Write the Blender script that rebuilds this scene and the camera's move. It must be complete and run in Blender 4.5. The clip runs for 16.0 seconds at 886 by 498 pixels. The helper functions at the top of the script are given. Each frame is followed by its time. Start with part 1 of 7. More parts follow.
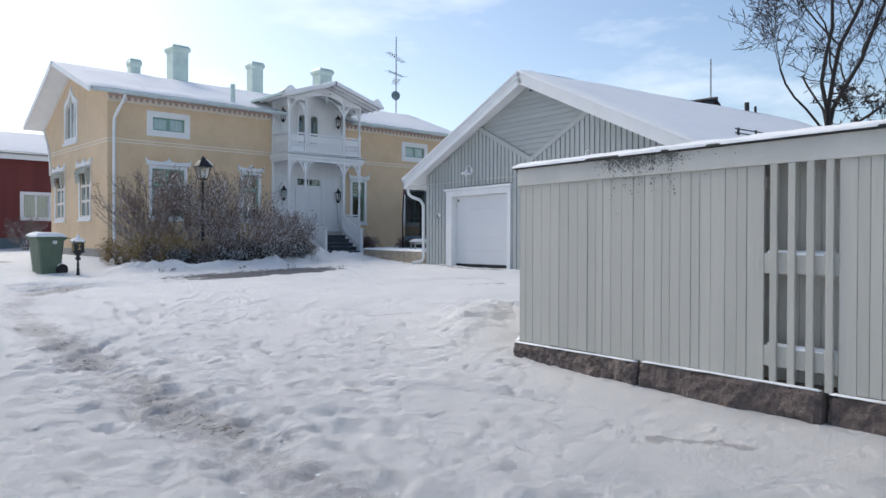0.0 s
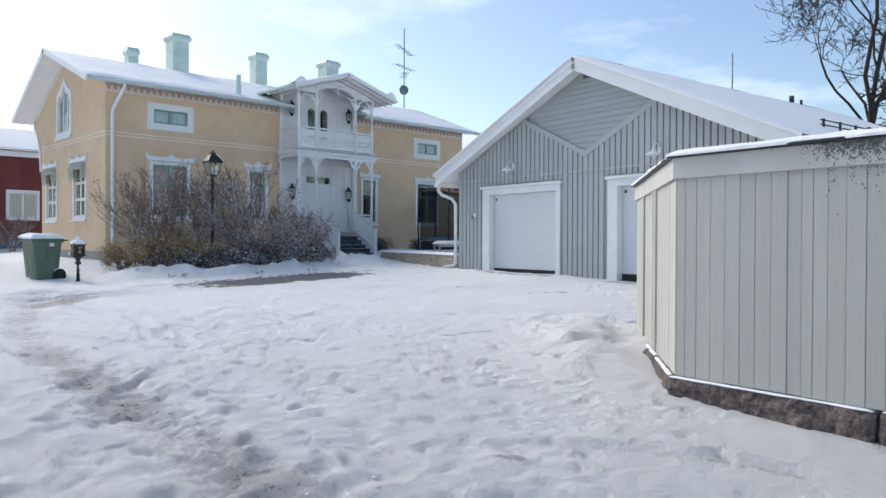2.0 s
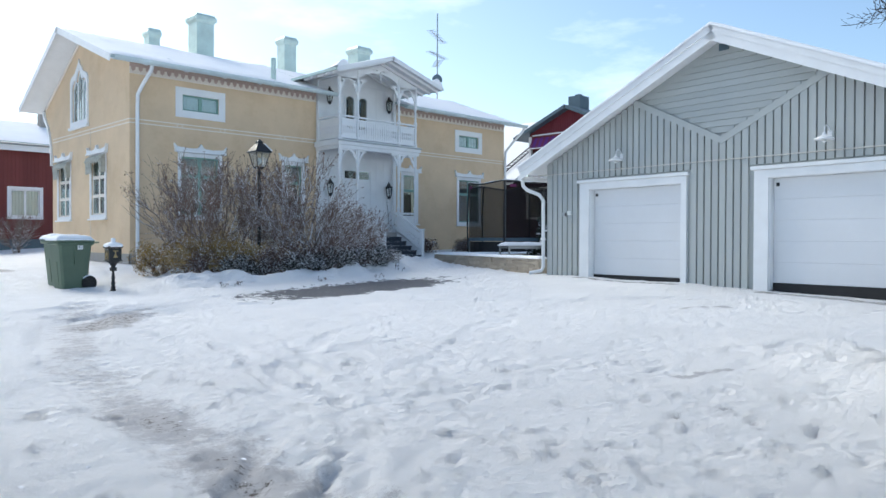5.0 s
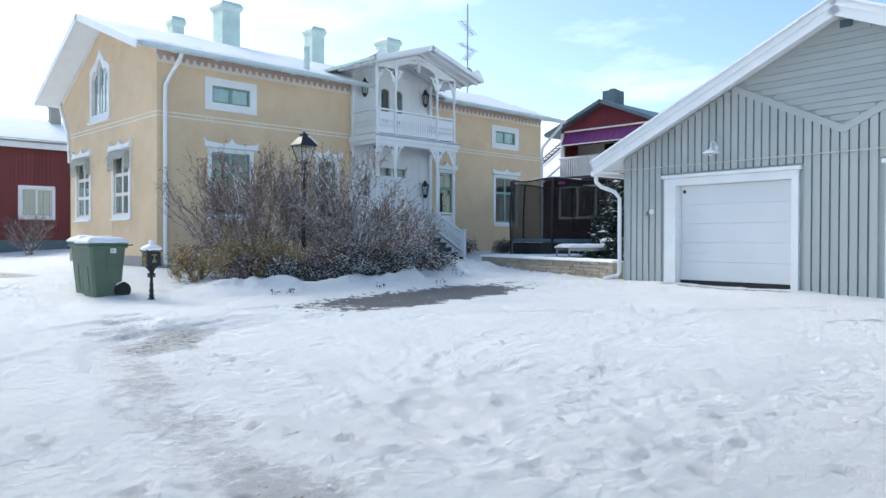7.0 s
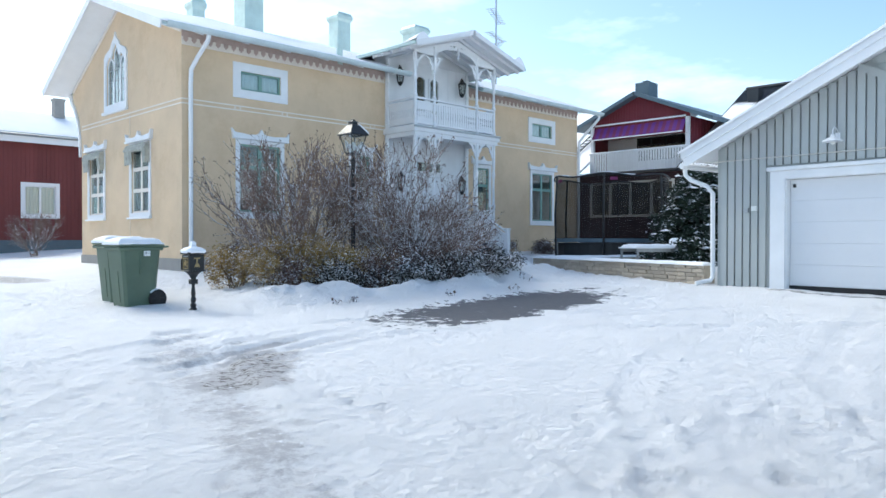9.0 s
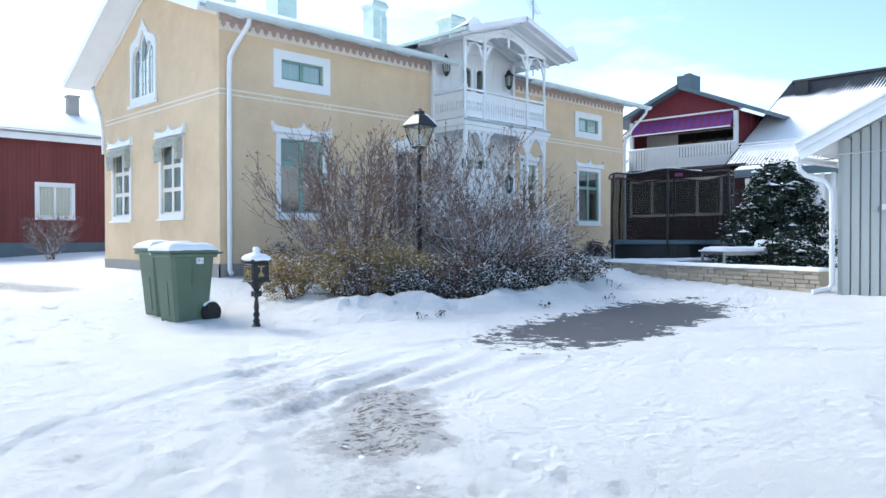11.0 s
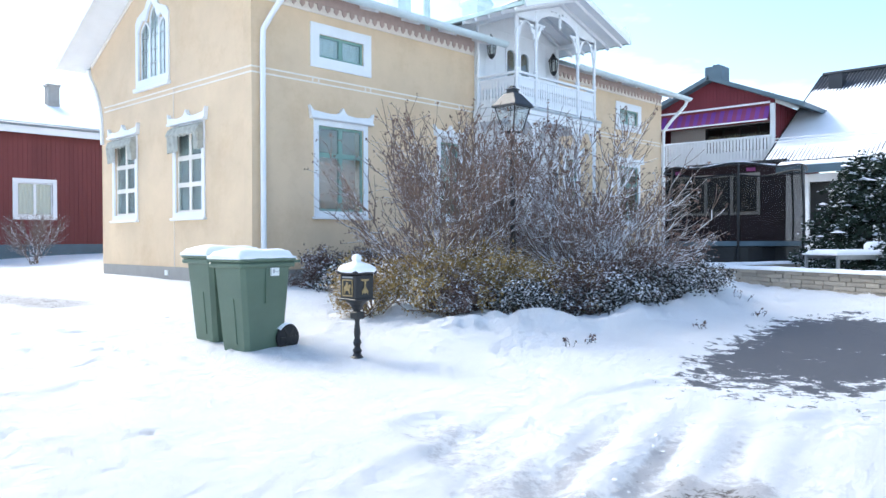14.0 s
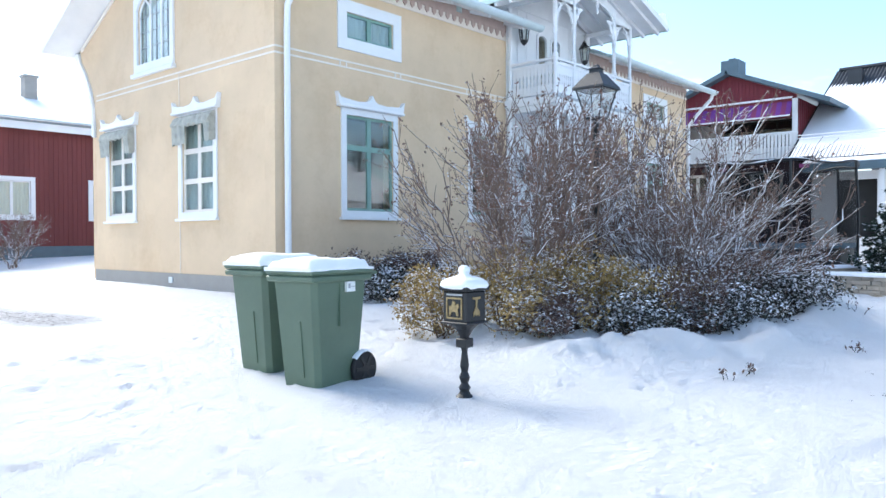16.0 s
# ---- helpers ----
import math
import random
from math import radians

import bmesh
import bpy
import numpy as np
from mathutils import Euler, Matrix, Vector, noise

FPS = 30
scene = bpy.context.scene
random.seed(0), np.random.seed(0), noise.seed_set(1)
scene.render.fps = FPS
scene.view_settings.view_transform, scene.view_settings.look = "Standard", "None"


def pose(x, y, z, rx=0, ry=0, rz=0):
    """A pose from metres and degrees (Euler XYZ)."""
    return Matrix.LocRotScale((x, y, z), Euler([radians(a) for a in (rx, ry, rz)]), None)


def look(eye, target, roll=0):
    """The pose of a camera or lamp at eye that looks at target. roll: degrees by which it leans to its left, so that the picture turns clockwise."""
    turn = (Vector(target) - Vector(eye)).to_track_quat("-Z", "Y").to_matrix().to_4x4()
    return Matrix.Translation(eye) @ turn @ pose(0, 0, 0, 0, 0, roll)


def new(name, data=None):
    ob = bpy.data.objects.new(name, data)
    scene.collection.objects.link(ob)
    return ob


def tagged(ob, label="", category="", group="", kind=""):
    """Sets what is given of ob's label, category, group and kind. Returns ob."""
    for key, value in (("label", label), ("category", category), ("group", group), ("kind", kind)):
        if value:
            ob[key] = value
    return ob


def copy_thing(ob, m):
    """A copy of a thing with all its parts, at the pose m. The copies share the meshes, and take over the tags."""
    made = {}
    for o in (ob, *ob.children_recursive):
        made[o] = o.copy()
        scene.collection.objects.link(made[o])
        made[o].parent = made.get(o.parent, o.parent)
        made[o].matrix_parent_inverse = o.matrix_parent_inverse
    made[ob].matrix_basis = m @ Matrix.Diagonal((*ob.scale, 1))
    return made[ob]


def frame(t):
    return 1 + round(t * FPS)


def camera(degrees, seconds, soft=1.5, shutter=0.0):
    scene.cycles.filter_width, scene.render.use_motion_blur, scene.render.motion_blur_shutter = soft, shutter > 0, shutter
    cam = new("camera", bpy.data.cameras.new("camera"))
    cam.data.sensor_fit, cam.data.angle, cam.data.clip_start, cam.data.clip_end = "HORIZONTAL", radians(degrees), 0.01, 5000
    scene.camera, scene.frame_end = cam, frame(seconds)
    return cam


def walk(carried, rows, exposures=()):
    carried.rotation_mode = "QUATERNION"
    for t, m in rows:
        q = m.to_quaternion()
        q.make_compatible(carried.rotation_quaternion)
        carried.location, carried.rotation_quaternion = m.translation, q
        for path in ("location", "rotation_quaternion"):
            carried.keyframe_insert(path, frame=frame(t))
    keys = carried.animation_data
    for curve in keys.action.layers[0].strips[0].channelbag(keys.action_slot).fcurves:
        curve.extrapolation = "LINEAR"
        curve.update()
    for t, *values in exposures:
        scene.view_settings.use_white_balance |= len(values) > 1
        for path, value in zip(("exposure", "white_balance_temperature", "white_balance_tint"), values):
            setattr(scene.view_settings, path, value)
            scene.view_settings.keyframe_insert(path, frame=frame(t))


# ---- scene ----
cam = camera(61.3, 16.0)
METRES, EYE, TILT, LEAN, TURN = 18.987, 1.5, 0.0, 0.0, -42.7
ROWS = [
    (0.0, 0.0, 0.0, 0.0, 0.0, -0.59, -0.17),
    (0.5, -0.0206, 0.0244, 0.0011, -0.35, -0.58, -0.2),
    (1.0, -0.0377, 0.0501, 0.0009, -0.7, -0.55, -0.19),
    (1.5, -0.0552, 0.0779, 0.0026, -1.08, -0.62, -0.14),
    (2.0, -0.0753, 0.1036, 0.0036, -1.11, -0.59, -0.22),
    (2.5, -0.0908, 0.1316, 0.0044, -1.44, -0.62, -0.13),
    (3.0, -0.1152, 0.1563, 0.0049, -1.6, -0.59, -0.24),
    (3.5, -0.1349, 0.1807, 0.0039, -1.79, -0.56, -0.23),
    (4.0, -0.1575, 0.207, 0.0048, -1.75, -0.62, -0.24),
    (6.5, -0.257, 0.3303, 0.0084, -1.84, -0.68, -0.13),
    (7.0, -0.2761, 0.3543, 0.0088, -1.65, -0.65, -0.15),
    (7.5, -0.296, 0.3824, 0.0094, -2.0, -0.72, -0.09),
    (8.0, -0.3166, 0.4075, 0.0114, -1.9, -0.71, -0.15),
    (8.5, -0.3347, 0.4357, 0.0102, -2.1, -0.73, -0.07),
    (9.0, -0.3558, 0.4602, 0.0104, -2.0, -0.73, -0.1),
    (11.5, -0.4475, 0.578, 0.0145, -1.71, -0.74, 0.08),
    (12.0, -0.4651, 0.5995, 0.0149, -2.05, -0.73, 0.05),
    (12.5, -0.4813, 0.6247, 0.0169, -2.63, -0.81, 0.15),
    (13.0, -0.502, 0.6469, 0.0176, -2.99, -0.77, 0.07),
    (13.5, -0.5185, 0.6706, 0.0161, -3.45, -0.78, 0.14),
    (14.0, -0.5368, 0.6924, 0.0175, -3.97, -0.78, 0.15),
    (14.5, -0.5516, 0.7173, 0.0194, -4.32, -0.81, 0.12),
    (15.0, -0.5654, 0.7454, 0.0213, -5.15, -0.88, 0.24),
    (15.5, -0.5863, 0.7681, 0.0233, -5.52, -0.84, 0.13),
    (16.0, -0.603, 0.793, 0.021, -5.87, -0.8, 0.22),
]
EXPOSURES = [(0.0, 0.03, 6430, 10), (2.5, 0.18, 6300, 8), (4.0, 0.30, 6200, 6), (8.0, 0.56, 6040, 4), (9.0, 0.63, 6000, 4), (12.5, 1.04, 5950, 6), (14.5, 1.20, 5970, 7), (16.0, 1.18, 5970, 7)]
walk(cam, [(t, pose(0, 0, EYE, TILT, LEAN, TURN) @ pose(METRES * x, METRES * y, METRES * z, 90 + pitch, roll, yaw)) for t, x, y, z, yaw, pitch, roll in ROWS], EXPOSURES)

# ---- world and light ----
SUN_AZ, SUN_EL = 91.0, 37.0      # degrees from +x towards +y, and above the horizon
world = bpy.data.worlds.new("winter_sky")
scene.world = world
world.use_nodes = True
wt = world.node_tree
for n in list(wt.nodes):
    wt.nodes.remove(n)
sky = wt.nodes.new("ShaderNodeTexSky")
sky.sky_type = "NISHITA"
sky.sun_disc = False
sky.sun_elevation = radians(SUN_EL)
sky.sun_rotation = radians(90 - SUN_AZ)
sky.altitude, sky.air_density, sky.dust_density, sky.ozone_density = 50, 1.0, 1.2, 1.5
coord = wt.nodes.new("ShaderNodeTexCoord")
stretch = wt.nodes.new("ShaderNodeMapping")
stretch.inputs["Scale"].default_value = (1.6, 1.6, 5.0)
stretch.inputs["Rotation"].default_value = (0.1, 0.15, 0.4)
clouds = wt.nodes.new("ShaderNodeTexNoise")
clouds.inputs["Scale"].default_value, clouds.inputs["Detail"].default_value, clouds.inputs["Roughness"].default_value = 1.7, 8, 0.58
veil = wt.nodes.new("ShaderNodeMapRange")
veil.inputs[1].default_value, veil.inputs[2].default_value, veil.inputs[3].default_value, veil.inputs[4].default_value = 0.50, 0.76, 0.0, 0.7
white = wt.nodes.new("ShaderNodeMix")
white.data_type = "RGBA"
white.inputs[7].default_value = (8.4, 8.8, 9.2, 1)
air = wt.nodes.new("ShaderNodeBackground")
air.inputs["Strength"].default_value = 0.15
out = wt.nodes.new("ShaderNodeOutputWorld")
wt.links.new(coord.outputs["Generated"], stretch.inputs["Vector"])
wt.links.new(stretch.outputs[0], clouds.inputs["Vector"])
wt.links.new(clouds.outputs[0], veil.inputs[0])
wt.links.new(veil.outputs[0], white.inputs[0])
wt.links.new(sky.outputs[0], white.inputs[6])
wt.links.new(white.outputs[2], air.inputs["Color"])
wt.links.new(air.outputs[0], out.inputs["Surface"])

sun = new("sun", bpy.data.lights.new("sun", "SUN"))
sun.data.energy, sun.data.angle, sun.data.color = 2.6, radians(30), (1.0, 0.91, 0.79)
ca, sa, ce, se = math.cos(radians(SUN_AZ)), math.sin(radians(SUN_AZ)), math.cos(radians(SUN_EL)), math.sin(radians(SUN_EL))
sun.matrix_world = look((60 * ca * ce, 60 * sa * ce, 60 * se), (0, 0, 0))


# ---- materials ----
def material(name, color, rough=0.6, vary=0.15, scale=3.0, bump=0.0, bscale=60.0, metal=0.0, snow=0.0, spec=0.5, stretch_z=1.0, island=0.0, stain=0.0, piece=0.0, bdist=0.02):
    """A surface with two scales of variation; snow: how much of its upward faces is snowed over."""
    m = bpy.data.materials.new(name)
    m.use_nodes = True
    t = m.node_tree
    b = t.nodes["Principled BSDF"]
    b.inputs["Roughness"].default_value, b.inputs["Metallic"].default_value = rough, metal
    b.inputs["Specular IOR Level"].default_value = spec
    tc = t.nodes.new("ShaderNodeTexCoord")
    mp = t.nodes.new("ShaderNodeMapping")
    mp.inputs["Scale"].default_value = (1, 1, stretch_z)
    t.links.new(tc.outputs["Object"], mp.inputs["Vector"])

    def noise_at(s, detail=5, r=0.6):
        n = t.nodes.new("ShaderNodeTexNoise")
        n.inputs["Scale"].default_value, n.inputs["Detail"].default_value, n.inputs["Roughness"].default_value = s, detail, r
        t.links.new(mp.outputs[0], n.inputs["Vector"])
        return n.outputs[0]

    def mix(a, bb, f, mode="MIX"):
        n = t.nodes.new("ShaderNodeMix")
        n.data_type, n.blend_type = "RGBA", mode
        for sock, v in ((n.inputs[0], f), (n.inputs[6], a), (n.inputs[7], bb)):
            if isinstance(v, (int, float, tuple)):
                sock.default_value = v
            else:
                t.links.new(v, sock)
        return n.outputs[2]

    def span(v, a, bb, c, d):
        n = t.nodes.new("ShaderNodeMapRange")
        t.links.new(v, n.inputs[0])
        for i, x in enumerate((a, bb, c, d)):
            n.inputs[i + 1].default_value = x
        return n.outputs[0]
    dark = tuple(c * (1 - vary) for c in color) + (1,)
    light = tuple(min(1, c * (1 + vary * 0.6)) for c in color) + (1,)
    col = mix(dark, light, span(noise_at(scale), 0.3, 0.7, 0, 1))
    col = mix(col, tuple(c * 0.75 for c in color) + (1,), span(noise_at(scale * 11, 3), 0.5, 0.8, 0, vary * 1.2))
    if stain:
        col = mix(col, tuple(c * k for c, k in zip(color, (0.72, 0.62, 0.5))) + (1,), span(noise_at(0.55, 6, 0.7), 0.5, 0.75, 0, stain))
    if island:
        g = t.nodes.new("ShaderNodeNewGeometry")
        col = mix(col, tuple(c * (1 - island) for c in color) + (1,), g.outputs["Random Per Island"])
    if piece:
        o = t.nodes.new("ShaderNodeObjectInfo")
        col = mix(col, tuple(c * (1 - piece) for c in color) + (1,), o.outputs["Random"])
    if snow:
        g = t.nodes.new("ShaderNodeNewGeometry")
        s = t.nodes.new("ShaderNodeSeparateXYZ")
        t.links.new(g.outputs["Normal"], s.inputs[0])
        ad = t.nodes.new("ShaderNodeMath")
        ad.operation = "MULTIPLY_ADD"
        t.links.new(noise_at(9, 3), ad.inputs[0])
        ad.inputs[1].default_value = 1.6
        t.links.new(s.outputs[2], ad.inputs[2])
        col = mix(col, (0.82, 0.84, 0.88, 1), span(ad.outputs[0], 1.75 - snow, 2.0 - snow, 0, 1))
    t.links.new(col, b.inputs["Base Color"])
    if bump:
        bn = t.nodes.new("ShaderNodeBump")
        bn.inputs["Strength"].default_value, bn.inputs["Distance"].default_value = bump, bdist
        t.links.new(noise_at(bscale, 6, 0.65), bn.inputs["Height"])
        t.links.new(bn.outputs[0], b.inputs["Normal"])
    return m


def glass_material(name, tint=(0.8, 0.9, 0.9)):
    m = bpy.data.materials.new(name)
    m.use_nodes = True
    t = m.node_tree
    b = t.nodes["Principled BSDF"]
    clear = t.nodes.new("ShaderNodeBsdfTransparent")
    clear.inputs[0].default_value = (*tint, 1)
    gloss = t.nodes.new("ShaderNodeBsdfGlossy")
    gloss.inputs["Roughness"].default_value = 0.03
    fr = t.nodes.new("ShaderNodeLayerWeight")
    pw = t.nodes.new("ShaderNodeMath")
    pw.operation = "POWER"
    pw.inputs[1].default_value = 3.5
    ad = t.nodes.new("ShaderNodeMath")
    ad.operation = "MULTIPLY_ADD"
    ad.inputs[1].default_value, ad.inputs[2].default_value = 0.9, 0.09
    t.links.new(fr.outputs["Facing"], pw.inputs[0])
    t.links.new(pw.outputs[0], ad.inputs[0])
    mx = t.nodes.new("ShaderNodeMixShader")
    t.links.new(ad.outputs[0], mx.inputs[0])
    t.links.new(clear.outputs[0], mx.inputs[1])
    t.links.new(gloss.outputs[0], mx.inputs[2])
    t.links.new(mx.outputs[0], t.nodes["Material Output"].inputs[0])
    t.nodes.remove(b)
    return m


def net_material(name, color, cover):
    """A fine woven net: part of the light passes."""
    m = bpy.data.materials.new(name)
    m.use_nodes = True
    t = m.node_tree
    b = t.nodes["Principled BSDF"]
    b.inputs["Base Color"].default_value, b.inputs["Roughness"].default_value = (*color, 1), 0.8
    b.inputs["Alpha"].default_value = cover
    return m


M_YELLOW = material("yellow_render", (0.70, 0.535, 0.355), 0.85, 0.09, 0.8, 0.35, 45, stain=0.45)
M_WHITE = material("white_paint", (0.80, 0.81, 0.82), 0.55, 0.05, 2.0, 0.08, 30)
M_TRIM = material("off_white_plaster", (0.80, 0.74, 0.66), 0.8, 0.06, 4)
M_FRIEZE = material("pinkish_frieze", (0.52, 0.40, 0.34), 0.8, 0.12, 5)
M_GREEN = material("sage_green_paint", (0.20, 0.34, 0.29), 0.5, 0.12, 5)
M_VERDIGRIS = material("pale_green_metal", (0.56, 0.68, 0.63), 0.5, 0.15, 2.0, 0.1, 12, metal=0.2, stain=0.2)
M_ROOFSHEET = material("grey_green_sheet_roof", (0.36, 0.45, 0.46), 0.5, 0.15, 1.0, 0.05, 10)
M_SNOW = material("snow", (0.90, 0.91, 0.93), 0.75, 0.03, 1.3, 0.5, 22, spec=0.3)
M_GRANITE = material("granite_plinth", (0.44, 0.42, 0.39), 0.85, 0.35, 2.5, 0.6, 18, piece=0.3)
M_ROUGHSTONE = material("rough_granite", (0.25, 0.20, 0.185), 0.9, 0.95, 16, 1.0, 22, piece=0.25, bdist=0.08)
M_GREYPAINT = material("pale_grey_paint", (0.445, 0.47, 0.462), 0.6, 0.05, 1.2, 0.10, 40, stretch_z=0.15, piece=0.10)
M_CREAM = material("pale_grey_boards", (0.52, 0.51, 0.465), 0.65, 0.12, 2.2, 0.35, 34, stretch_z=0.06, piece=0.12)
M_FASCIA = material("weathered_fascia", (0.55, 0.54, 0.505), 0.7, 0.12, 1.5, 0.2, 30)
M_LICHEN = material("black_lichen", (0.20, 0.205, 0.195), 0.9, 0.4, 20)
M_DOORWHITE = material("garage_door_white", (0.71, 0.72, 0.74), 0.45, 0.03, 1.0, 0.03, 80)
M_BLACK = material("black_iron", (0.011, 0.012, 0.014), 0.45, 0.3, 8, 0.1, 60)
M_DARKSTEP = material("dark_stained_steps", (0.035, 0.045, 0.06), 0.6, 0.3, 4, 0.1, 40, snow=0.25)
M_BIN = material("green_plastic", (0.105, 0.155, 0.105), 0.45, 0.14, 2.0, 0.06, 90)
M_RUBBER = material("black_rubber", (0.015, 0.015, 0.017), 0.7, 0.2, 10)
M_LABEL = material("white_sticker", (0.75, 0.77, 0.75), 0.5, 0.04, 10)
M_GOLD = material("gilt_relief", (0.36, 0.27, 0.13), 0.5, 0.4, 30, 0.4, 60, metal=0.5)
M_GUTTER = material("pale_gutter_metal", (0.60, 0.69, 0.71), 0.45, 0.12, 2, snow=0.3)
M_BARN = material("falu_red_boards", (0.175, 0.045, 0.042), 0.8, 0.2, 1.2, 0.3, 25, stretch_z=0.1, stain=0.2)
M_REDPANEL = material("red_panel", (0.17, 0.022, 0.034), 0.7, 0.15, 1.5, 0.2, 25, stretch_z=0.1)
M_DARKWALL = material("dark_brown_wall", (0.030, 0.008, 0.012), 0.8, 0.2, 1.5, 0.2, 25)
M_BLUEGREY = material("blue_grey_trim", (0.085, 0.135, 0.17), 0.5, 0.12, 2)
M_PURPLE = material("purple_awning", (0.13, 0.028, 0.22), 0.8, 0.1, 3)
M_REDSTRIPE = material("red_awning_stripe", (0.17, 0.025, 0.10), 0.8, 0.1, 3)
M_CORRUGATED = material("dark_corrugated_sheet", (0.05, 0.055, 0.06), 0.5, 0.2, 1.0, snow=0.6)
M_DARKROOF = material("dark_sheet_roof", (0.03, 0.033, 0.038), 0.5, 0.2, 2)
M_STEEL = material("galvanised_steel", (0.38, 0.40, 0.42), 0.4, 0.15, 6, metal=0.7)
M_SANDSTONE = material("pale_split_stone", (0.52, 0.45, 0.36), 0.85, 0.2, 6, 0.6, 30, piece=0.35)
M_BARK = material("brown_bark", (0.18, 0.13, 0.105), 0.9, 0.3, 12, 0.3, 60, snow=0.85)
M_SNOWBARK = material("snowy_brown_bark", (0.18, 0.13, 0.105), 0.9, 0.3, 12, 0.3, 60, snow=1.18)
M_TWIG = material("brown_twigs", (0.235, 0.16, 0.125), 0.9, 0.3, 8, island=0.55, snow=0.42)
M_HEADS = material("dry_seed_heads", (0.25, 0.15, 0.115), 0.9, 0.3, 8, island=0.5, snow=0.30)
M_TREEBARK = material("dark_tree_bark", (0.030, 0.026, 0.026), 0.9, 0.3, 8, 0.3, 40)
M_OLIVE = material("olive_yellow_leaves", (0.54, 0.37, 0.13), 0.8, 0.3, 4, island=0.6, snow=0.40)
M_RUST = material("rust_brown_leaves", (0.20, 0.125, 0.10), 0.8, 0.3, 4, island=0.55, snow=0.42)
M_EVERGREEN = material("dark_evergreen", (0.05, 0.05, 0.035), 0.8, 0.3, 4, island=0.5, snow=0.62)
M_SPRUCE = material("spruce_needles", (0.018, 0.040, 0.022), 0.8, 0.3, 4, island=0.5, snow=0.22)
M_CURTAIN = material("pale_curtain", (0.82, 0.83, 0.80), 0.9, 0.08, 6, 0.3, 8)
M_AWNCLOTH = material("grey_striped_cloth", (0.42, 0.42, 0.37), 0.9, 0.25, 9)
# near-black stand-in for the shade of unlit rooms, not a wall paint
M_ROOMSHADE = material("unlit_room_dark", (0.045, 0.045, 0.045), 0.9, 0.2, 1)
M_GLASS = glass_material("window_glass", (0.82, 0.88, 0.88))
M_LAMPGLASS = glass_material("lantern_glass", (0.85, 0.88, 0.88))
M_NET = net_material("black_net", (0.002, 0.002, 0.003), 0.58)


# ---- mesh helpers ----
def part(name, bm, mat, parent=None, label="", m=None):
    if not isinstance(bm, bpy.types.Mesh):
        me = bpy.data.meshes.new(name)
        bmesh.ops.recalc_face_normals(bm, faces=bm.faces)
        bm.to_mesh(me)
        bm.free()
    else:
        me = bm
    if not me.materials:
        me.materials.append(mat)
    ob = new(name, me)
    if parent is not None:
        ob.parent = parent
    if m is not None:
        ob.matrix_basis = m
    if label:
        ob["label"] = label
    return ob


def thing(name, x, y, z, label, category, group="", rz=0, kind=""):
    ob = new(name)
    ob.empty_display_size = 0.3
    ob.matrix_basis = pose(x, y, z, 0, 0, rz)
    return tagged(ob, label, category, group, kind)


def box(bm, x0, x1, y0, y1, z0, z1):
    v = [bm.verts.new(p) for p in ((x0, y0, z0), (x1, y0, z0), (x1, y1, z0), (x0, y1, z0), (x0, y0, z1), (x1, y0, z1), (x1, y1, z1), (x0, y1, z1))]
    for f in ((0, 3, 2, 1), (4, 5, 6, 7), (0, 1, 5, 4), (1, 2, 6, 5), (2, 3, 7, 6), (3, 0, 4, 7)):
        bm.faces.new([v[i] for i in f])
    return v


def boxes(*rows, bevel=0.0):
    bm = bmesh.new()
    for r in rows:
        box(bm, *r)
    if bevel:
        bmesh.ops.bevel(bm, geom=list(bm.edges), offset=bevel, segments=1, affect="EDGES", clamp_overlap=True)
    return bm


def lathe(profile, n=16, bm=None, x=0, y=0, z=0):
    """Turn (radius, height) pairs round the upright axis."""
    bm = bm or bmesh.new()
    rings = [[bm.verts.new((x + r * math.cos(2 * math.pi * i / n), y + r * math.sin(2 * math.pi * i / n), z + h)) for i in range(n)] for r, h in profile]
    for a, b in zip(rings, rings[1:]):
        for i in range(n):
            bm.faces.new((a[i], a[(i + 1) % n], b[(i + 1) % n], b[i]))
    bm.faces.new(rings[0][::-1])
    bm.faces.new(rings[-1])
    return bm


def tube(points, r, n=8, bm=None):
    """A round pipe along points; r: one radius, or one for each point."""
    bm = bm or bmesh.new()
    pts = [Vector(p) for p in points]
    rs = r if isinstance(r, (list, tuple)) else [r] * len(pts)
    rings, side = [], None
    for i, p in enumerate(pts):
        d = (pts[min(i + 1, len(pts) - 1)] - pts[max(i - 1, 0)]).normalized()
        if side is None:
            side = d.orthogonal().normalized()
        side = (side - d * side.dot(d)).normalized()
        up = d.cross(side)
        rings.append([bm.verts.new(p + rs[i] * (math.cos(2 * math.pi * k / n) * side + math.sin(2 * math.pi * k / n) * up)) for k in range(n)])
    for a, b in zip(rings, rings[1:]):
        for k in range(n):
            bm.faces.new((a[k], a[(k + 1) % n], b[(k + 1) % n], b[k]))
    bm.faces.new(rings[0][::-1])
    bm.faces.new(rings[-1])
    return bm


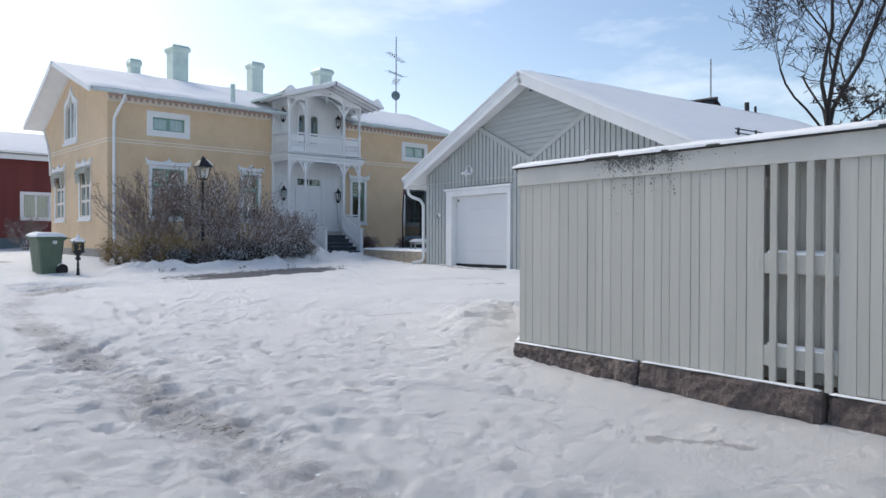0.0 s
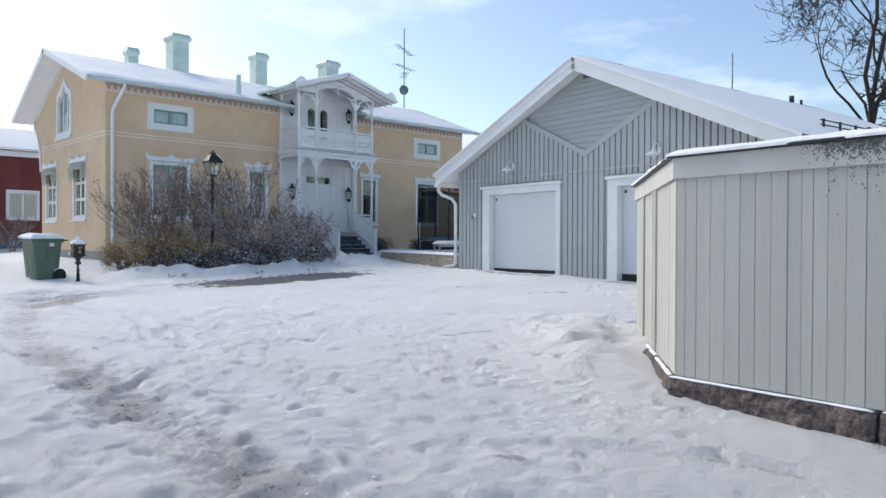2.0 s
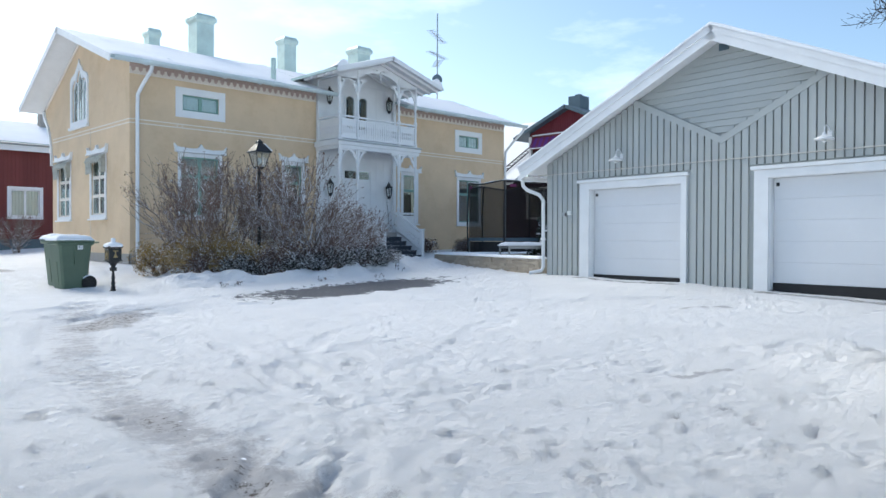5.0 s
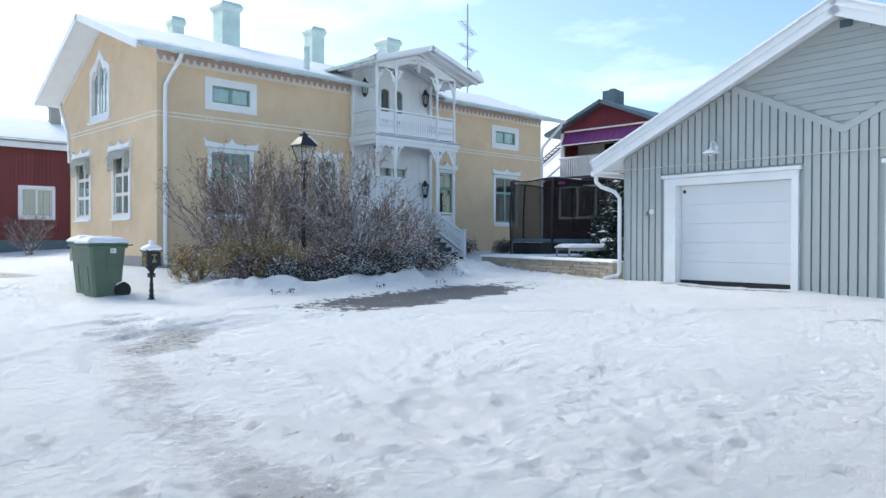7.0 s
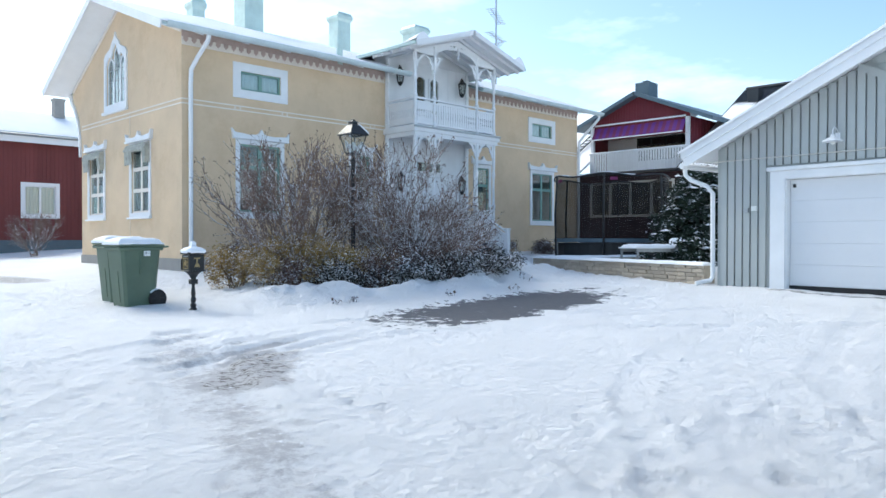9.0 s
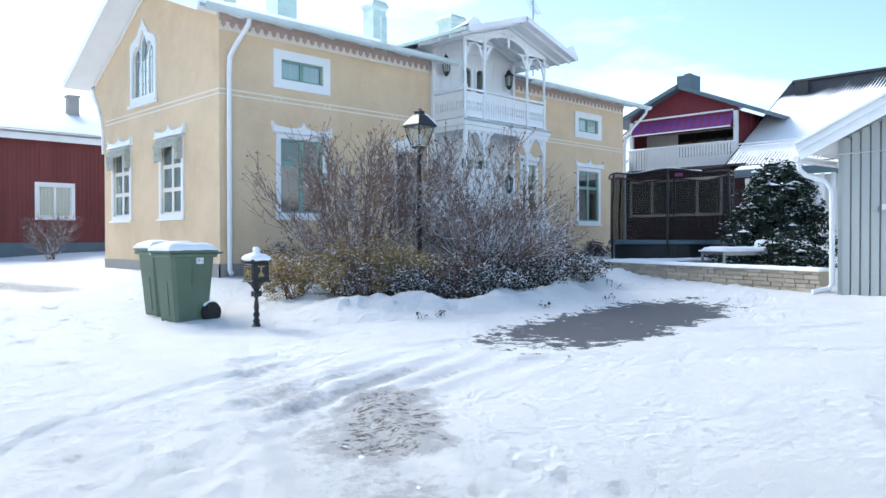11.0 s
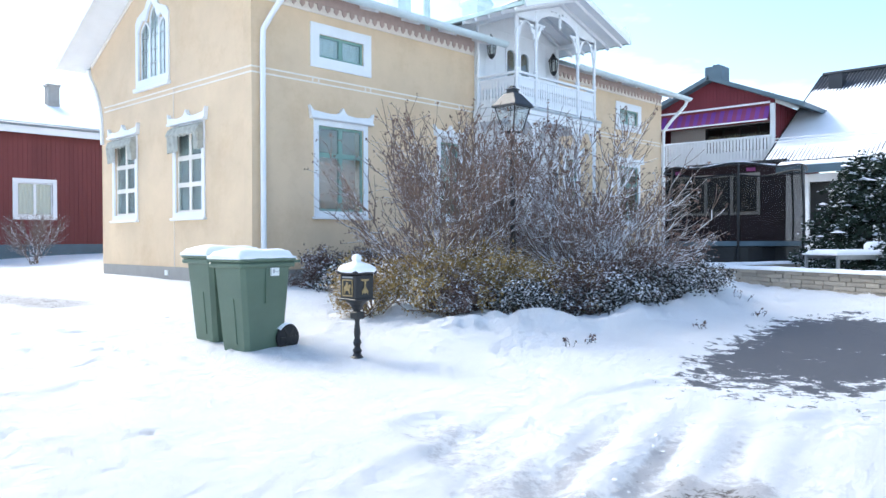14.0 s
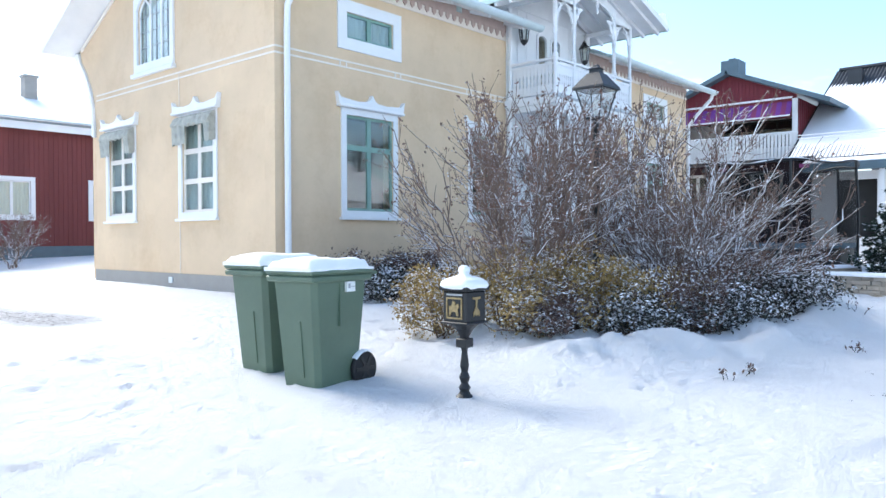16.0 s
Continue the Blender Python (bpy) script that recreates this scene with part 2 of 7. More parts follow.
def plate(outer, holes=(), y0=0.0, y1=0.2, bm=None):
    """An upright plate in the x-z plane between y0 and y1, with holes cut through."""
    bm = bm or bmesh.new()
    edges = []
    for loop in (outer, *holes):
        vs = [bm.verts.new((p[0], y0, p[1])) for p in loop]
        edges += [bm.edges.new((a, b)) for a, b in zip(vs, vs[1:] + vs[:1])]
    res = bmesh.ops.triangle_fill(bm, use_beauty=True, use_dissolve=False, edges=edges)
    faces = [g for g in res["geom"] if isinstance(g, bmesh.types.BMFace)]
    ext = bmesh.ops.extrude_face_region(bm, geom=faces)
    bmesh.ops.translate(bm, vec=(0, y1 - y0, 0), verts=[g for g in ext["geom"] if isinstance(g, bmesh.types.BMVert)])
    return bm


def rect(x0, x1, z0, z1):
    return [(x0, z0), (x1, z0), (x1, z1), (x0, z1)]


def slab(corners, thick):
    """A sheet through four corners, thickened along its lower normal."""
    bm = bmesh.new()
    a = [Vector(c) for c in corners]
    n = (a[1] - a[0]).cross(a[2] - a[0]).normalized() * thick
    t = [bm.verts.new(p) for p in a]
    b = [bm.verts.new(p - n) for p in a]
    bm.faces.new(t)
    bm.faces.new(b[::-1])
    for i in range(4):
        j = (i + 1) % 4
        bm.faces.new((t[j], t[i], b[i], b[j]))
    return bm


def mesh_from(name, verts, faces, mat, smooth=False):
    me = bpy.data.meshes.new(name)
    me.from_pydata(verts, [], faces)
    me.materials.append(mat)
    if smooth:
        me.polygons.foreach_set("use_smooth", [True] * len(me.polygons))
    me.update()
    return me


def snow_blanket(bm, x0, x1, y0, y1, z, h, step=0.12, seed=0.0, droop=0.03):
    """A soft uneven layer of snow on a flat top."""
    nx, ny = max(3, int((x1 - x0) / step) + 1), max(3, int((y1 - y0) / step) + 1)
    top = []
    for i in range(nx):
        row = []
        for j in range(ny):
            u, v = i / (nx - 1), j / (ny - 1)
            e = min(1.0, 4.0 * min(u, 1 - u) * (nx - 1) / 8 + 0.0, 4.0 * min(v, 1 - v) * (ny - 1) / 8 + 0.0)
            x, y = x0 + (x1 - x0) * u, y0 + (y1 - y0) * v
            k = noise.noise((x * 3 + seed, y * 3, seed))
            edge = e < 1e-6
            row.append(bm.verts.new((x + (0.02 * k if edge else 0), y + (0.02 * noise.noise((x * 5, y * 5, seed + 4)) if edge else 0), z - droop * edge * (0.5 + k) + h * (0.25 + 0.75 * min(1, e) ** 0.5) * (1 + 0.35 * k) * (0 if edge else 1) + 0.3 * h * edge)))
        top.append(row)
    for i in range(nx - 1):
        for j in range(ny - 1):
            f = bm.faces.new((top[i][j], top[i + 1][j], top[i + 1][j + 1], top[i][j + 1]))
            f.smooth = True
    rim = [top[i][0] for i in range(nx)] + [top[-1][j] for j in range(1, ny)] + [top[i][-1] for i in range(nx - 2, -1, -1)] + [top[0][j] for j in range(ny - 2, 0, -1)]
    low = [bm.verts.new((v.co.x, v.co.y, z - droop * 0.6)) for v in rim]
    for i in range(len(rim)):
        j = (i + 1) % len(rim)
        bm.faces.new((rim[j], rim[i], low[i], low[j]))
    bm.faces.new(low)
    return bm


# ---- ground ----
def smooth01(a, b, v):
    k = np.clip((v - a) / (b - a), 0, 1)
    return k * k * (3 - 2 * k)


def level(x, y):
    """The height of the yard, without the drifts."""
    x, y = np.asarray(x, float), np.asarray(y, float)
    cx, cy = np.clip(x, -30, 24), np.clip(y, -20, 34)
    z = 0.026 * cx + 0.0215 * cy - 0.12 * np.clip(cy / 6, 0, 1)
    return z + 0.02 * np.clip(cy - 27, 0, 7) * smooth01(10, 15, x) - 0.15 * np.exp(-((x - 7.5) ** 2 + (y - 2.0) ** 2) / 26) + 0.15 * np.exp(-((x - 15.2) / 2.6) ** 2 - ((y - 13.5) / 5.5) ** 2) - 0.07 * np.exp(-((x - 6.6) ** 2 + (y - 24.2) ** 2) / 6)


def field(x, y, cell, seed):
    """Smooth random heights, one value a cell."""
    rng = np.random.default_rng(seed)
    g = rng.standard_normal((257, 257))
    u, v = x / cell, y / cell
    i, j = np.floor(u).astype(int), np.floor(v).astype(int)
    a, b = u - i, v - j
    a, b = a * a * (3 - 2 * a), b * b * (3 - 2 * b)
    i0, j0, i1, j1 = i % 257, j % 257, (i + 1) % 257, (j + 1) % 257
    return (g[i0, j0] * (1 - a) + g[i1, j0] * a) * (1 - b) + (g[i0, j1] * (1 - a) + g[i1, j1] * a) * b


def along(x, y, pts):
    """The distance to a line through points, with its side."""
    best = np.full(x.shape, 1e9)
    for (ax, ay), (bx, by) in zip(pts, pts[1:]):
        dx, dy = bx - ax, by - ay
        k = np.clip(((x - ax) * dx + (y - ay) * dy) / (dx * dx + dy * dy), 0, 1)
        best = np.minimum(best, np.hypot(x - ax - k * dx, y - ay - k * dy))
    return best


def axis(lo, a, b, hi, step):
    core = np.arange(a, b, step)
    def grow(n, d):
        outv, p, s = [], n, step
        while abs(p - n) < d:
            s *= 1.16
            p += s
            outv.append(p)
        return np.array(outv)
    return np.concatenate([(2 * a - grow(a, a - lo))[::-1], core, grow(b, hi - b)])


def curve_points(p, n=10):
    """A smooth line through points."""
    q = [p[0], *p, p[-1]]
    res = []
    for k in range(1, len(q) - 2):
        for s in range(n):
            t = s / n
            a, b, c, d = (np.array(v, float) for v in q[k - 1:k + 3])
            res.append(tuple(0.5 * (2 * b + (c - a) * t + (2 * a - 5 * b + 4 * c - d) * t ** 2 + (3 * b - a - 3 * c + d) * t ** 3)))
    return res + [tuple(p[-1])]


def snow_yard():
    gx, gy = axis(-420, -4.5, 17.0, 420, 0.055), axis(-420, 0.5, 28.0, 420, 0.055)
    X, Y = np.meshgrid(gx, gy, indexing="ij")
    near = np.exp(-(np.clip(np.abs(X - 7) - 13, 0, 99) / 6) ** 2 - (np.clip(np.abs(Y - 13) - 17, 0, 99) / 6) ** 2)
    Z = level(X, Y)
    Z = Z + near * (0.014 * field(X, Y, 1.7, 1) + 0.004 * field(X, Y, 0.55, 2))
    # trodden lumps, stronger in some areas
    lumpy = smooth01(-0.2, 1.1, field(X, Y, 3.1, 5))
    calm = np.exp(-((X - 11) / 5) ** 2 - ((Y - 14) / 4) ** 2)
    Z = Z + near * (0.003 + 0.017 * lumpy) * (1 - 0.8 * calm) * field(X, Y, 0.17, 3) + near * (0.003 + 0.008 * lumpy) * (1 - 0.6 * calm) * field(X, Y, 0.085, 4)
    wear, bare = np.zeros_like(X), np.zeros_like(X)
    # wheel tracks
    ways = [([(2.2, -8), (2.35, 0), (2.55, 4), (2.7, 7), (3.0, 11), (3.5, 15), (4.5, 18.2), (5.4, 20.2)], 0.40, 0.035, 1.0),
            ([(0.5, -8), (0.6, 0), (0.8, 4), (0.95, 7), (1.3, 11), (1.7, 15), (2.4, 20), (2.6, 27), (-2, 36)], 0.34, 0.03, 0.42),
            ([(3.0, 2.6), (3.4, 6), (4.6, 9.5), (6.5, 12.2), (9.5, 13.8), (14.6, 14.6)], 0.18, 0.016, 0.10),
            ([(2.2, 3.6), (2.5, 6.6), (3.5, 10.6), (5.8, 13.8), (9, 15.3), (14.8, 16)], 0.18, 0.016, 0.10),
            ([(0.8, 14.5), (3.2, 17.6), (6.4, 18.6), (9.0, 17.2), (12.5, 14.0), (14.4, 11)], 0.2, 0.026, 0.55),
            ([(0.2, 16.1), (3.0, 19.1), (6.6, 20.0), (9.8, 18.4), (13.2, 15.6), (14.5, 13)], 0.2, 0.026, 0.45),
            ([(2.5, 7.9), (3.1, 7.15), (3.7, 6.6), (4.4, 6.1), (5.2, 5.2), (5.6, 3.5)], 0.13, 0.03, 0.55),
            ([(2.7, 10.1), (3.3, 10.8), (4.1, 11.85), (4.75, 13.1), (5.2, 15.5)], 0.13, 0.038, 0.10),
            ([(2.7, 9.3), (3.3, 9.85), (3.9, 10.5), (4.5, 11.55), (5.0, 13.2)], 0.15, 0.038, 0.12)]
    for pts, w, depth, dirt in ways:
        d = along(X, Y, curve_points(pts, 6)) + 0.05 * field(X, Y, 0.5, 9)
        patchy = smooth01(-1.9, 0.3, field(X, Y, 1.3, 11))
        cut = np.exp(-(d / w) ** 8) * patchy
        Z = Z - depth * cut * near + 0.5 * depth * np.exp(-((d - 1.3 * w) / (0.25 * w)) ** 2) * near * patchy
        wear = np.maximum(wear, dirt * np.exp(-(d / (1.15 * w)) ** 2) * (0.68 + 0.32 * smooth01(-0.9, 0.9, field(X, Y, 0.7, 12))) * (0.72 + 0.28 * smooth01(17, 11, Y)))
    # tyre ridges where cars turn in
    turn = np.exp(-((X - 5.6) / 1.5) ** 2 - ((Y - 18.9) / 0.9) ** 2)
    Z = Z + turn * 0.038 * np.sin((Y - 0.25 * X) * 14 + 0.8 * field(X, Y, 0.7, 13))
    wear = np.maximum(wear, 0.85 * turn * smooth01(0.1, 0.9, -np.sin((Y - 0.25 * X) * 14)))
    # footprints
    rng = np.random.default_rng(21)
    spots = [(6.0, 7.6, 2.0, 170), (4.4, 8.6, 1.9, 190), (0.2, 7.0, 1.3, 110), (1.5, 12.5, 2.5, 110), (-1.2, 4.5, 2.0, 110), (8.0, 26.8, 2.4, 120), (4.8, 24.5, 2.2, 90), (3.2, 4.2, 1.5, 60), (-0.6, 9.5, 2.0, 90)]
    for cx, cy, spread, n in spots:
        for _ in range(n):
            fx, fy, a = cx + rng.normal() * spread, cy + rng.normal() * spread, rng.uniform(0, math.pi)
            sel = np.ix_(np.abs(gx - fx) < 0.4, np.abs(gy - fy) < 0.4)
            lx, ly = X[sel] - fx, Y[sel] - fy
            p, q = lx * math.cos(a) + ly * math.sin(a), -lx * math.sin(a) + ly * math.cos(a)
            r = np.sqrt((p / 0.12) ** 2 + (q / 0.05) ** 2)
            dp = rng.uniform(0.012, 0.045)
            Z[sel] += -dp * np.exp(-r ** 4) + 0.45 * dp * np.exp(-((r - 1.35) / 0.3) ** 2)
            if rng.random() < 0.02:
                wear[sel] = np.maximum(wear[sel], 0.8 * np.exp(-(r * 0.9) ** 4))
    # drifts and shovelled banks
    def bank(pts, h, w, seed):
        d = along(X, Y, curve_points(pts, 5))
        return h * np.exp(-(d / w) ** 2) * (1 + 0.35 * field(X, Y, 0.5, seed) + 0.17 * field(X, Y, 0.2, seed + 1) + 0.07 * field(X, Y, 0.1, seed + 2))
    Z = Z + bank([(8.4, 22.9), (9.6, 22.1), (11.4, 21.6), (13.2, 21.9), (14.8, 22.8)], 0.20, 0.6, 31)
    Z = Z + bank([(14.6, 22.6), (15.6, 23.2), (16.6, 23.6)], 0.26, 0.8, 33)
    Z = Z + bank([(8.5, 7.9), (9.0, 8.6), (9.5, 9.2)], 0.15, 0.95, 35)
    Z = Z + bank([(7.3, 7.2), (8.2, 8.1)], 0.10, 0.5, 37)
    Z = Z + bank([(9.4, 24.4), (11.4, 24.6), (13.4, 24.4)], 0.16, 1.7, 41)
    # raised bed behind the low stone wall
    side = (X - 18.55) * 6.55 - (Y - 24.9) * 2.6
    behind = smooth01(0.2, 1.4, side) * smooth01(25.6, 25.0, Y) * smooth01(29, 27, X) * smooth01(18.2, 18.8, Y)
    Z = np.where(behind > 0, Z * (1 - behind) + np.maximum(Z, 1.02) * behind, Z)
    # the thawed asphalt patch
    cxp, cyp = 10.65, 19.28
    ax, ay = (X - cxp) * 0.998 + (Y - cyp) * 0.06, (Y - cyp) * 0.998 - (X - cxp) * 0.06
    r = (np.abs(ax / 2.95) ** 3.5 + np.abs(ay / 1.0) ** 3.5) ** (1 / 3.5) + 0.09 * field(X, Y, 0.5, 51) + 0.05 * field(X, Y, 0.16, 52)
    bare = smooth01(1.42, 0.5, r) * (0.70 + 0.30 * smooth01(7.6, 9.8, X))
    flat = level(X, Y)
    k_flat = smooth01(0.2, 0.7, bare)
    Z = Z * (1 - k_flat) + (flat - 0.012) * k_flat
    # bare strips under the garage doors and on the lane
    for a, b, w, k in (((15.3, 16.6), (15.05, 14.0), 0.20, 1.0), ((14.9, 12.1), (14.6, 9.5), 0.20, 1.0), ((5.75, 33.2), (6.3, 30.3), 0.95, 1.0), ((4.45, 17.2), (5.35, 18.25), 0.7, 1.0), ((4.5, 18.8), (5.2, 20.3), 0.25, 0.6), ((12.35, 12.3), (12.9, 11.7), 0.13, 0.8), ((7.4, 9.9), (8.3, 9.6), 0.08, 0.8), ((4.0, 6.0), (4.2, 5.75), 0.10, 0.9), ((2.55, 5.6), (2.75, 5.35), 0.22, 1.0), ((2.7, 8.8), (2.85, 8.5), 0.16, 1.0), ((2.9, 7.7), (3.0, 7.5), 0.14, 0.9), ((5.0, 3.1), (5.3, 2.5), 0.1, 0.8), ((7.1, 5.5), (7.0, 5.0), 0.1, 0.6)):
        d = along(X, Y, [a, b]) + 0.06 * field(X, Y, 0.15, 55)
        wear = np.maximum(wear, k * smooth01(w, w * 0.3, d))
    n, m = X.shape
    me = bpy.data.meshes.new("ground")
    idx = np.arange(n * m).reshape(n, m)
    quads = np.stack([idx[:-1, :-1], idx[1:, :-1], idx[1:, 1:], idx[:-1, 1:]], -1).reshape(-1, 4)
    me.vertices.add(n * m)
    me.vertices.foreach_set("co", np.stack([X, Y, Z], -1).astype(np.float32).ravel())
    me.loops.add(quads.size)
    me.loops.foreach_set("vertex_index", quads.ravel().astype(np.int32))
    me.polygons.add(len(quads))
    me.polygons.foreach_set("loop_start", np.arange(0, quads.size, 4, dtype=np.int32))
    me.polygons.foreach_set("use_smooth", np.ones(len(quads), bool))
    for nm, arr in (("wear", wear), ("bare", bare)):
        at = me.attributes.new(nm, "FLOAT", "POINT")
        at.data.foreach_set("value", arr.astype(np.float32).ravel())
    me.update(calc_edges=True)
    return me, gx, gy, Z


def ground_material():
    m = material("trodden_snow", (0.935, 0.94, 0.95), 0.75, 0.05, 0.9, 0.0, 13, spec=0.25)
    t = m.node_tree
    b = t.nodes["Principled BSDF"]
    base = b.inputs["Base Color"].links[0].from_socket
    tc = t.nodes.new("ShaderNodeTexCoord")

    def tex(s, d=6, r=0.65):
        n = t.nodes.new("ShaderNodeTexNoise")
        n.inputs["Scale"].default_value, n.inputs["Detail"].default_value, n.inputs["Roughness"].default_value = s, d, r
        t.links.new(tc.outputs["Object"], n.inputs["Vector"])
        return n.outputs[0]

    def calc(op, a, c=None, d=None):
        n = t.nodes.new("ShaderNodeMath")
        n.operation = op
        for sock, v in zip(n.inputs, (a, c, d)):
            if v is None:
                continue
            if isinstance(v, (int, float)):
                sock.default_value = v
            else:
                t.links.new(v, sock)
        return n.outputs[0]

    def ramp(v, lo, hi):
        n = t.nodes.new("ShaderNodeMapRange")
        n.interpolation_type = "SMOOTHSTEP"
        t.links.new(v, n.inputs[0])
        n.inputs[1].default_value, n.inputs[2].default_value = lo, hi
        return n.outputs[0]

    def blend(a, c, f):
        n = t.nodes.new("ShaderNodeMix")
        n.data_type = "RGBA"
        t.links.new(f, n.inputs[0])
        for sock, v in ((n.inputs[6], a), (n.inputs[7], c)):
            if isinstance(v, tuple):
                sock.default_value = v
            else:
                t.links.new(v, sock)
        return n.outputs[2]

    def attribute(name):
        n = t.nodes.new("ShaderNodeAttribute")
        n.attribute_name = name
        return n.outputs["Fac"]
    wear, bare = attribute("wear"), attribute("bare")
    slush = ramp(calc("MULTIPLY_ADD", tex(8.0, 10, 0.8), 2.0, wear), 1.36, 1.86)
    col_f = ramp(tex(11, 10, 0.8), 0.60, 0.74)
    grit = ramp(calc("MULTIPLY_ADD", tex(12, 10, 0.8), 1.6, calc("MULTIPLY", wear, 0.8)), 1.55, 1.76)
    col = blend(base, (0.84, 0.85, 0.87, 1), col_f)
    col = blend(col, (0.60, 0.595, 0.605, 1), slush)
    col = blend(col, (0.10, 0.085, 0.075, 1), grit)
    open_ = ramp(calc("MULTIPLY_ADD", tex(5, 10, 0.74), 2.4, calc("MULTIPLY", bare, 0.85)), 1.60, 1.74)
    open_ = calc("MULTIPLY", open_, ramp(bare, 0.02, 0.2))
    tar = blend((0.085, 0.092, 0.108, 1), (0.18, 0.185, 0.205, 1), tex(40, 4))
    col = blend(col, tar, open_)
    t.links.new(col, b.inputs["Base Color"])
    # crumbs, crust and small pits
    cells = t.nodes.new("ShaderNodeTexVoronoi")
    cells.feature = "SMOOTH_F1"
    cells.inputs["Scale"].default_value = 8.0
    warp = t.nodes.new("ShaderNodeVectorMath")
    warp.operation = "MULTIPLY_ADD"
    wn = t.nodes.new("ShaderNodeTexNoise")
    wn.inputs["Scale"].default_value = 5.0
    t.links.new(tc.outputs["Object"], wn.inputs["Vector"])
    t.links.new(wn.outputs["Color"], warp.inputs[0])
    warp.inputs[1].default_value = (0.25, 0.25, 0.25)
    t.links.new(tc.outputs["Object"], warp.inputs[2])
    t.links.new(warp.outputs[0], cells.inputs["Vector"])
    crumb = calc("MULTIPLY", calc("MULTIPLY", cells.outputs["Distance"], -0.9), ramp(tex(0.9, 4, 0.6), 0.42, 0.62))
    high = calc("ADD", calc("MULTIPLY", tex(8.0, 12, 0.76), 0.9), crumb)
    fine = calc("MULTIPLY_ADD", tex(30, 8, 0.8), 0.5, high)
    bn = t.nodes.new("ShaderNodeBump")
    bn.inputs["Strength"].default_value, bn.inputs["Distance"].default_value = 1.0, 0.075
    t.links.new(fine, bn.inputs["Height"])
    t.links.new(bn.outputs[0], b.inputs["Normal"])
    return m


yard, GX, GY, GZ = snow_yard()
yard.materials.append(ground_material())
ground = tagged(new("ground", yard), "trodden snow yard with wheel tracks and a thawed asphalt patch", "ground", kind="structure")


def soil(x, y):
    """The height of the snow at a place."""
    return float(GZ[np.abs(GX - x).argmin(), np.abs(GY - y).argmin()])


def scatter_crumbs():
    """Loose lumps of broken snow, along the tracks, the banks and the trodden places."""
    rng = np.random.default_rng(17)
    pts = []
    for cx, cy, sp, n, big in ((8.6, 8.2, 0.75, 420, 1.6), (6.2, 7.4, 1.6, 420, 1.0), (3.8, 7.6, 1.8, 420, 1.0), (1.4, 4.5, 1.4, 420, 0.9), (2.4, 11.0, 1.8, 500, 1.0), (5.8, 18.6, 1.5, 600, 1.1), (1.6, 15.5, 1.8, 400, 0.9), (11.5, 21.6, 1.8, 420, 1.3), (15.8, 23.3, 0.9, 260, 1.6), (8.2, 22.6, 1.2, 260, 1.2), (6.0, 24.2, 1.3, 420, 1.2), (-1.0, 6.0, 1.8, 420, 0.9), (7.0, 14.0, 3.2, 420, 0.7), (5.2, 3.0, 1.6, 300, 0.9), (8.5, 28.0, 2.0, 300, 1.0)):
        for _ in range(n // 12):
            pts.append((cx + rng.normal() * sp, cy + rng.normal() * sp, big * rng.gamma(2.0, 0.006)))
    for line in ([(2.65, 0), (2.85, 4), (3.0, 7), (3.3, 11), (3.7, 15), (4.7, 19)], [(1.75, 0), (1.95, 4), (2.1, 7), (2.4, 11), (2.8, 15)], [(0.8, 14.8), (3.2, 17.9), (6.4, 18.9), (9.0, 17.5)]):
        c = curve_points(line, 30)
        for x, y in c:
            for _ in range(1):
                pts.append((x + rng.normal() * 0.12, y + rng.normal() * 0.12, rng.gamma(2.0, 0.005)))
    P = np.array([(p[0], p[1], min(p[2], 0.017)) for p in pts if p[2] > 0.005 and not (6.4 < p[0] < 9.9 and p[1] < 5.9 + 0.74 * max(0, p[0] - 6.86)) and (abs(p[0] - 10.45) > 2.8 or abs(p[1] - 19.35) > 1.0)])
    n = len(P)
    z = np.array([soil(x, y) for x, y, r in P])
    ring = [(math.cos(k * 1.0472), math.sin(k * 1.0472)) for k in range(6)]
    base = np.array([(a, b, -0.1) for a, b in ring] + [(0.72 * a, 0.72 * b, 0.38) for a, b in ring] + [(0.05, 0.05, 0.55)])
    spin = rng.uniform(0, 6.28, n)
    c, s_ = np.cos(spin)[:, None], np.sin(spin)[:, None]
    V = np.repeat(base[None], n, 0) * rng.uniform(0.65, 1.35, (n, 13, 1)) * rng.uniform((0.8, 0.8, 0.35), (1.7, 1.2, 0.7), (n, 3))[:, None]
    V = np.stack([V[..., 0] * c - V[..., 1] * s_, V[..., 0] * s_ + V[..., 1] * c, V[..., 2]], -1) * P[:, 2][:, None, None]
    V += np.stack([P[:, 0], P[:, 1], z - 0.1 * P[:, 2]], -1)[:, None]
    tri = np.array([t for k in range(6) for t in ((k, (k + 1) % 6, 6 + k), ((k + 1) % 6, 6 + (k + 1) % 6, 6 + k), (6 + k, 6 + (k + 1) % 6, 12))])
    F = (tri[None] + (np.arange(n) * 13)[:, None, None]).reshape(-1, 3)
    me = mesh_from("snow_crumbs", V.reshape(-1, 3).tolist(), F.tolist(), M_SNOW, True)
    return tagged(new("snow_crumbs", me), "loose crumbs of broken snow on the yard", "snow", kind="stuff")


scatter_crumbs()


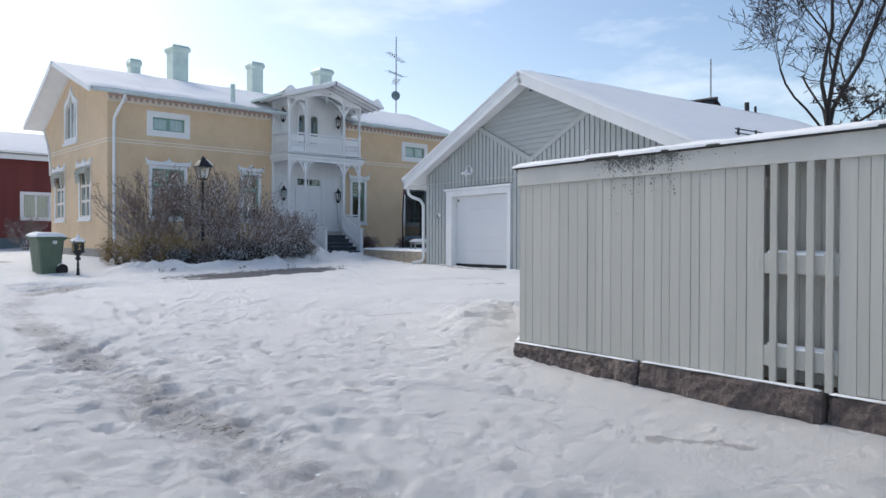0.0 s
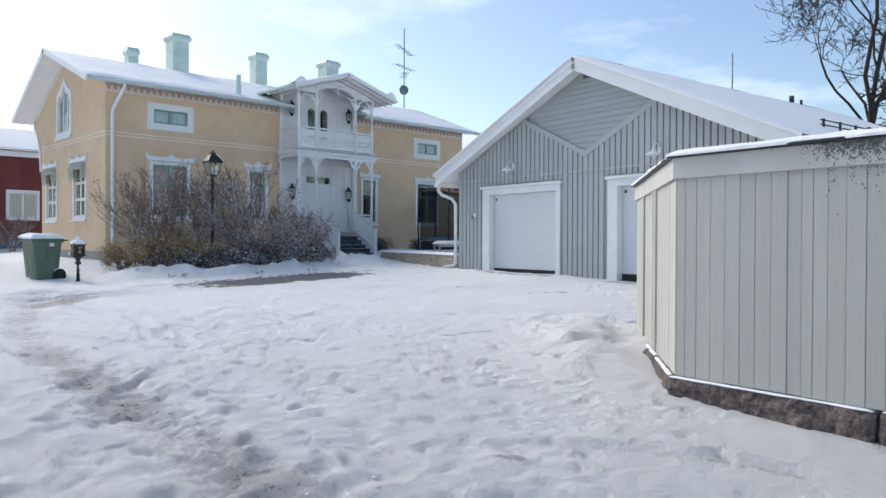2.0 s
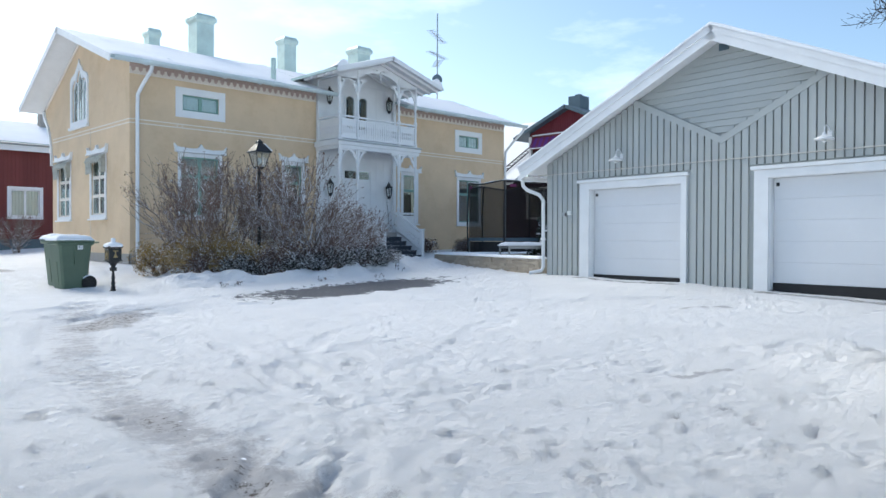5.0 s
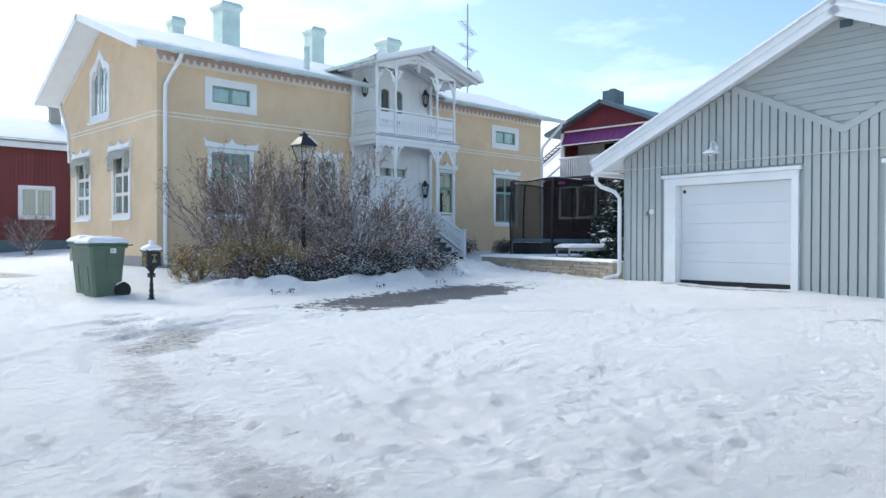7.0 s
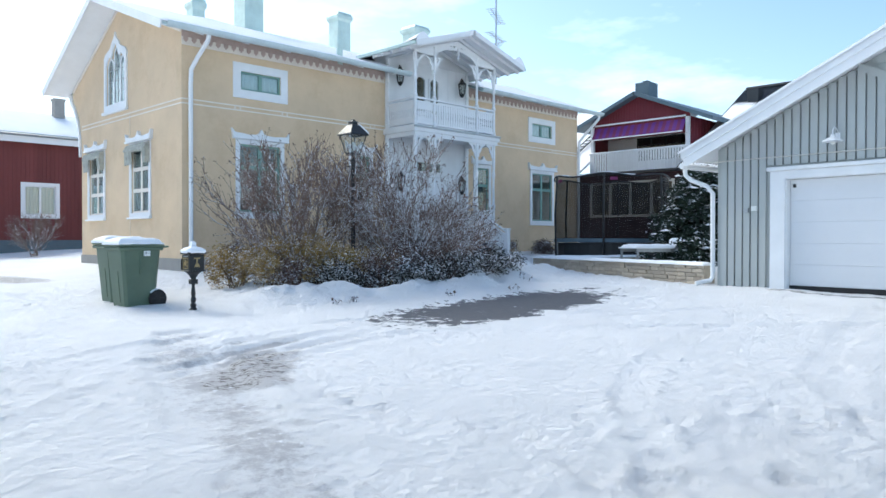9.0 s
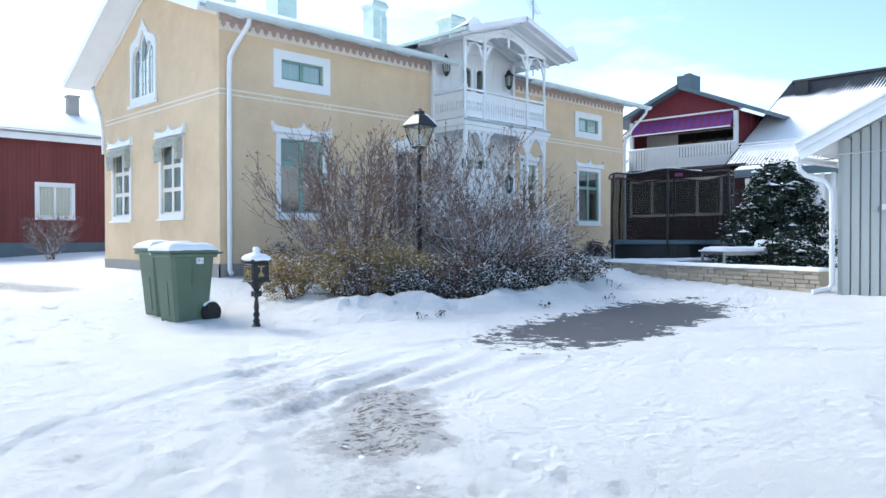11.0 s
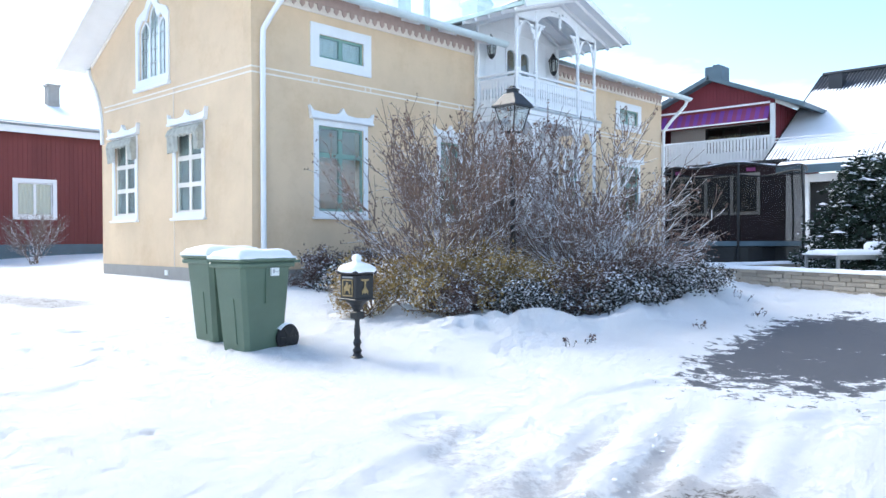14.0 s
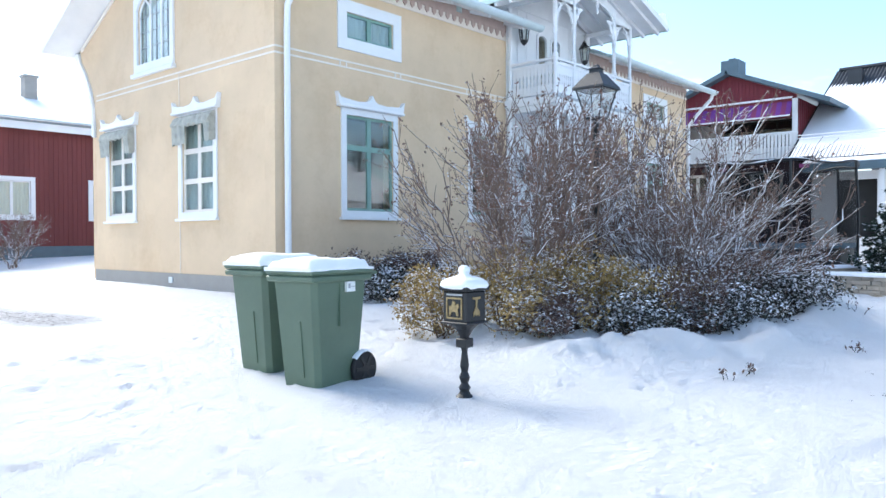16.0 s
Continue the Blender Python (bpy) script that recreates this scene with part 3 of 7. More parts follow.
# ---- windows and doors ----
def window(parent, m, w, h, cols=2, rows=1, transom=None, crown=False, casing=0.13, curtain=False, sash_mat=None, sill=True, name="window", depth=0.2, label=""):
    """A casement with casing, sash, panes; its middle foot at the pose m, facing local -y."""
    sash_mat = sash_mat or M_GREEN
    a = w / 2
    bm = plate(rect(-a - casing, a + casing, -casing, h + casing), [rect(-a, a, 0, h)], -0.035, 0.0)
    ob = part(name, bm, M_WHITE, parent, label, m)
    s = 0.055
    holes = []
    zs = [0] + (list(transom) if isinstance(transom, tuple) else [transom] if transom else [h * k / rows for k in range(1, rows)]) + [h]
    for i in range(cols):
        for z0, z1 in zip(zs, zs[1:]):
            holes.append(rect(-a + w * i / cols + s, -a + w * (i + 1) / cols - s, z0 + s, z1 - s))
    part("sash", plate(rect(-a, a, 0, h), holes, 0.03, 0.08), sash_mat, ob)
    for hx in holes:
        p = part("pane", boxes((hx[0][0], hx[1][0], 0.05, 0.054, hx[0][1], hx[2][1])), M_GLASS, ob)
        p.visible_shadow = False
    if sill:
        part("sill", boxes((-a - casing - 0.05, a + casing + 0.05, -0.10, 0.0, -casing - 0.06, -casing - 0.004), bevel=0.01), M_WHITE, ob)
    if curtain:
        bm = bmesh.new()
        for x0, x1 in ((-a + 0.02, -0.22 * w), (0.22 * w, a - 0.02)) if curtain == "sides" else ((-a + 0.02, a - 0.02),):
            n = max(4, int((x1 - x0) / 0.05))
            vs = [[bm.verts.new((x0 + (x1 - x0) * k / n, 0.11 + 0.02 * math.sin(k * 1.9), z)) for z in (0.02, h - 0.02)] for k in range(n + 1)]
            for q, r in zip(vs, vs[1:]):
                bm.faces.new((q[0], r[0], r[1], q[1]))
        part("curtain", bm, M_CURTAIN, ob)
    if crown:
        c = a + casing
        prof = [(-c - 0.10, h + casing + 0.004), (c + 0.10, h + casing + 0.004), (c + 0.12, h + casing + 0.12), (c + 0.15, h + casing + 0.30), (c + 0.06, h + casing + 0.19), (c * 0.5, h + casing + 0.15),
                (0.16, h + casing + 0.17), (0.07, h + casing + 0.22), (0, h + casing + 0.33), (-0.07, h + casing + 0.22), (-0.16, h + casing + 0.17), (-c * 0.5, h + casing + 0.15), (-c - 0.06, h + casing + 0.19), (-c - 0.15, h + casing + 0.30), (-c - 0.12, h + casing + 0.12)]
        part("crown", plate(prof, (), -0.10, 0.0), M_WHITE, ob)
        part("crown_shelf", boxes((-c - 0.12, c + 0.12, -0.14, 0.0, h + casing + 0.008, h + casing + 0.06), bevel=0.01), M_WHITE, ob)
    return ob


# ---- the yellow house ----
HX, HY = 10.2, 30.42
house = thing("house", HX, HY, 0, "yellow rendered two-storey villa with white trim and snowy roof", "house")
LEN, DEEP, MID = 18.32, 8.4, 4.2
EAVE_Z, RIDGE_Z, EAVE_Y = 7.27, 9.08, -0.72
SLOPE = (RIDGE_Z - EAVE_Z) / (MID - EAVE_Y)


def roof_z(v):
    return RIDGE_Z - (SLOPE * (MID - v) if v < MID else 0.515 * (v - MID))


PW0, PW1 = 7.2, 11.27            # the white porch wall
PC = 9.17                        # its middle
front_holes = [rect(1.77, 3.10, 6.0, 6.53), rect(1.74, 3.09, 2.48, 4.44), rect(5.79, 6.53, 2.48, 4.44), rect(11.71, 12.45, 2.48, 4.44), rect(15.14, 16.49, 2.48, 4.44), rect(15.12, 16.45, 5.97, 6.5)]


def pointed(x, z0, z1, w):
    return [(x - w, z0), (x + w, z0), (x + w, z1 - 0.10), (x + 0.55 * w, z1 - 0.02), (x, z1), (x - 0.55 * w, z1 - 0.02), (x - w, z1 - 0.10)]


porch_holes = [pointed(PC - 0.38, 6.1, 7.42, 0.2), pointed(PC + 0.28, 6.1, 7.42, 0.2)]
part("wall", plate(rect(0, LEN, 0.6, 7.46), front_holes + porch_holes, 0.0, 0.3), M_YELLOW, house)
part("plinth", boxes((-0.03, LEN + 0.03, -0.03, 0.0, 0.3, 1.16)), M_GRANITE, house)
# the gable wall, with its curved bracket under the rear eave
g_m = Matrix.Rotation(radians(-90), 4, "Z")
g_m.translation = (0, 0.0, 0)
AM = -4.49                       # the middle of the pointed gable window
half = [(0.75, 5.93), (0.75, 7.20), (0.67, 7.32), (0.50, 7.46), (0.33, 7.40), (0.25, 7.50), (0.19, 7.65)]
arch = [(AM + q, z) for q, z in half] + [(AM, 7.84)] + [(AM - q, z) for q, z in half[::-1]]
gable = [(-0.302, 0.6), (-0.302, roof_z(0.3) - 0.12), (-MID, RIDGE_Z - 0.12), (-8.4, roof_z(8.4) - 0.12), (-8.3, 6.5), (-7.98, 6.15), (-7.7, 5.7), (-7.55, 5.2), (-7.5, 4.6), (-7.5, 0.6)]
gable_holes = [rect(-3.315, -2.065, 2.48, 4.44), rect(-6.775, -5.525, 2.48, 4.44), arch]
part("gable_wall", plate(gable, gable_holes, 0.0, 0.3), M_YELLOW, house, "sunlit yellow gable wall", g_m)
part("gable_plinth", plate(rect(-7.53, 0.03, 0.3, 1.16), (), -0.03, -0.002), M_GRANITE, house, "", g_m)
part("rear_wall", boxes((0.31, LEN, DEEP - 0.3, DEEP, 0.6, 6.75)), M_YELLOW, house)
e_m = Matrix.Translation((LEN, 0, 0)) @ Matrix.Rotation(radians(90), 4, "Z")
part("far_gable_wall", plate([(0.302, 0.6), (DEEP - 0.302, 0.6), (DEEP - 0.302, roof_z(DEEP) - 0.05), (MID, RIDGE_Z - 0.12), (0.302, roof_z(0.3) - 0.12)], (), 0.0, 0.3), M_YELLOW, house, "", e_m)
# unseen floor and upright sheets, added; room shade is in their dark colour
part("upper_floor", boxes((0.3, LEN - 0.3, 0.3, DEEP - 0.3, 5.0, 5.2)), M_ROOMSHADE, house)
part("inner_wall", boxes((0.3, LEN - 0.3, 3.2, 3.3, 0.9, 7.0)), M_ROOMSHADE, house)
part("inner_gable_wall", boxes((2.6, 2.7, 3.3, DEEP - 0.3, 0.9, 6.7)), M_ROOMSHADE, house)

window(house, pose(2.435, 0, 6.0), 1.33, 0.53, curtain=True, casing=0.24, sill=False, label="white-framed attic window with green sash")
window(house, pose(15.785, 0, 5.97), 1.33, 0.53, curtain=True, casing=0.24, sill=False, label="white-framed attic window with green sash")
for u, w in ((2.415, 1.35), (15.815, 1.35)):
    window(house, pose(u, 0, 2.48), w, 1.96, transom=1.30, crown=True, label="tall window with green sash under a carved white crown")
for u in (6.16, 12.08):
    window(house, pose(u, 0, 2.48), 0.74, 1.96, cols=1, transom=1.30, crown=True, label="narrow window under a carved white crown")
for u in (-2.69, -6.15):
    wob = window(house, g_m @ pose(u, 0, 2.48), 1.25, 1.96, transom=(0.66, 1.30), crown=True, curtain=True, sash_mat=M_TRIM, label="tall gable window with a rolled cloth awning")
    bm = bmesh.new()
    n = 22
    vs = []
    for k in range(n + 1):
        x = -0.74 + 1.48 * k / n
        d = 0.025 * math.sin(k * 2.3 + u)
        drop = 1.42 + 0.03 * (k % 2) if k < 8 or k > 18 else 1.76 + 0.04 * (k % 3)
        vs.append([bm.verts.new(p) for p in ((x, -0.05, 2.06), (x, -0.17 - d, 1.99), (x, -0.22 + d, 1.86 + d), (x, -0.20 - d, 1.80), (x + d, -0.17 + 0.5 * d, drop))])
    for a, b in zip(vs, vs[1:]):
        for i in range(4):
            bm.faces.new((a[i], b[i], b[i + 1], a[i + 1]))
    for e in (vs[0], vs[-1]):
        x = e[0].co.x
        q = [bm.verts.new((x, -0.04, z)) for z in (1.46, 1.80, 1.92)]
        bm.faces.new((e[4], e[3], q[1], q[0]))
        bm.faces.new((e[3], e[2], q[2], q[1]))
        bm.faces.new((e[2], e[1], e[0], q[2]))
    part("awning", bm, M_AWNCLOTH, wob, "weathered striped cloth awning, gathered up")
# the arched gable window
half = [(0.89, 5.74), (0.89, 7.44), (0.78, 7.57), (0.52, 7.66), (0.36, 7.72), (0.27, 7.86), (0.12, 7.97), (0.05, 8.06)]
outer = [(AM + q, z) for q, z in half] + [(AM, 8.18)] + [(AM - q, z) for q, z in half[::-1]]
aw = part("arched_window", plate(outer, [arch], -0.05, 0.0), M_WHITE, house, "white three-light pointed gable window with slender muntins", g_m)
for k in range(3):
    x0, h = AM - 0.75 + k * 0.5, 7.76 if k == 1 else 7.40
    head = [(x0 + 0.03, 5.97), (x0 + 0.47, 5.97), (x0 + 0.47, h - 0.22), (x0 + 0.38, h - 0.10), (x0 + 0.25, h), (x0 + 0.12, h - 0.10), (x0 + 0.03, h - 0.22)]
    part("light", plate([(x0, 5.93), (x0 + 0.498, 5.93), (x0 + 0.498, h - 0.19), (x0 + 0.40, h - 0.05), (x0 + 0.25, h + 0.06), (x0 + 0.10, h - 0.05), (x0, h - 0.19)], [head], 0.03, 0.08), M_WHITE, aw)
    part("muntin", boxes((x0 + 0.244, x0 + 0.256, 0.04, 0.07, 5.97, h - 0.02), *[(x0 + 0.03, x0 + 0.47, 0.042, 0.068, z, z + 0.02) for z in (6.32, 6.67, 7.02)]), M_STEEL, aw)
    p = part("pane", plate(head, (), 0.055, 0.06), M_GLASS, aw)
    p.visible_shadow = False
part("curtain", boxes((AM - 0.74, AM + 0.74, 0.11, 0.12, 5.94, 7.8)), M_CURTAIN, aw)
part("sill", boxes((AM - 0.95, AM + 0.95, -0.11, -0.002, 5.64, 5.736), bevel=0.012), M_WHITE, aw)

# moulded bands and the scalloped frieze
for z in (5.38, 5.50):
    part("string_course", boxes((0.0, PW0 - 0.01, -0.012, -0.001, z, z + 0.035)), M_TRIM, house)
    part("string_course", boxes((PW1 + 0.01, LEN, -0.012, -0.001, z, z + 0.035)), M_TRIM, house)
    part("gable_string_course", plate(rect(-7.45, 0.0, z, z + 0.035), (), -0.012, -0.001), M_TRIM, house, "", g_m)
for u in (1.58, 1.75, 3.15, 3.32, 5.6, 5.77, 6.55, 6.72, 12.5, 12.67, 15.0, 15.17, 16.5, 16.67):
    part("band_block", boxes((u, u + 0.03, -0.013, -0.001, 5.418, 5.497)), M_TRIM, house)


def frieze(parent, u0, u1, m=None):
    """A pinkish band with hanging drops over a pale moulded strip."""
    pitch = 0.235
    n = int((u1 - u0) / pitch)
    bm = plate(rect(u0, u1, 7.20, 7.44), (), -0.03, -0.002)
    for k in range(n):
        x = u0 + (k + 0.5) * (u1 - u0) / n
        plate([(x - 0.065, 7.198), (x - 0.065, 7.12), (x, 7.05), (x + 0.065, 7.12), (x + 0.065, 7.198)], (), -0.03, -0.004, bm)
    part("frieze", bm, M_FRIEZE, parent, "pinkish scalloped eaves frieze", m)
    part("frieze_backing", boxes((u0, u1, -0.0035, -0.001, 7.03, 7.2)), M_TRIM, parent, "", m)
    part("frieze_moulding", boxes((u0, u1, -0.035, -0.001, 6.975, 7.028), bevel=0.008), M_TRIM, parent, "", m)


frieze(house, 0.0, PW0 - 0.02)
frieze(house, PW1 + 0.02, LEN)
for a, b in ((0.0, PW0 + 0.38), (PW1 - 0.06, LEN)):
    part("eaves_soffit", slab([(a, EAVE_Y + 0.04, roof_z(EAVE_Y + 0.04) - 0.068), (b, EAVE_Y + 0.04, roof_z(EAVE_Y + 0.04) - 0.068), (b, -0.036, roof_z(-0.036) - 0.068), (a, -0.036, roof_z(-0.036) - 0.068)], 0.02), M_WHITE, house, "white boarded eaves soffit")
for k in range(14):
    u = 0.3 + k * (LEN - 0.6) / 13
    if PW0 < u < PW1:
        continue
    part("rafter_end", slab([(u - 0.05, EAVE_Y + 0.10, roof_z(EAVE_Y + 0.1) - 0.092), (u + 0.05, EAVE_Y + 0.10, roof_z(EAVE_Y + 0.1) - 0.092), (u + 0.05, -0.04, roof_z(-0.04) - 0.092), (u - 0.05, -0.04, roof_z(-0.04) - 0.092)], 0.06), M_WHITE, house)

# main roof: sheet metal under snow
R0, R1 = -0.85, LEN + 0.72
C0, C1 = PW0 + 0.42, PW1 - 0.1    # the eaves stop either side of the porch
roof = part("roof", slab([(R0, EAVE_Y, EAVE_Z), (C0, EAVE_Y, EAVE_Z), (C0, MID, RIDGE_Z), (R0, MID, RIDGE_Z)], 0.06), M_ROOFSHEET, house, "sheet-metal roof under thin snow")
part("front_slope", slab([(C1, EAVE_Y, EAVE_Z), (R1, EAVE_Y, EAVE_Z), (R1, MID, RIDGE_Z), (C1, MID, RIDGE_Z)], 0.06), M_ROOFSHEET, roof)
part("front_slope", slab([(C0, 0.31, roof_z(0.31)), (C1, 0.31, roof_z(0.31)), (C1, MID, RIDGE_Z), (C0, MID, RIDGE_Z)], 0.06), M_ROOFSHEET, roof)
part("rear_slope", slab([(R0, MID, RIDGE_Z), (R1, MID, RIDGE_Z), (R1, 8.72, roof_z(8.72)), (R0, 8.72, roof_z(8.72))], 0.06), M_ROOFSHEET, roof)
n = Matrix(((1, 0, 0, 0), (0, MID - EAVE_Y, 0, EAVE_Y), (0, RIDGE_Z - EAVE_Z, 1, EAVE_Z), (0, 0, 0, 1)))
for u in np.arange(R0 + 0.6, R1, 0.62):
    if not C0 - 0.05 < u < C1 + 0.05:
        bm = boxes((u - 0.012, u + 0.012, 0, 1, 0, 0.03))
        bmesh.ops.transform(bm, matrix=n, verts=bm.verts)
        part("standing_seam", bm, M_ROOFSHEET, roof)


def roof_snow(parent, u0, u1, v0, v1, z0, z1, thick, seed, step=0.35, mat=None):
    """Snow on a slope from the eave (v0, z0) up to (v1, z1), thinner and ragged at the eave."""
    nu, nv = int((u1 - u0) / step) + 1, int(math.hypot(v1 - v0, z1 - z0) / step) + 1
    bm = bmesh.new()
    g = [[None] * (nv + 1) for _ in range(nu + 1)]
    for i in range(nu + 1):
        for j in range(nv + 1):
            u, k = u0 + (u1 - u0) * i / nu, j / nv
            w = noise.noise((u * 0.9 + seed, k * 5, seed))
            if j == 0:
                k += 0.03 * (1 + noise.noise((u * 2.1, seed, 3)))
            edge = i in (0, nu) or j in (0, nv)
            g[i][j] = bm.verts.new((u, v0 + (v1 - v0) * k, z0 + (z1 - z0) * k + (0.02 if edge else thick * (0.8 + 0.7 * w))))
    for i in range(nu):
        for j in range(nv):
            f = bm.faces.new((g[i][j], g[i + 1][j], g[i + 1][j + 1], g[i][j + 1]))
            f.smooth = True
    return part("snow", bm, mat or M_SNOW, parent, "thin snow layer")


roof_snow(roof, R0 + 0.02, C0 - 0.02, EAVE_Y + 0.10, MID, EAVE_Z + 0.10 * SLOPE, RIDGE_Z, 0.08, 2.0)
roof_snow(roof, C1 + 0.02, R1 - 0.02, EAVE_Y + 0.10, MID, EAVE_Z + 0.10 * SLOPE, RIDGE_Z, 0.08, 3.0)
roof_snow(roof, C0, C1, 0.35, MID, roof_z(0.35), RIDGE_Z, 0.06, 4.0)
roof_snow(roof, R0 + 0.02, R1 - 0.02, 8.68, MID, roof_z(8.68), RIDGE_Z, 0.06, 5.0)
part("gable_soffit", slab([(R0, EAVE_Y, EAVE_Z - 0.065), (0.0, EAVE_Y, EAVE_Z - 0.065), (0.0, MID, RIDGE_Z - 0.065), (R0, MID, RIDGE_Z - 0.065)], 0.03), M_WHITE, roof, "white boarded verge soffit")
part("gable_soffit", slab([(R0, MID, RIDGE_Z - 0.065), (0.0, MID, RIDGE_Z - 0.065), (0.0, 8.72, roof_z(8.72) - 0.065), (R0, 8.72, roof_z(8.72) - 0.065)], 0.03), M_WHITE, roof, "white boarded verge soffit")
for v0, v1 in ((EAVE_Y, MID), (MID, 8.72)):
    part("bargeboard", slab([(R0 - 0.04, v0, roof_z(v0) + 0.05), (R0 - 0.001, v0, roof_z(v0) + 0.05), (R0 - 0.001, v1, roof_z(v1) + 0.05), (R0 - 0.04, v1, roof_z(v1) + 0.05)], 0.22), M_WHITE, roof)
    part("gable_trim", slab([(-0.03, max(v0, 0), roof_z(max(v0, 0)) - 0.13), (-0.002, max(v0, 0), roof_z(max(v0, 0)) - 0.13), (-0.002, min(v1, 8.3), roof_z(min(v1, 8.3)) - 0.13), (-0.03, min(v1, 8.3), roof_z(min(v1, 8.3)) - 0.13)], 0.10), M_TRIM, house)
part("bracket", plate([(-8.62, 6.72), (-8.42, 6.74), (-8.32, 6.5), (-8.0, 6.15), (-7.72, 5.7), (-7.57, 5.2), (-7.52, 4.6), (-7.52, 4.5), (-7.62, 4.5), (-7.67, 5.15), (-7.82, 5.62), (-8.08, 6.05), (-8.42, 6.36)], (), -0.06, 0.1), M_WHITE, house, "curved white eaves bracket", g_m)


def gutter(parent, u0, u1, v, z, mat, r=0.075):
    bm = bmesh.new()
    prof = [(r * math.cos(a), -r * math.sin(a)) for a in np.linspace(0, math.pi, 9)]
    prof += [(q * (1 - 0.08), w * (1 - 0.08)) for q, w in prof[::-1]]
    ends = [[bm.verts.new((u, v + q, z + w)) for q, w in prof] for u in (u0, u1)]
    k = len(prof)
    for i in range(k):
        bm.faces.new((ends[0][i], ends[0][(i + 1) % k], ends[1][(i + 1) % k], ends[1][i]))
    return part("gutter", bm, mat, parent)


gutter(house, R0 + 0.05, PW0 + 0.42, EAVE_Y - 0.08, EAVE_Z + 0.01, M_GUTTER, 0.135)
gutter(house, PW1 - 0.1, R1 + 0.03, EAVE_Y - 0.08, EAVE_Z + 0.01, M_GUTTER, 0.135)
part("downpipe", tube([(0.42, EAVE_Y - 0.05, 7.2), (0.40, EAVE_Y, 7.0), (0.30, -0.35, 6.62), (0.22, -0.12, 6.3), (0.21, -0.11, 5.9), (0.21, -0.11, 1.0), (0.21, -0.2, 0.9)], 0.06, 10), M_WHITE, house, "white downpipe")
part("downpipe", tube([(LEN + 0.6, EAVE_Y - 0.05, 7.2), (LEN + 0.58, EAVE_Y, 7.0), (LEN + 0.25, -0.3, 6.4), (LEN + 0.02, -0.1, 6.0), (LEN - 0.02, -0.1, 5.6), (LEN - 0.02, -0.1, 1.1)], 0.06, 10), M_WHITE, house, "white downpipe")
part("wall_cable", tube([(-0.012, 3.42, 5.5), (-0.012, 3.42, 1.15)], 0.008, 5), M_TRIM, house)
part("socket_box", boxes((-0.06, -0.031, 3.7, 3.85, 0.95, 1.08)), M_LABEL, house)


def chimney(u, v, z0, z1, w, capped=True):
    a = w / 2
    c = part("chimney", boxes((u - a * 0.82, u + a * 0.82, v - a * 0.82, v + a * 0.82, z0, z1 - 0.35)), M_VERDIGRIS, house, "pale green sheet-clad chimney")
    part("base_flashing", boxes((u - a * 0.9, u + a * 0.9, v - a * 0.9, v + a * 0.9, z0, z0 + 0.45)), M_VERDIGRIS, c)
    bm = bmesh.new()
    rings = [[bm.verts.new((u + sx * a * k, v + sy * a * k, z)) for sx, sy in ((-1, -1), (1, -1), (1, 1), (-1, 1))] for k, z in ((0.82, z1 - 0.36), (1.0, z1 - 0.24), (1.02, z1 - 0.12), (0.95, z1 - 0.1), (0.85, z1), (0.5, z1 + 0.02))]
    for p, q in zip(rings, rings[1:]):
        for i in range(4):
            bm.faces.new((p[i], p[(i + 1) % 4], q[(i + 1) % 4], q[i]))
    bm.faces.new(rings[-1])
    part("cap", bm, M_VERDIGRIS, c)
    return c


chimney(4.95, 5.0, 7.9, 10.88, 0.92)
chimney(2.8, 4.8, 7.9, 9.86, 0.54)
chimney(9.2, 5.2, 7.9, 10.82, 0.75)
chimney(13.45, 5.3, 7.9, 11.15, 0.95)
part("vent_pipe", tube([(5.3, 0.0, 7.3), (5.3, 0.0, 8.36)], 0.10, 10), M_VERDIGRIS, house)

# ---- the porch with its balcony ----
PY = -1.50                        # the plane of the front posts
part("porch_wall", plate([(PW0, 1.75), (PW1, 1.75), (PW1, 7.95), (PC, 8.6), (PW0, 7.95)], porch_holes + [rect(PC - 0.62, PC - 0.02, 4.12, 4.42), rect(PC + 0.02, PC + 0.62, 4.12, 4.42)], -0.05, -0.003), M_WHITE, house, "white panelled porch wall")
for z in (1.9, 4.9, 7.9):
    part("porch_moulding", boxes((PW0, PW1, -0.075, -0.052, z, z + 0.07)), M_WHITE, house)
for u in np.arange(PW0 + 0.45, PW1 - 0.2, 0.42):
    if abs(u - PC) > 0.9:
        part("porch_board_joint", boxes((u - 0.012, u + 0.012, -0.060, -0.052, 1.97, 4.9)), M_WHITE, house)
        part("porch_board_joint", boxes((u - 0.012, u + 0.012, -0.060, -0.052, 5.4, 7.9)), M_WHITE, house)
for a in (PW0, PW1 - 0.04):
    part("porch_side_infill", boxes((a, a + 0.04, -0.002, 0.6, 7.0, 7.95)), M_WHITE, house)
for k, x in enumerate((PC - 0.38, PC + 0.28)):
    bw = part("balcony_window", plate(pointed(x, 6.02, 7.50, 0.27), [porch_holes[k]], -0.085, -0.052), M_WHITE, house, "pointed-arch balcony door light")
    p = part("pane", plate(porch_holes[k], (), -0.03, -0.024), M_GLASS, bw)
    p.visible_shadow = False
    # added dark sheet: the unlit room behind the pane, as colour
    part("backing", boxes((x - 0.3, x + 0.3, 0.32, 0.34, 6.0, 7.5)), M_ROOMSHADE, bw)
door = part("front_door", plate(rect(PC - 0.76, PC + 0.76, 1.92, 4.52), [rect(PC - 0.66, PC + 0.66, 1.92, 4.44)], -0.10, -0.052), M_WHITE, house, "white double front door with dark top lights")
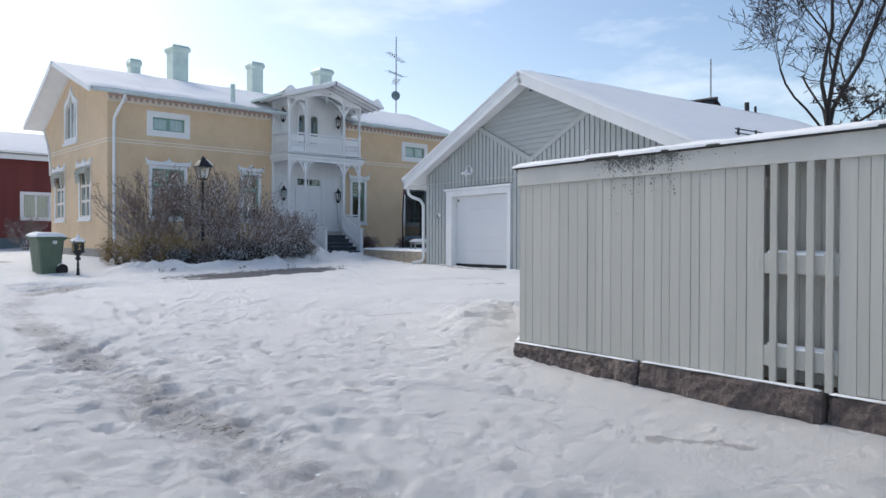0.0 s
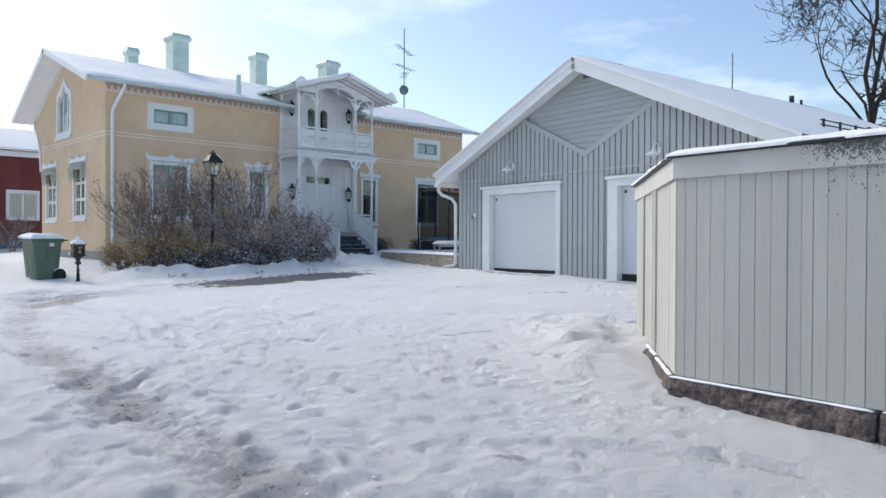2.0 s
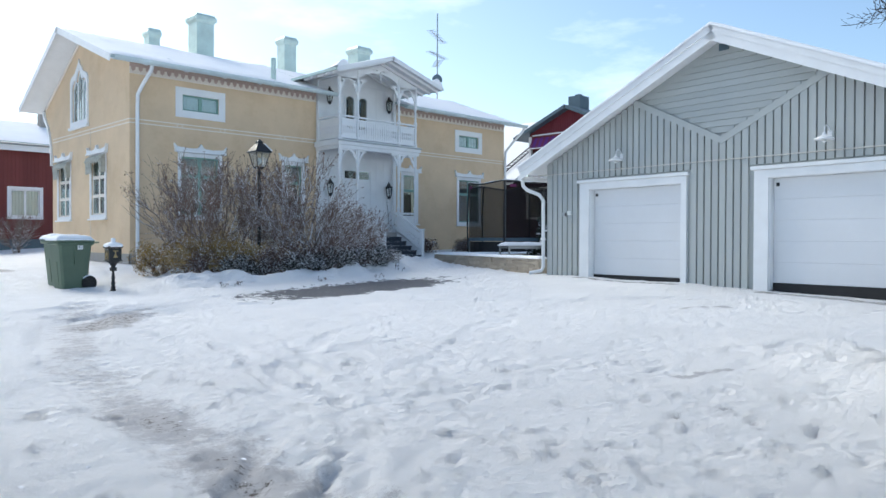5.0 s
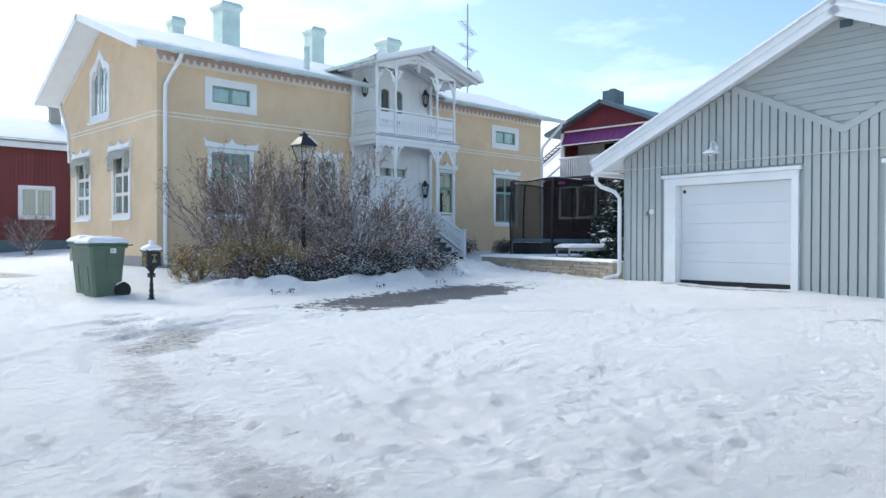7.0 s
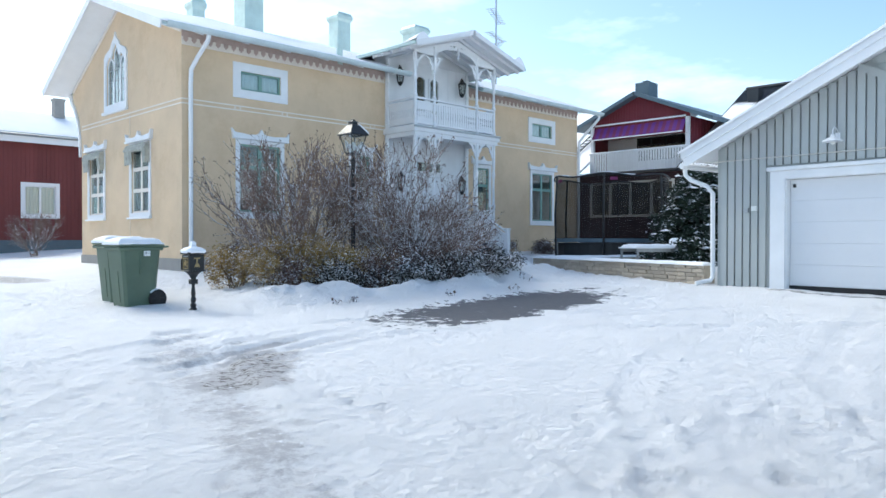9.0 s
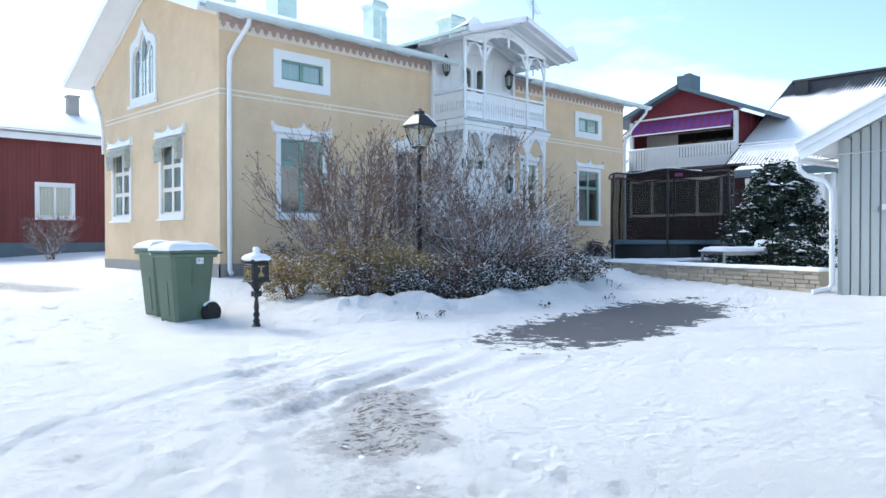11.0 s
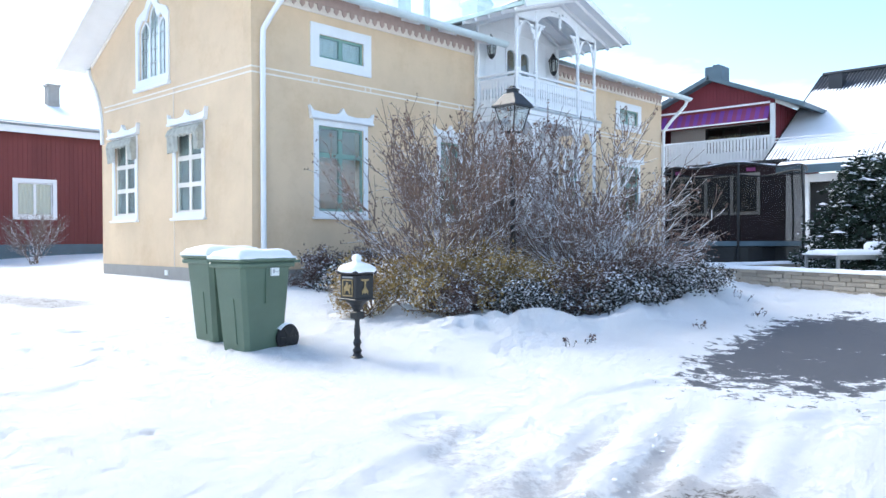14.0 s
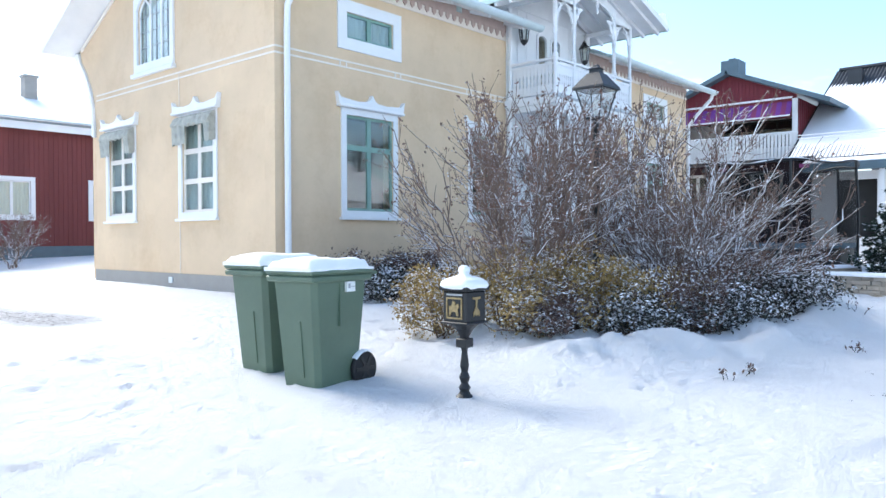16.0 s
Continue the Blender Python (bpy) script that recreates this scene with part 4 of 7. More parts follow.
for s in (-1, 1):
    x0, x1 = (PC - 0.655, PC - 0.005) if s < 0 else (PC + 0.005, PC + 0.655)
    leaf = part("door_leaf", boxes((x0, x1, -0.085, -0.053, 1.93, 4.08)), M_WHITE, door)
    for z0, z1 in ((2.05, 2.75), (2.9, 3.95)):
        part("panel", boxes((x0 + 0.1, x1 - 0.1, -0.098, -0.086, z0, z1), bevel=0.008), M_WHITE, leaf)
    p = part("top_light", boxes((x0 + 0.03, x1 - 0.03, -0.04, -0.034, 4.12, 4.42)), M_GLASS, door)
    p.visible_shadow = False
    # dark sheet added behind the glass for the hall's shade
    part("top_light_backing", boxes((x0, x1, -0.0025, 0.0, 4.10, 4.43)), M_ROOMSHADE, door)
part("door_handle", tube([(PC + 0.09, -0.088, 2.95), (PC + 0.09, -0.13, 2.95), (PC + 0.19, -0.13, 2.95)], 0.012, 6), M_BLACK, door)

POSTS = (7.22, 8.07, 10.15, 11.05)


def porch_post(u, v, z0, z1):
    prof = [(0.075, 0), (0.075, 0.12), (0.055, 0.16), (0.055, 0.9), (0.075, 0.94), (0.075, 1.0), (0.05, 1.04), (0.042, (z1 - z0) * 0.62), (0.07, (z1 - z0) * 0.66), (0.045, (z1 - z0) * 0.70), (0.062, (z1 - z0) * 0.78), (0.062, z1 - z0)]
    return part("porch_post", lathe(prof, 10, None, u, v, z0), M_WHITE, house, "turned white porch post")


def fretwork(u, v, z, s):
    """A pierced corner bracket that springs from a post."""
    bm = plate([(u, z), (u + s * 0.36, z), (u + s * 0.36, z - 0.05), (u + s * 0.27, z - 0.08), (u + s * 0.20, z - 0.15), (u + s * 0.16, z - 0.27), (u + s * 0.08, z - 0.34), (u + s * 0.06, z - 0.46), (u, z - 0.46)],
               [[(u + s * 0.05, z - 0.06), (u + s * 0.16, z - 0.06), (u + s * 0.11, z - 0.16), (u + s * 0.05, z - 0.24)]], v - 0.02, v + 0.02)
    part("fretwork_bracket", bm, M_WHITE, house)


for u in POSTS:
    porch_post(u, PY, 1.95, 5.10)
    porch_post(u, PY, 5.42, 7.80 + (0.28 if u in POSTS[1:3] else 0))
    for z in (5.08, 7.78):
        if u != POSTS[0]:
            fretwork(u - 0.05, PY, z, -1)
        if u != POSTS[3]:
            fretwork(u + 0.05, PY, z, 1)
for u in (POSTS[0], POSTS[3]):
    porch_post(u, -0.14, 1.95, 5.10)
    porch_post(u, -0.14, 5.42, 7.80)
part("balcony_floor", boxes((PW0 - 0.12, POSTS[3] + 0.2, PY - 0.12, -0.055, 5.22, 5.42)), M_WHITE, house, "white balcony floor with moulded edge")
part("balcony_beam", boxes((PW0 - 0.06, POSTS[3] + 0.14, PY - 0.07, PY + 0.07, 5.08, 5.217), (PW0 - 0.06, PW0 + 0.08, PY + 0.075, -0.055, 5.08, 5.217), (POSTS[3], POSTS[3] + 0.14, PY + 0.075, -0.055, 5.08, 5.217)), M_WHITE, house)
part("balcony_gutter", boxes((PW0 - 0.14, POSTS[3] + 0.22, PY - 0.15, PY - 0.122, 5.34, 5.40)), M_STEEL, house, "grey drip flashing")
part("roof_beam", boxes((PW0 - 0.06, PW0 + 0.06, PY + 0.065, -0.055, 7.80, 7.93)), M_WHITE, house)
part("roof_beam", boxes((POSTS[3] + 0.02, POSTS[3] + 0.14, PY + 0.065, -0.055, 7.80, 7.93)), M_WHITE, house)


def cut_baluster():
    prof = [(-0.05, 0), (0.05, 0), (0.05, 0.14), (0.025, 0.20), (0.045, 0.30), (0.025, 0.40), (0.05, 0.46), (0.05, 0.66), (-0.05, 0.66), (-0.05, 0.46), (-0.025, 0.40), (-0.045, 0.30), (-0.025, 0.20), (-0.05, 0.14)]
    me = bpy.data.meshes.new("baluster")
    bm = plate(prof, (), -0.012, 0.012)
    bm.to_mesh(me)
    bm.free()
    me.materials.append(M_WHITE)
    return me


BAL = cut_baluster()


def railing(p, q, z0, zr, name="railing", dz=0.0):
    """A white railing of fret-sawn boards from p to q (house plan); dz: how far it climbs."""
    p, q = Vector((*p, 0)), Vector((*q, 0))
    d = q - p
    ln, ang = d.length, math.atan2(d.y, d.x)
    sh = Matrix.Translation((p.x, p.y, z0)) @ Matrix.Rotation(ang, 4, "Z") @ Matrix(((1, 0, 0, 0), (0, 1, 0, 0), (dz / ln, 0, 1, 0), (0, 0, 0, 1)))
    rail = None
    for nm, r in ((name, (0.04, ln - 0.04, -0.04, 0.04, zr - 0.06, zr)), ("upper_rail", (0.04, ln - 0.04, -0.025, 0.025, zr - 0.17, zr - 0.12)), ("lower_rail", (0.04, ln - 0.04, -0.03, 0.03, 0.06, 0.12))):
        bm = boxes(r)
        bmesh.ops.transform(bm, matrix=sh, verts=bm.verts)
        o = part(nm, bm, M_WHITE, rail or house)
        rail = rail or o
    n = max(2, int(ln / 0.118))
    for k in range(n):
        x = 0.08 + (ln - 0.16) * (k + 0.5) / n
        o = part("baluster", BAL, M_WHITE, rail)
        o.matrix_basis = Matrix.Translation((p.x, p.y, z0)) @ Matrix.Rotation(ang, 4, "Z") @ Matrix.Translation((x, 0, dz * x / ln + 0.12)) @ Matrix.Diagonal((1, 1, (zr - 0.29) / 0.66, 1))
    return rail


for a, b in zip(POSTS, POSTS[1:]):
    railing((a, PY), (b, PY), 5.42, 0.93, "balcony_railing")
for u in (POSTS[0], POSTS[3]):
    railing((u, PY), (u, -0.14), 5.42, 0.93, "balcony_railing")
    railing((u, PY), (u, -0.14), 1.95, 0.80, "porch_railing")
railing((POSTS[0], PY), (POSTS[1], PY), 1.95, 0.80, "porch_railing")
railing((POSTS[2], PY), (POSTS[3], PY), 1.95, 0.80, "porch_railing")
part("porch_landing", boxes((PW0 - 0.1, POSTS[3] + 0.18, PY - 0.10, -0.055, 0.8, 1.95)), M_GRANITE, house, "grey porch landing")

# porch roof
PA, PE, PF = 8.68, 7.86, -2.28    # apex and eave heights, front edge
PH = 2.66
lift = (PA - PE) / PH
for s in (-1, 1):
    x1, xa = PC + s * PH, PC
    c = [(x1, PF, PE), (x1, 2.5, PE), (xa, 2.5, PA), (xa, PF, PA)]
    if s > 0:
        c = c[::-1]
    nm = part("porch_roof", slab(c[::-1], 0.07), M_WHITE, house, "white boarded porch roof under snow")
    bm = bmesh.new()
    nx, ny = 9, 14
    g = [[bm.verts.new((PC + s * PH * (1.0 - i / nx) * 1.0, PF - 0.03 + (2.5 - PF) * j / ny, PE + (PA - PE) * i / nx + 0.012 + (0.05 + 0.035 * noise.noise((i * 0.6, j * 0.7, s * 3.0))) * (0.35 if i == 0 or j == 0 else 1))) for j in range(ny + 1)] for i in range(nx + 1)]
    for i in range(nx):
        for j in range(ny):
            f = bm.faces.new((g[i][j], g[i + 1][j], g[i + 1][j + 1], g[i][j + 1]))
            f.smooth = True
    part("snow", bm, M_SNOW, nm, "thin snow layer")
    bm = bmesh.new()
    lump = [[bm.verts.new((x1 - s * (0.02 + 0.55 * i / 6), PF - 0.03 + 0.9 * j / 7, PE + lift * 0.55 * i / 6 + 0.02 + (0.24 + 0.05 * noise.noise((i, j, s * 2.0))) * math.sin(math.pi * min(1, (i + 0.6) / 6.6)) * (1 - j / 7) ** 0.7)) for j in range(8)] for i in range(7)]
    for i in range(6):
        for j in range(7):
            bm.faces.new((lump[i][j], lump[i + 1][j], lump[i + 1][j + 1], lump[i][j + 1])).smooth = True
    foot = [bm.verts.new((v.co.x, v.co.y, PE + lift * abs(v.co.x - x1) - 0.02)) for v in (r[0] for r in lump)]
    for i in range(6):
        bm.faces.new((lump[i][0], lump[i + 1][0], foot[i + 1], foot[i]))
    part("snow_heap", bm, M_SNOW, nm, "heap of snow at the eave corner")
    part("eave_flashing", boxes((min(x1, x1 + s * 0.06), max(x1, x1 + s * 0.06), PF - 0.02, 0.6, PE - 0.09, PE + 0.01)), M_VERDIGRIS, nm)
    bm = slab([(PC, PF - 0.035, PA + 0.03), (x1, PF - 0.035, PE + 0.03), (x1, PF - 0.002, PE + 0.03), (PC, PF - 0.002, PA + 0.03)] if s > 0 else [(x1, PF - 0.035, PE + 0.03), (PC, PF - 0.035, PA + 0.03), (PC, PF - 0.002, PA + 0.03), (x1, PF - 0.002, PE + 0.03)], 0.16)
    part("bargeboard", bm, M_WHITE, nm)
    for k in range(5):
        v = PF + 0.25 + k * 0.45
        part("roof_rafter", slab([(PC, v, PA - 0.075), (x1, v, PE - 0.075), (x1, v + 0.07, PE - 0.075), (PC, v + 0.07, PA - 0.075)] if s > 0 else [(x1, v, PE - 0.075), (PC, v, PA - 0.075), (PC, v + 0.07, PA - 0.075), (x1, v + 0.07, PE - 0.075)], 0.10), M_WHITE, nm)
bottom = []
for a, b, z, rise in ((POSTS[2], POSTS[3], 7.50, 0.26), (POSTS[1], POSTS[2], 7.72, 0.42), (POSTS[0], POSTS[1], 7.50, 0.26)):
    mid, half = (a + b) / 2, (b - a) / 2 - 0.06
    bottom += [(mid + half * math.cos(t), z + rise * math.sin(t)) for t in np.linspace(0, math.pi, 13)]
outline = [(POSTS[0] - 0.08, 7.50), (POSTS[0] - 0.08, PA - lift * (PC - POSTS[0] + 0.08) - 0.20), (PC, PA - 0.20), (POSTS[3] + 0.08, PA - lift * (POSTS[3] + 0.08 - PC) - 0.20), (POSTS[3] + 0.08, 7.50)]
pierced = [[(PC + s * 0.35 * k - 0.05, 8.22 + 0.02 * k), (PC + s * 0.35 * k + 0.05, 8.22 + 0.02 * k), (PC + s * 0.35 * k + 0.05, 8.30 - 0.04 * k), (PC + s * 0.35 * k - 0.05, 8.30 - 0.04 * k)] for s in (-1, 1) for k in (1, 0.5)]
part("gable_tracery", plate(outline + bottom, pierced, PY - 0.02, PY + 0.02), M_WHITE, house, "pierced white arched gable tracery")
part("pendant", lathe([(0.01, -0.42), (0.05, -0.36), (0.03, -0.28), (0.055, -0.2), (0.03, -0.1), (0.05, 0.0)], 8, None, PC, PY - 0.04, 8.22), M_WHITE, house)

# the stairs
SX0, SX1, N = 8.12, 9.98, 5
for k in range(N):
    z = 1.95 - 0.175 * (k + 1)
    y0 = PY - 0.10 - 0.29 * (k + 1)
    part("step", boxes((SX0, SX1, y0 - 0.03, y0 + 0.29, z - 0.05, z), bevel=0.01), M_DARKSTEP, house, "dark painted wooden step")
    part("riser", boxes((SX0 + 0.02, SX1 - 0.02, y0 + 0.01, y0 + 0.03, z - 0.175, z - 0.052)), M_DARKSTEP, house)
YB = PY - 0.10 - 0.29 * N
for u in (SX0 - 0.03, SX1 + 0.03):
    part("newel_post", boxes((u - 0.07, u + 0.07, YB - 0.07, YB + 0.07, 0.8, 2.02), (u - 0.095, u + 0.095, YB - 0.095, YB + 0.095, 2.024, 2.08), bevel=0.012), M_WHITE, house, "white newel post")
    railing((u, YB), (u, PY), 1.12, 0.85, "stair_railing", 0.83)
    part("stringer", slab([(u - 0.03, YB, 1.22), (u + 0.03, YB, 1.22), (u + 0.03, PY - 0.1, 2.03), (u - 0.03, PY - 0.1, 2.03)], 0.32), M_WHITE, house)


# ---- wall lanterns ----
def wall_lantern(x, y, z):
    t = thing("wall_lantern", x, y, z, "black iron wall lantern with clear glass on the white porch wall", "wall lantern", "lanterns on the porch wall")
    part("bracket", tube([(0, 0, 0.06), (0, -0.08, 0.16), (0, -0.18, 0.30), (0, -0.20, 0.24)], 0.013, 6), M_BLACK, t)
    part("roof", lathe([(0.165, 0), (0.15, 0.04), (0.07, 0.10), (0.05, 0.15), (0.015, 0.20)], 6, None, 0, -0.20, 0.06), M_BLACK, t)
    part("base", lathe([(0.02, -0.12), (0.06, -0.08), (0.105, 0.0), (0.09, 0.012)], 6, None, 0, -0.20, -0.30), M_BLACK, t)
    p = part("glass", lathe([(0.095, -0.285), (0.135, 0.055)], 6, None, 0, -0.20, 0), M_LAMPGLASS, t)
    for k in range(6):
        a = k * math.pi / 3
        part("bar", tube([(0.098 * math.cos(a), -0.20 + 0.098 * math.sin(a), -0.29), (0.14 * math.cos(a), -0.20 + 0.14 * math.sin(a), 0.06)], 0.013, 5), M_BLACK, t)
    part("candle", tube([(0, -0.20, -0.28), (0, -0.20, -0.1)], 0.018, 6), M_LABEL, t)
    return t


L0 = wall_lantern(17.86, HY - 0.06, 7.34)
for x, z in ((20.9, 7.34), (17.9, 3.76), (20.9, 3.76)):
    lower = copy_thing(L0, pose(x, HY - 0.06, z))
    if z < 5:
        part("cable", tube([(0.0, -0.10, -0.28), (0.03, -0.03, -0.55), (0.10, -0.03, -1.0), (0.12, -0.03, -1.45)], 0.012, 5), M_STEEL, lower, "grey supply cable")

# ---- roof aerial ----
aerial = thing("roof_aerial", 28.75, 35.4, 8.9, "thin steel mast with television aerials and a small dish", "aerial")
part("mast", tube([(0, 0, 0), (0, 0, 5.0)], 0.04, 6), M_STEEL, aerial)
for z, ln, a, k in ((3.75, 2.6, 30, 10), (2.75, 1.9, 20, 8), (2.3, 1.5, 55, 7)):
    arm = part("aerial_boom", tube([(-ln / 2, 0, z), (ln / 2, 0, z)], 0.022, 5), M_STEEL, aerial, "", Matrix.Rotation(radians(a), 4, "Z"))
    for i in range(k):
        x = -ln / 2 + ln * i / (k - 1)
        part("element", tube([(x, -0.22, z), (x, 0.22, z)], 0.014, 4), M_STEEL, arm)
bm = bmesh.new()
rings = [[bm.verts.new((0.34 * r * math.cos(a), -0.10 * (1 - r * r), 0.34 * r * math.sin(a))) for a in np.linspace(0, 2 * math.pi, 16, endpoint=False)] for r in (0.15, 0.5, 0.8, 1.0)]
for p, q in zip(rings, rings[1:]):
    for i in range(16):
        bm.faces.new((p[i], p[(i + 1) % 16], q[(i + 1) % 16], q[i]))
bm.faces.new(rings[0])
part("dish", bm, M_BLUEGREY, aerial, "blue-grey satellite dish", pose(-0.15, -0.15, 1.40, 20, 0, -60) @ Matrix.Diagonal((0.82, 1, 0.82, 1)))


# ---- the garage ----
garage = thing("garage", 15.88, 18.0, 0, "pale grey board-and-batten double garage with a snowy gabled roof", "garage", "", math.degrees(math.atan2(-5.94, -0.67)))
GW, GC, GD = 9.92, 4.96, 13.0
GS = 0.450
G_EAVE = 3.385                    # wall height at the corners


def gz(u):
    return G_EAVE + GS * (GC - abs(u - GC))


d_holes = [rect(1.45, 4.0, 0.55, 2.87), rect(5.95, 8.5, 0.55, 2.87)]
gfront = part("front_wall", plate([(0, 0.55), (1.45, 0.55), (1.45, 2.87), (4.0, 2.87), (4.0, 0.55), (5.95, 0.55), (5.95, 2.87), (8.5, 2.87), (8.5, 0.55), (GW, 0.55), (GW, G_EAVE + 0.16), (GC, gz(GC) + 0.16), (0, G_EAVE + 0.16)], (), 0.0, 0.2), M_GREYPAINT, garage)
part("side_wall", boxes((0.0, 0.2, 0.202, GD, 0.4, G_EAVE)), M_GREYPAINT, garage)
part("side_wall", boxes((GW - 0.2, GW, 0.202, GD, 0.4, G_EAVE)), M_GREYPAINT, garage)
part("rear_wall", plate([(0.202, 0.4), (GW - 0.202, 0.4), (GW - 0.202, G_EAVE), (GC, gz(GC)), (0.202, G_EAVE)], (), GD - 0.2, GD), M_GREYPAINT, garage)
part("footing", boxes((-0.01, 1.0, -0.012, 0.19, 0.3, 0.58), (4.2, 5.5, -0.012, 0.19, 0.3, 0.58), (8.9, GW, -0.012, 0.19, 0.3, 0.58)), M_DARKSTEP, garage, "dark footing strip")
# the V-shaped field of level boards in the gable
VZ, VU = 3.72, 4.94
PL = 2.76


def v_line(u):
    return VZ + 0.49 * abs(u - VU)


nb = int(GW / 0.165)
for k in range(1, nb):
    u = GW * k / nb
    lo, hi = 0.62, gz(u) + 0.13
    if abs(u - VU) < VU - PL:
        hi = v_line(u) - 0.05
    if 1.09 < u < 4.2 or 5.6 < u < 8.75:
        lo = 3.14
    part("batten", boxes((u - 0.066, u + 0.066, -0.058, -0.001, lo, hi), bevel=0.003), M_GREYPAINT, gfront)
z, k = VZ, 0
while z < gz(GC) + 0.02:
    w = min((z - VZ) / 0.49, GC - (z - 0.02 - G_EAVE) / GS) - 0.02
    if w > 0.05:
        bm = bmesh.new()
        v = [bm.verts.new(p) for p in ((VU - w, -0.028, z), (VU + w, -0.028, z), (VU + w, -0.010, z + 0.128), (VU - w, -0.010, z + 0.128), (VU - w, -0.001, z), (VU + w, -0.001, z), (VU + w, -0.001, z + 0.128), (VU - w, -0.001, z + 0.128))]
        for f in ((0, 1, 2, 3), (5, 4, 7, 6), (0, 4, 5, 1), (3, 2, 6, 7), (0, 3, 7, 4), (1, 5, 6, 2)):
            bm.faces.new([v[i] for i in f])
        part("board", bm, M_GREYPAINT, gfront)
    z += 0.132
for s in (-1, 1):
    e = (VU + s * (VU - PL), VZ + 0.49 * (VU - PL))
    part("gable_trim", plate([(VU, VZ - 0.10), (e[0], e[1] - 0.10), (e[0], e[1] + 0.05), (VU, VZ + 0.05)], (), -0.075, -0.046), M_GREYPAINT, gfront)
part("gable_vent", boxes((GC - 0.11, GC + 0.11, -0.04, -0.029, 5.52, 5.66)), M_BLUEGREY, gfront, "small dark gable vent")

for x0, x1 in ((1.45, 4.0), (5.95, 8.5)):
    fr = part("door_frame", plate([(x0 - 0.29, 0.62), (x0, 0.62), (x0, 2.87), (x1, 2.87), (x1, 0.62), (x1 + 0.14, 0.62), (x1 + 0.14, 3.02), (x0 - 0.29, 3.02)], (), -0.08, -0.002), M_WHITE, garage, "white timber door surround")
    part("head_moulding", boxes((x0 - 0.35, x1 + 0.20, -0.13, -0.002, 3.024, 3.10), bevel=0.012), M_WHITE, fr)
    part("reveal", boxes((x0, x0 + 0.012, -0.02, 0.12, 0.7, 2.87), (x1 - 0.012, x1, -0.02, 0.12, 0.7, 2.87), (x0, x1, -0.02, 0.12, 2.858, 2.87)), M_WHITE, fr)
    gd_ = part("garage_door", boxes((x0 + 0.013, x1 - 0.013, 0.13, 0.17, 0.6, 2.856)), M_DOORWHITE, garage, "white sectional garage door")
    for k in range(5):
        z0 = 0.83 + k * 0.405
        bm = boxes((x0 + 0.016, x1 - 0.016, 0.112, 0.129, z0, z0 + 0.403), bevel=0.003)
        for j in (1, 2, 3):
            box(bm, x0 + 0.03, x1 - 0.03, 0.109, 0.1125, z0 + j * 0.1 - 0.004, z0 + j * 0.1 + 0.004)
        part("section", bm, M_DOORWHITE, gd_)
    part("rubber_seal", boxes((x0 + 0.014, x1 - 0.014, 0.10, 0.128, 0.62, 0.828)), M_RUBBER, gd_, "black bottom seal")
    part("lock", boxes((x0 + 0.07, x0 + 0.13, 0.10, 0.111, 2.70, 2.77)), M_BLACK, gd_)
part("conduit", tube([(-0.25, -0.075, 3.30), (GW, -0.075, 3.28)], 0.015, 6), M_FASCIA, garage, "thin cable conduit")
part("switch_box", boxes((0.62, 0.72, -0.11, -0.046, 2.24, 2.33)), M_STEEL, garage)
part("socket_box", boxes((0.78, 0.90, -0.11, -0.046, 2.27, 2.37), bevel=0.01), M_LABEL, garage)
part("sign_bar", boxes((0.27, 0.35, -0.052, -0.046, 2.92, 3.06)), M_BLACK, garage)

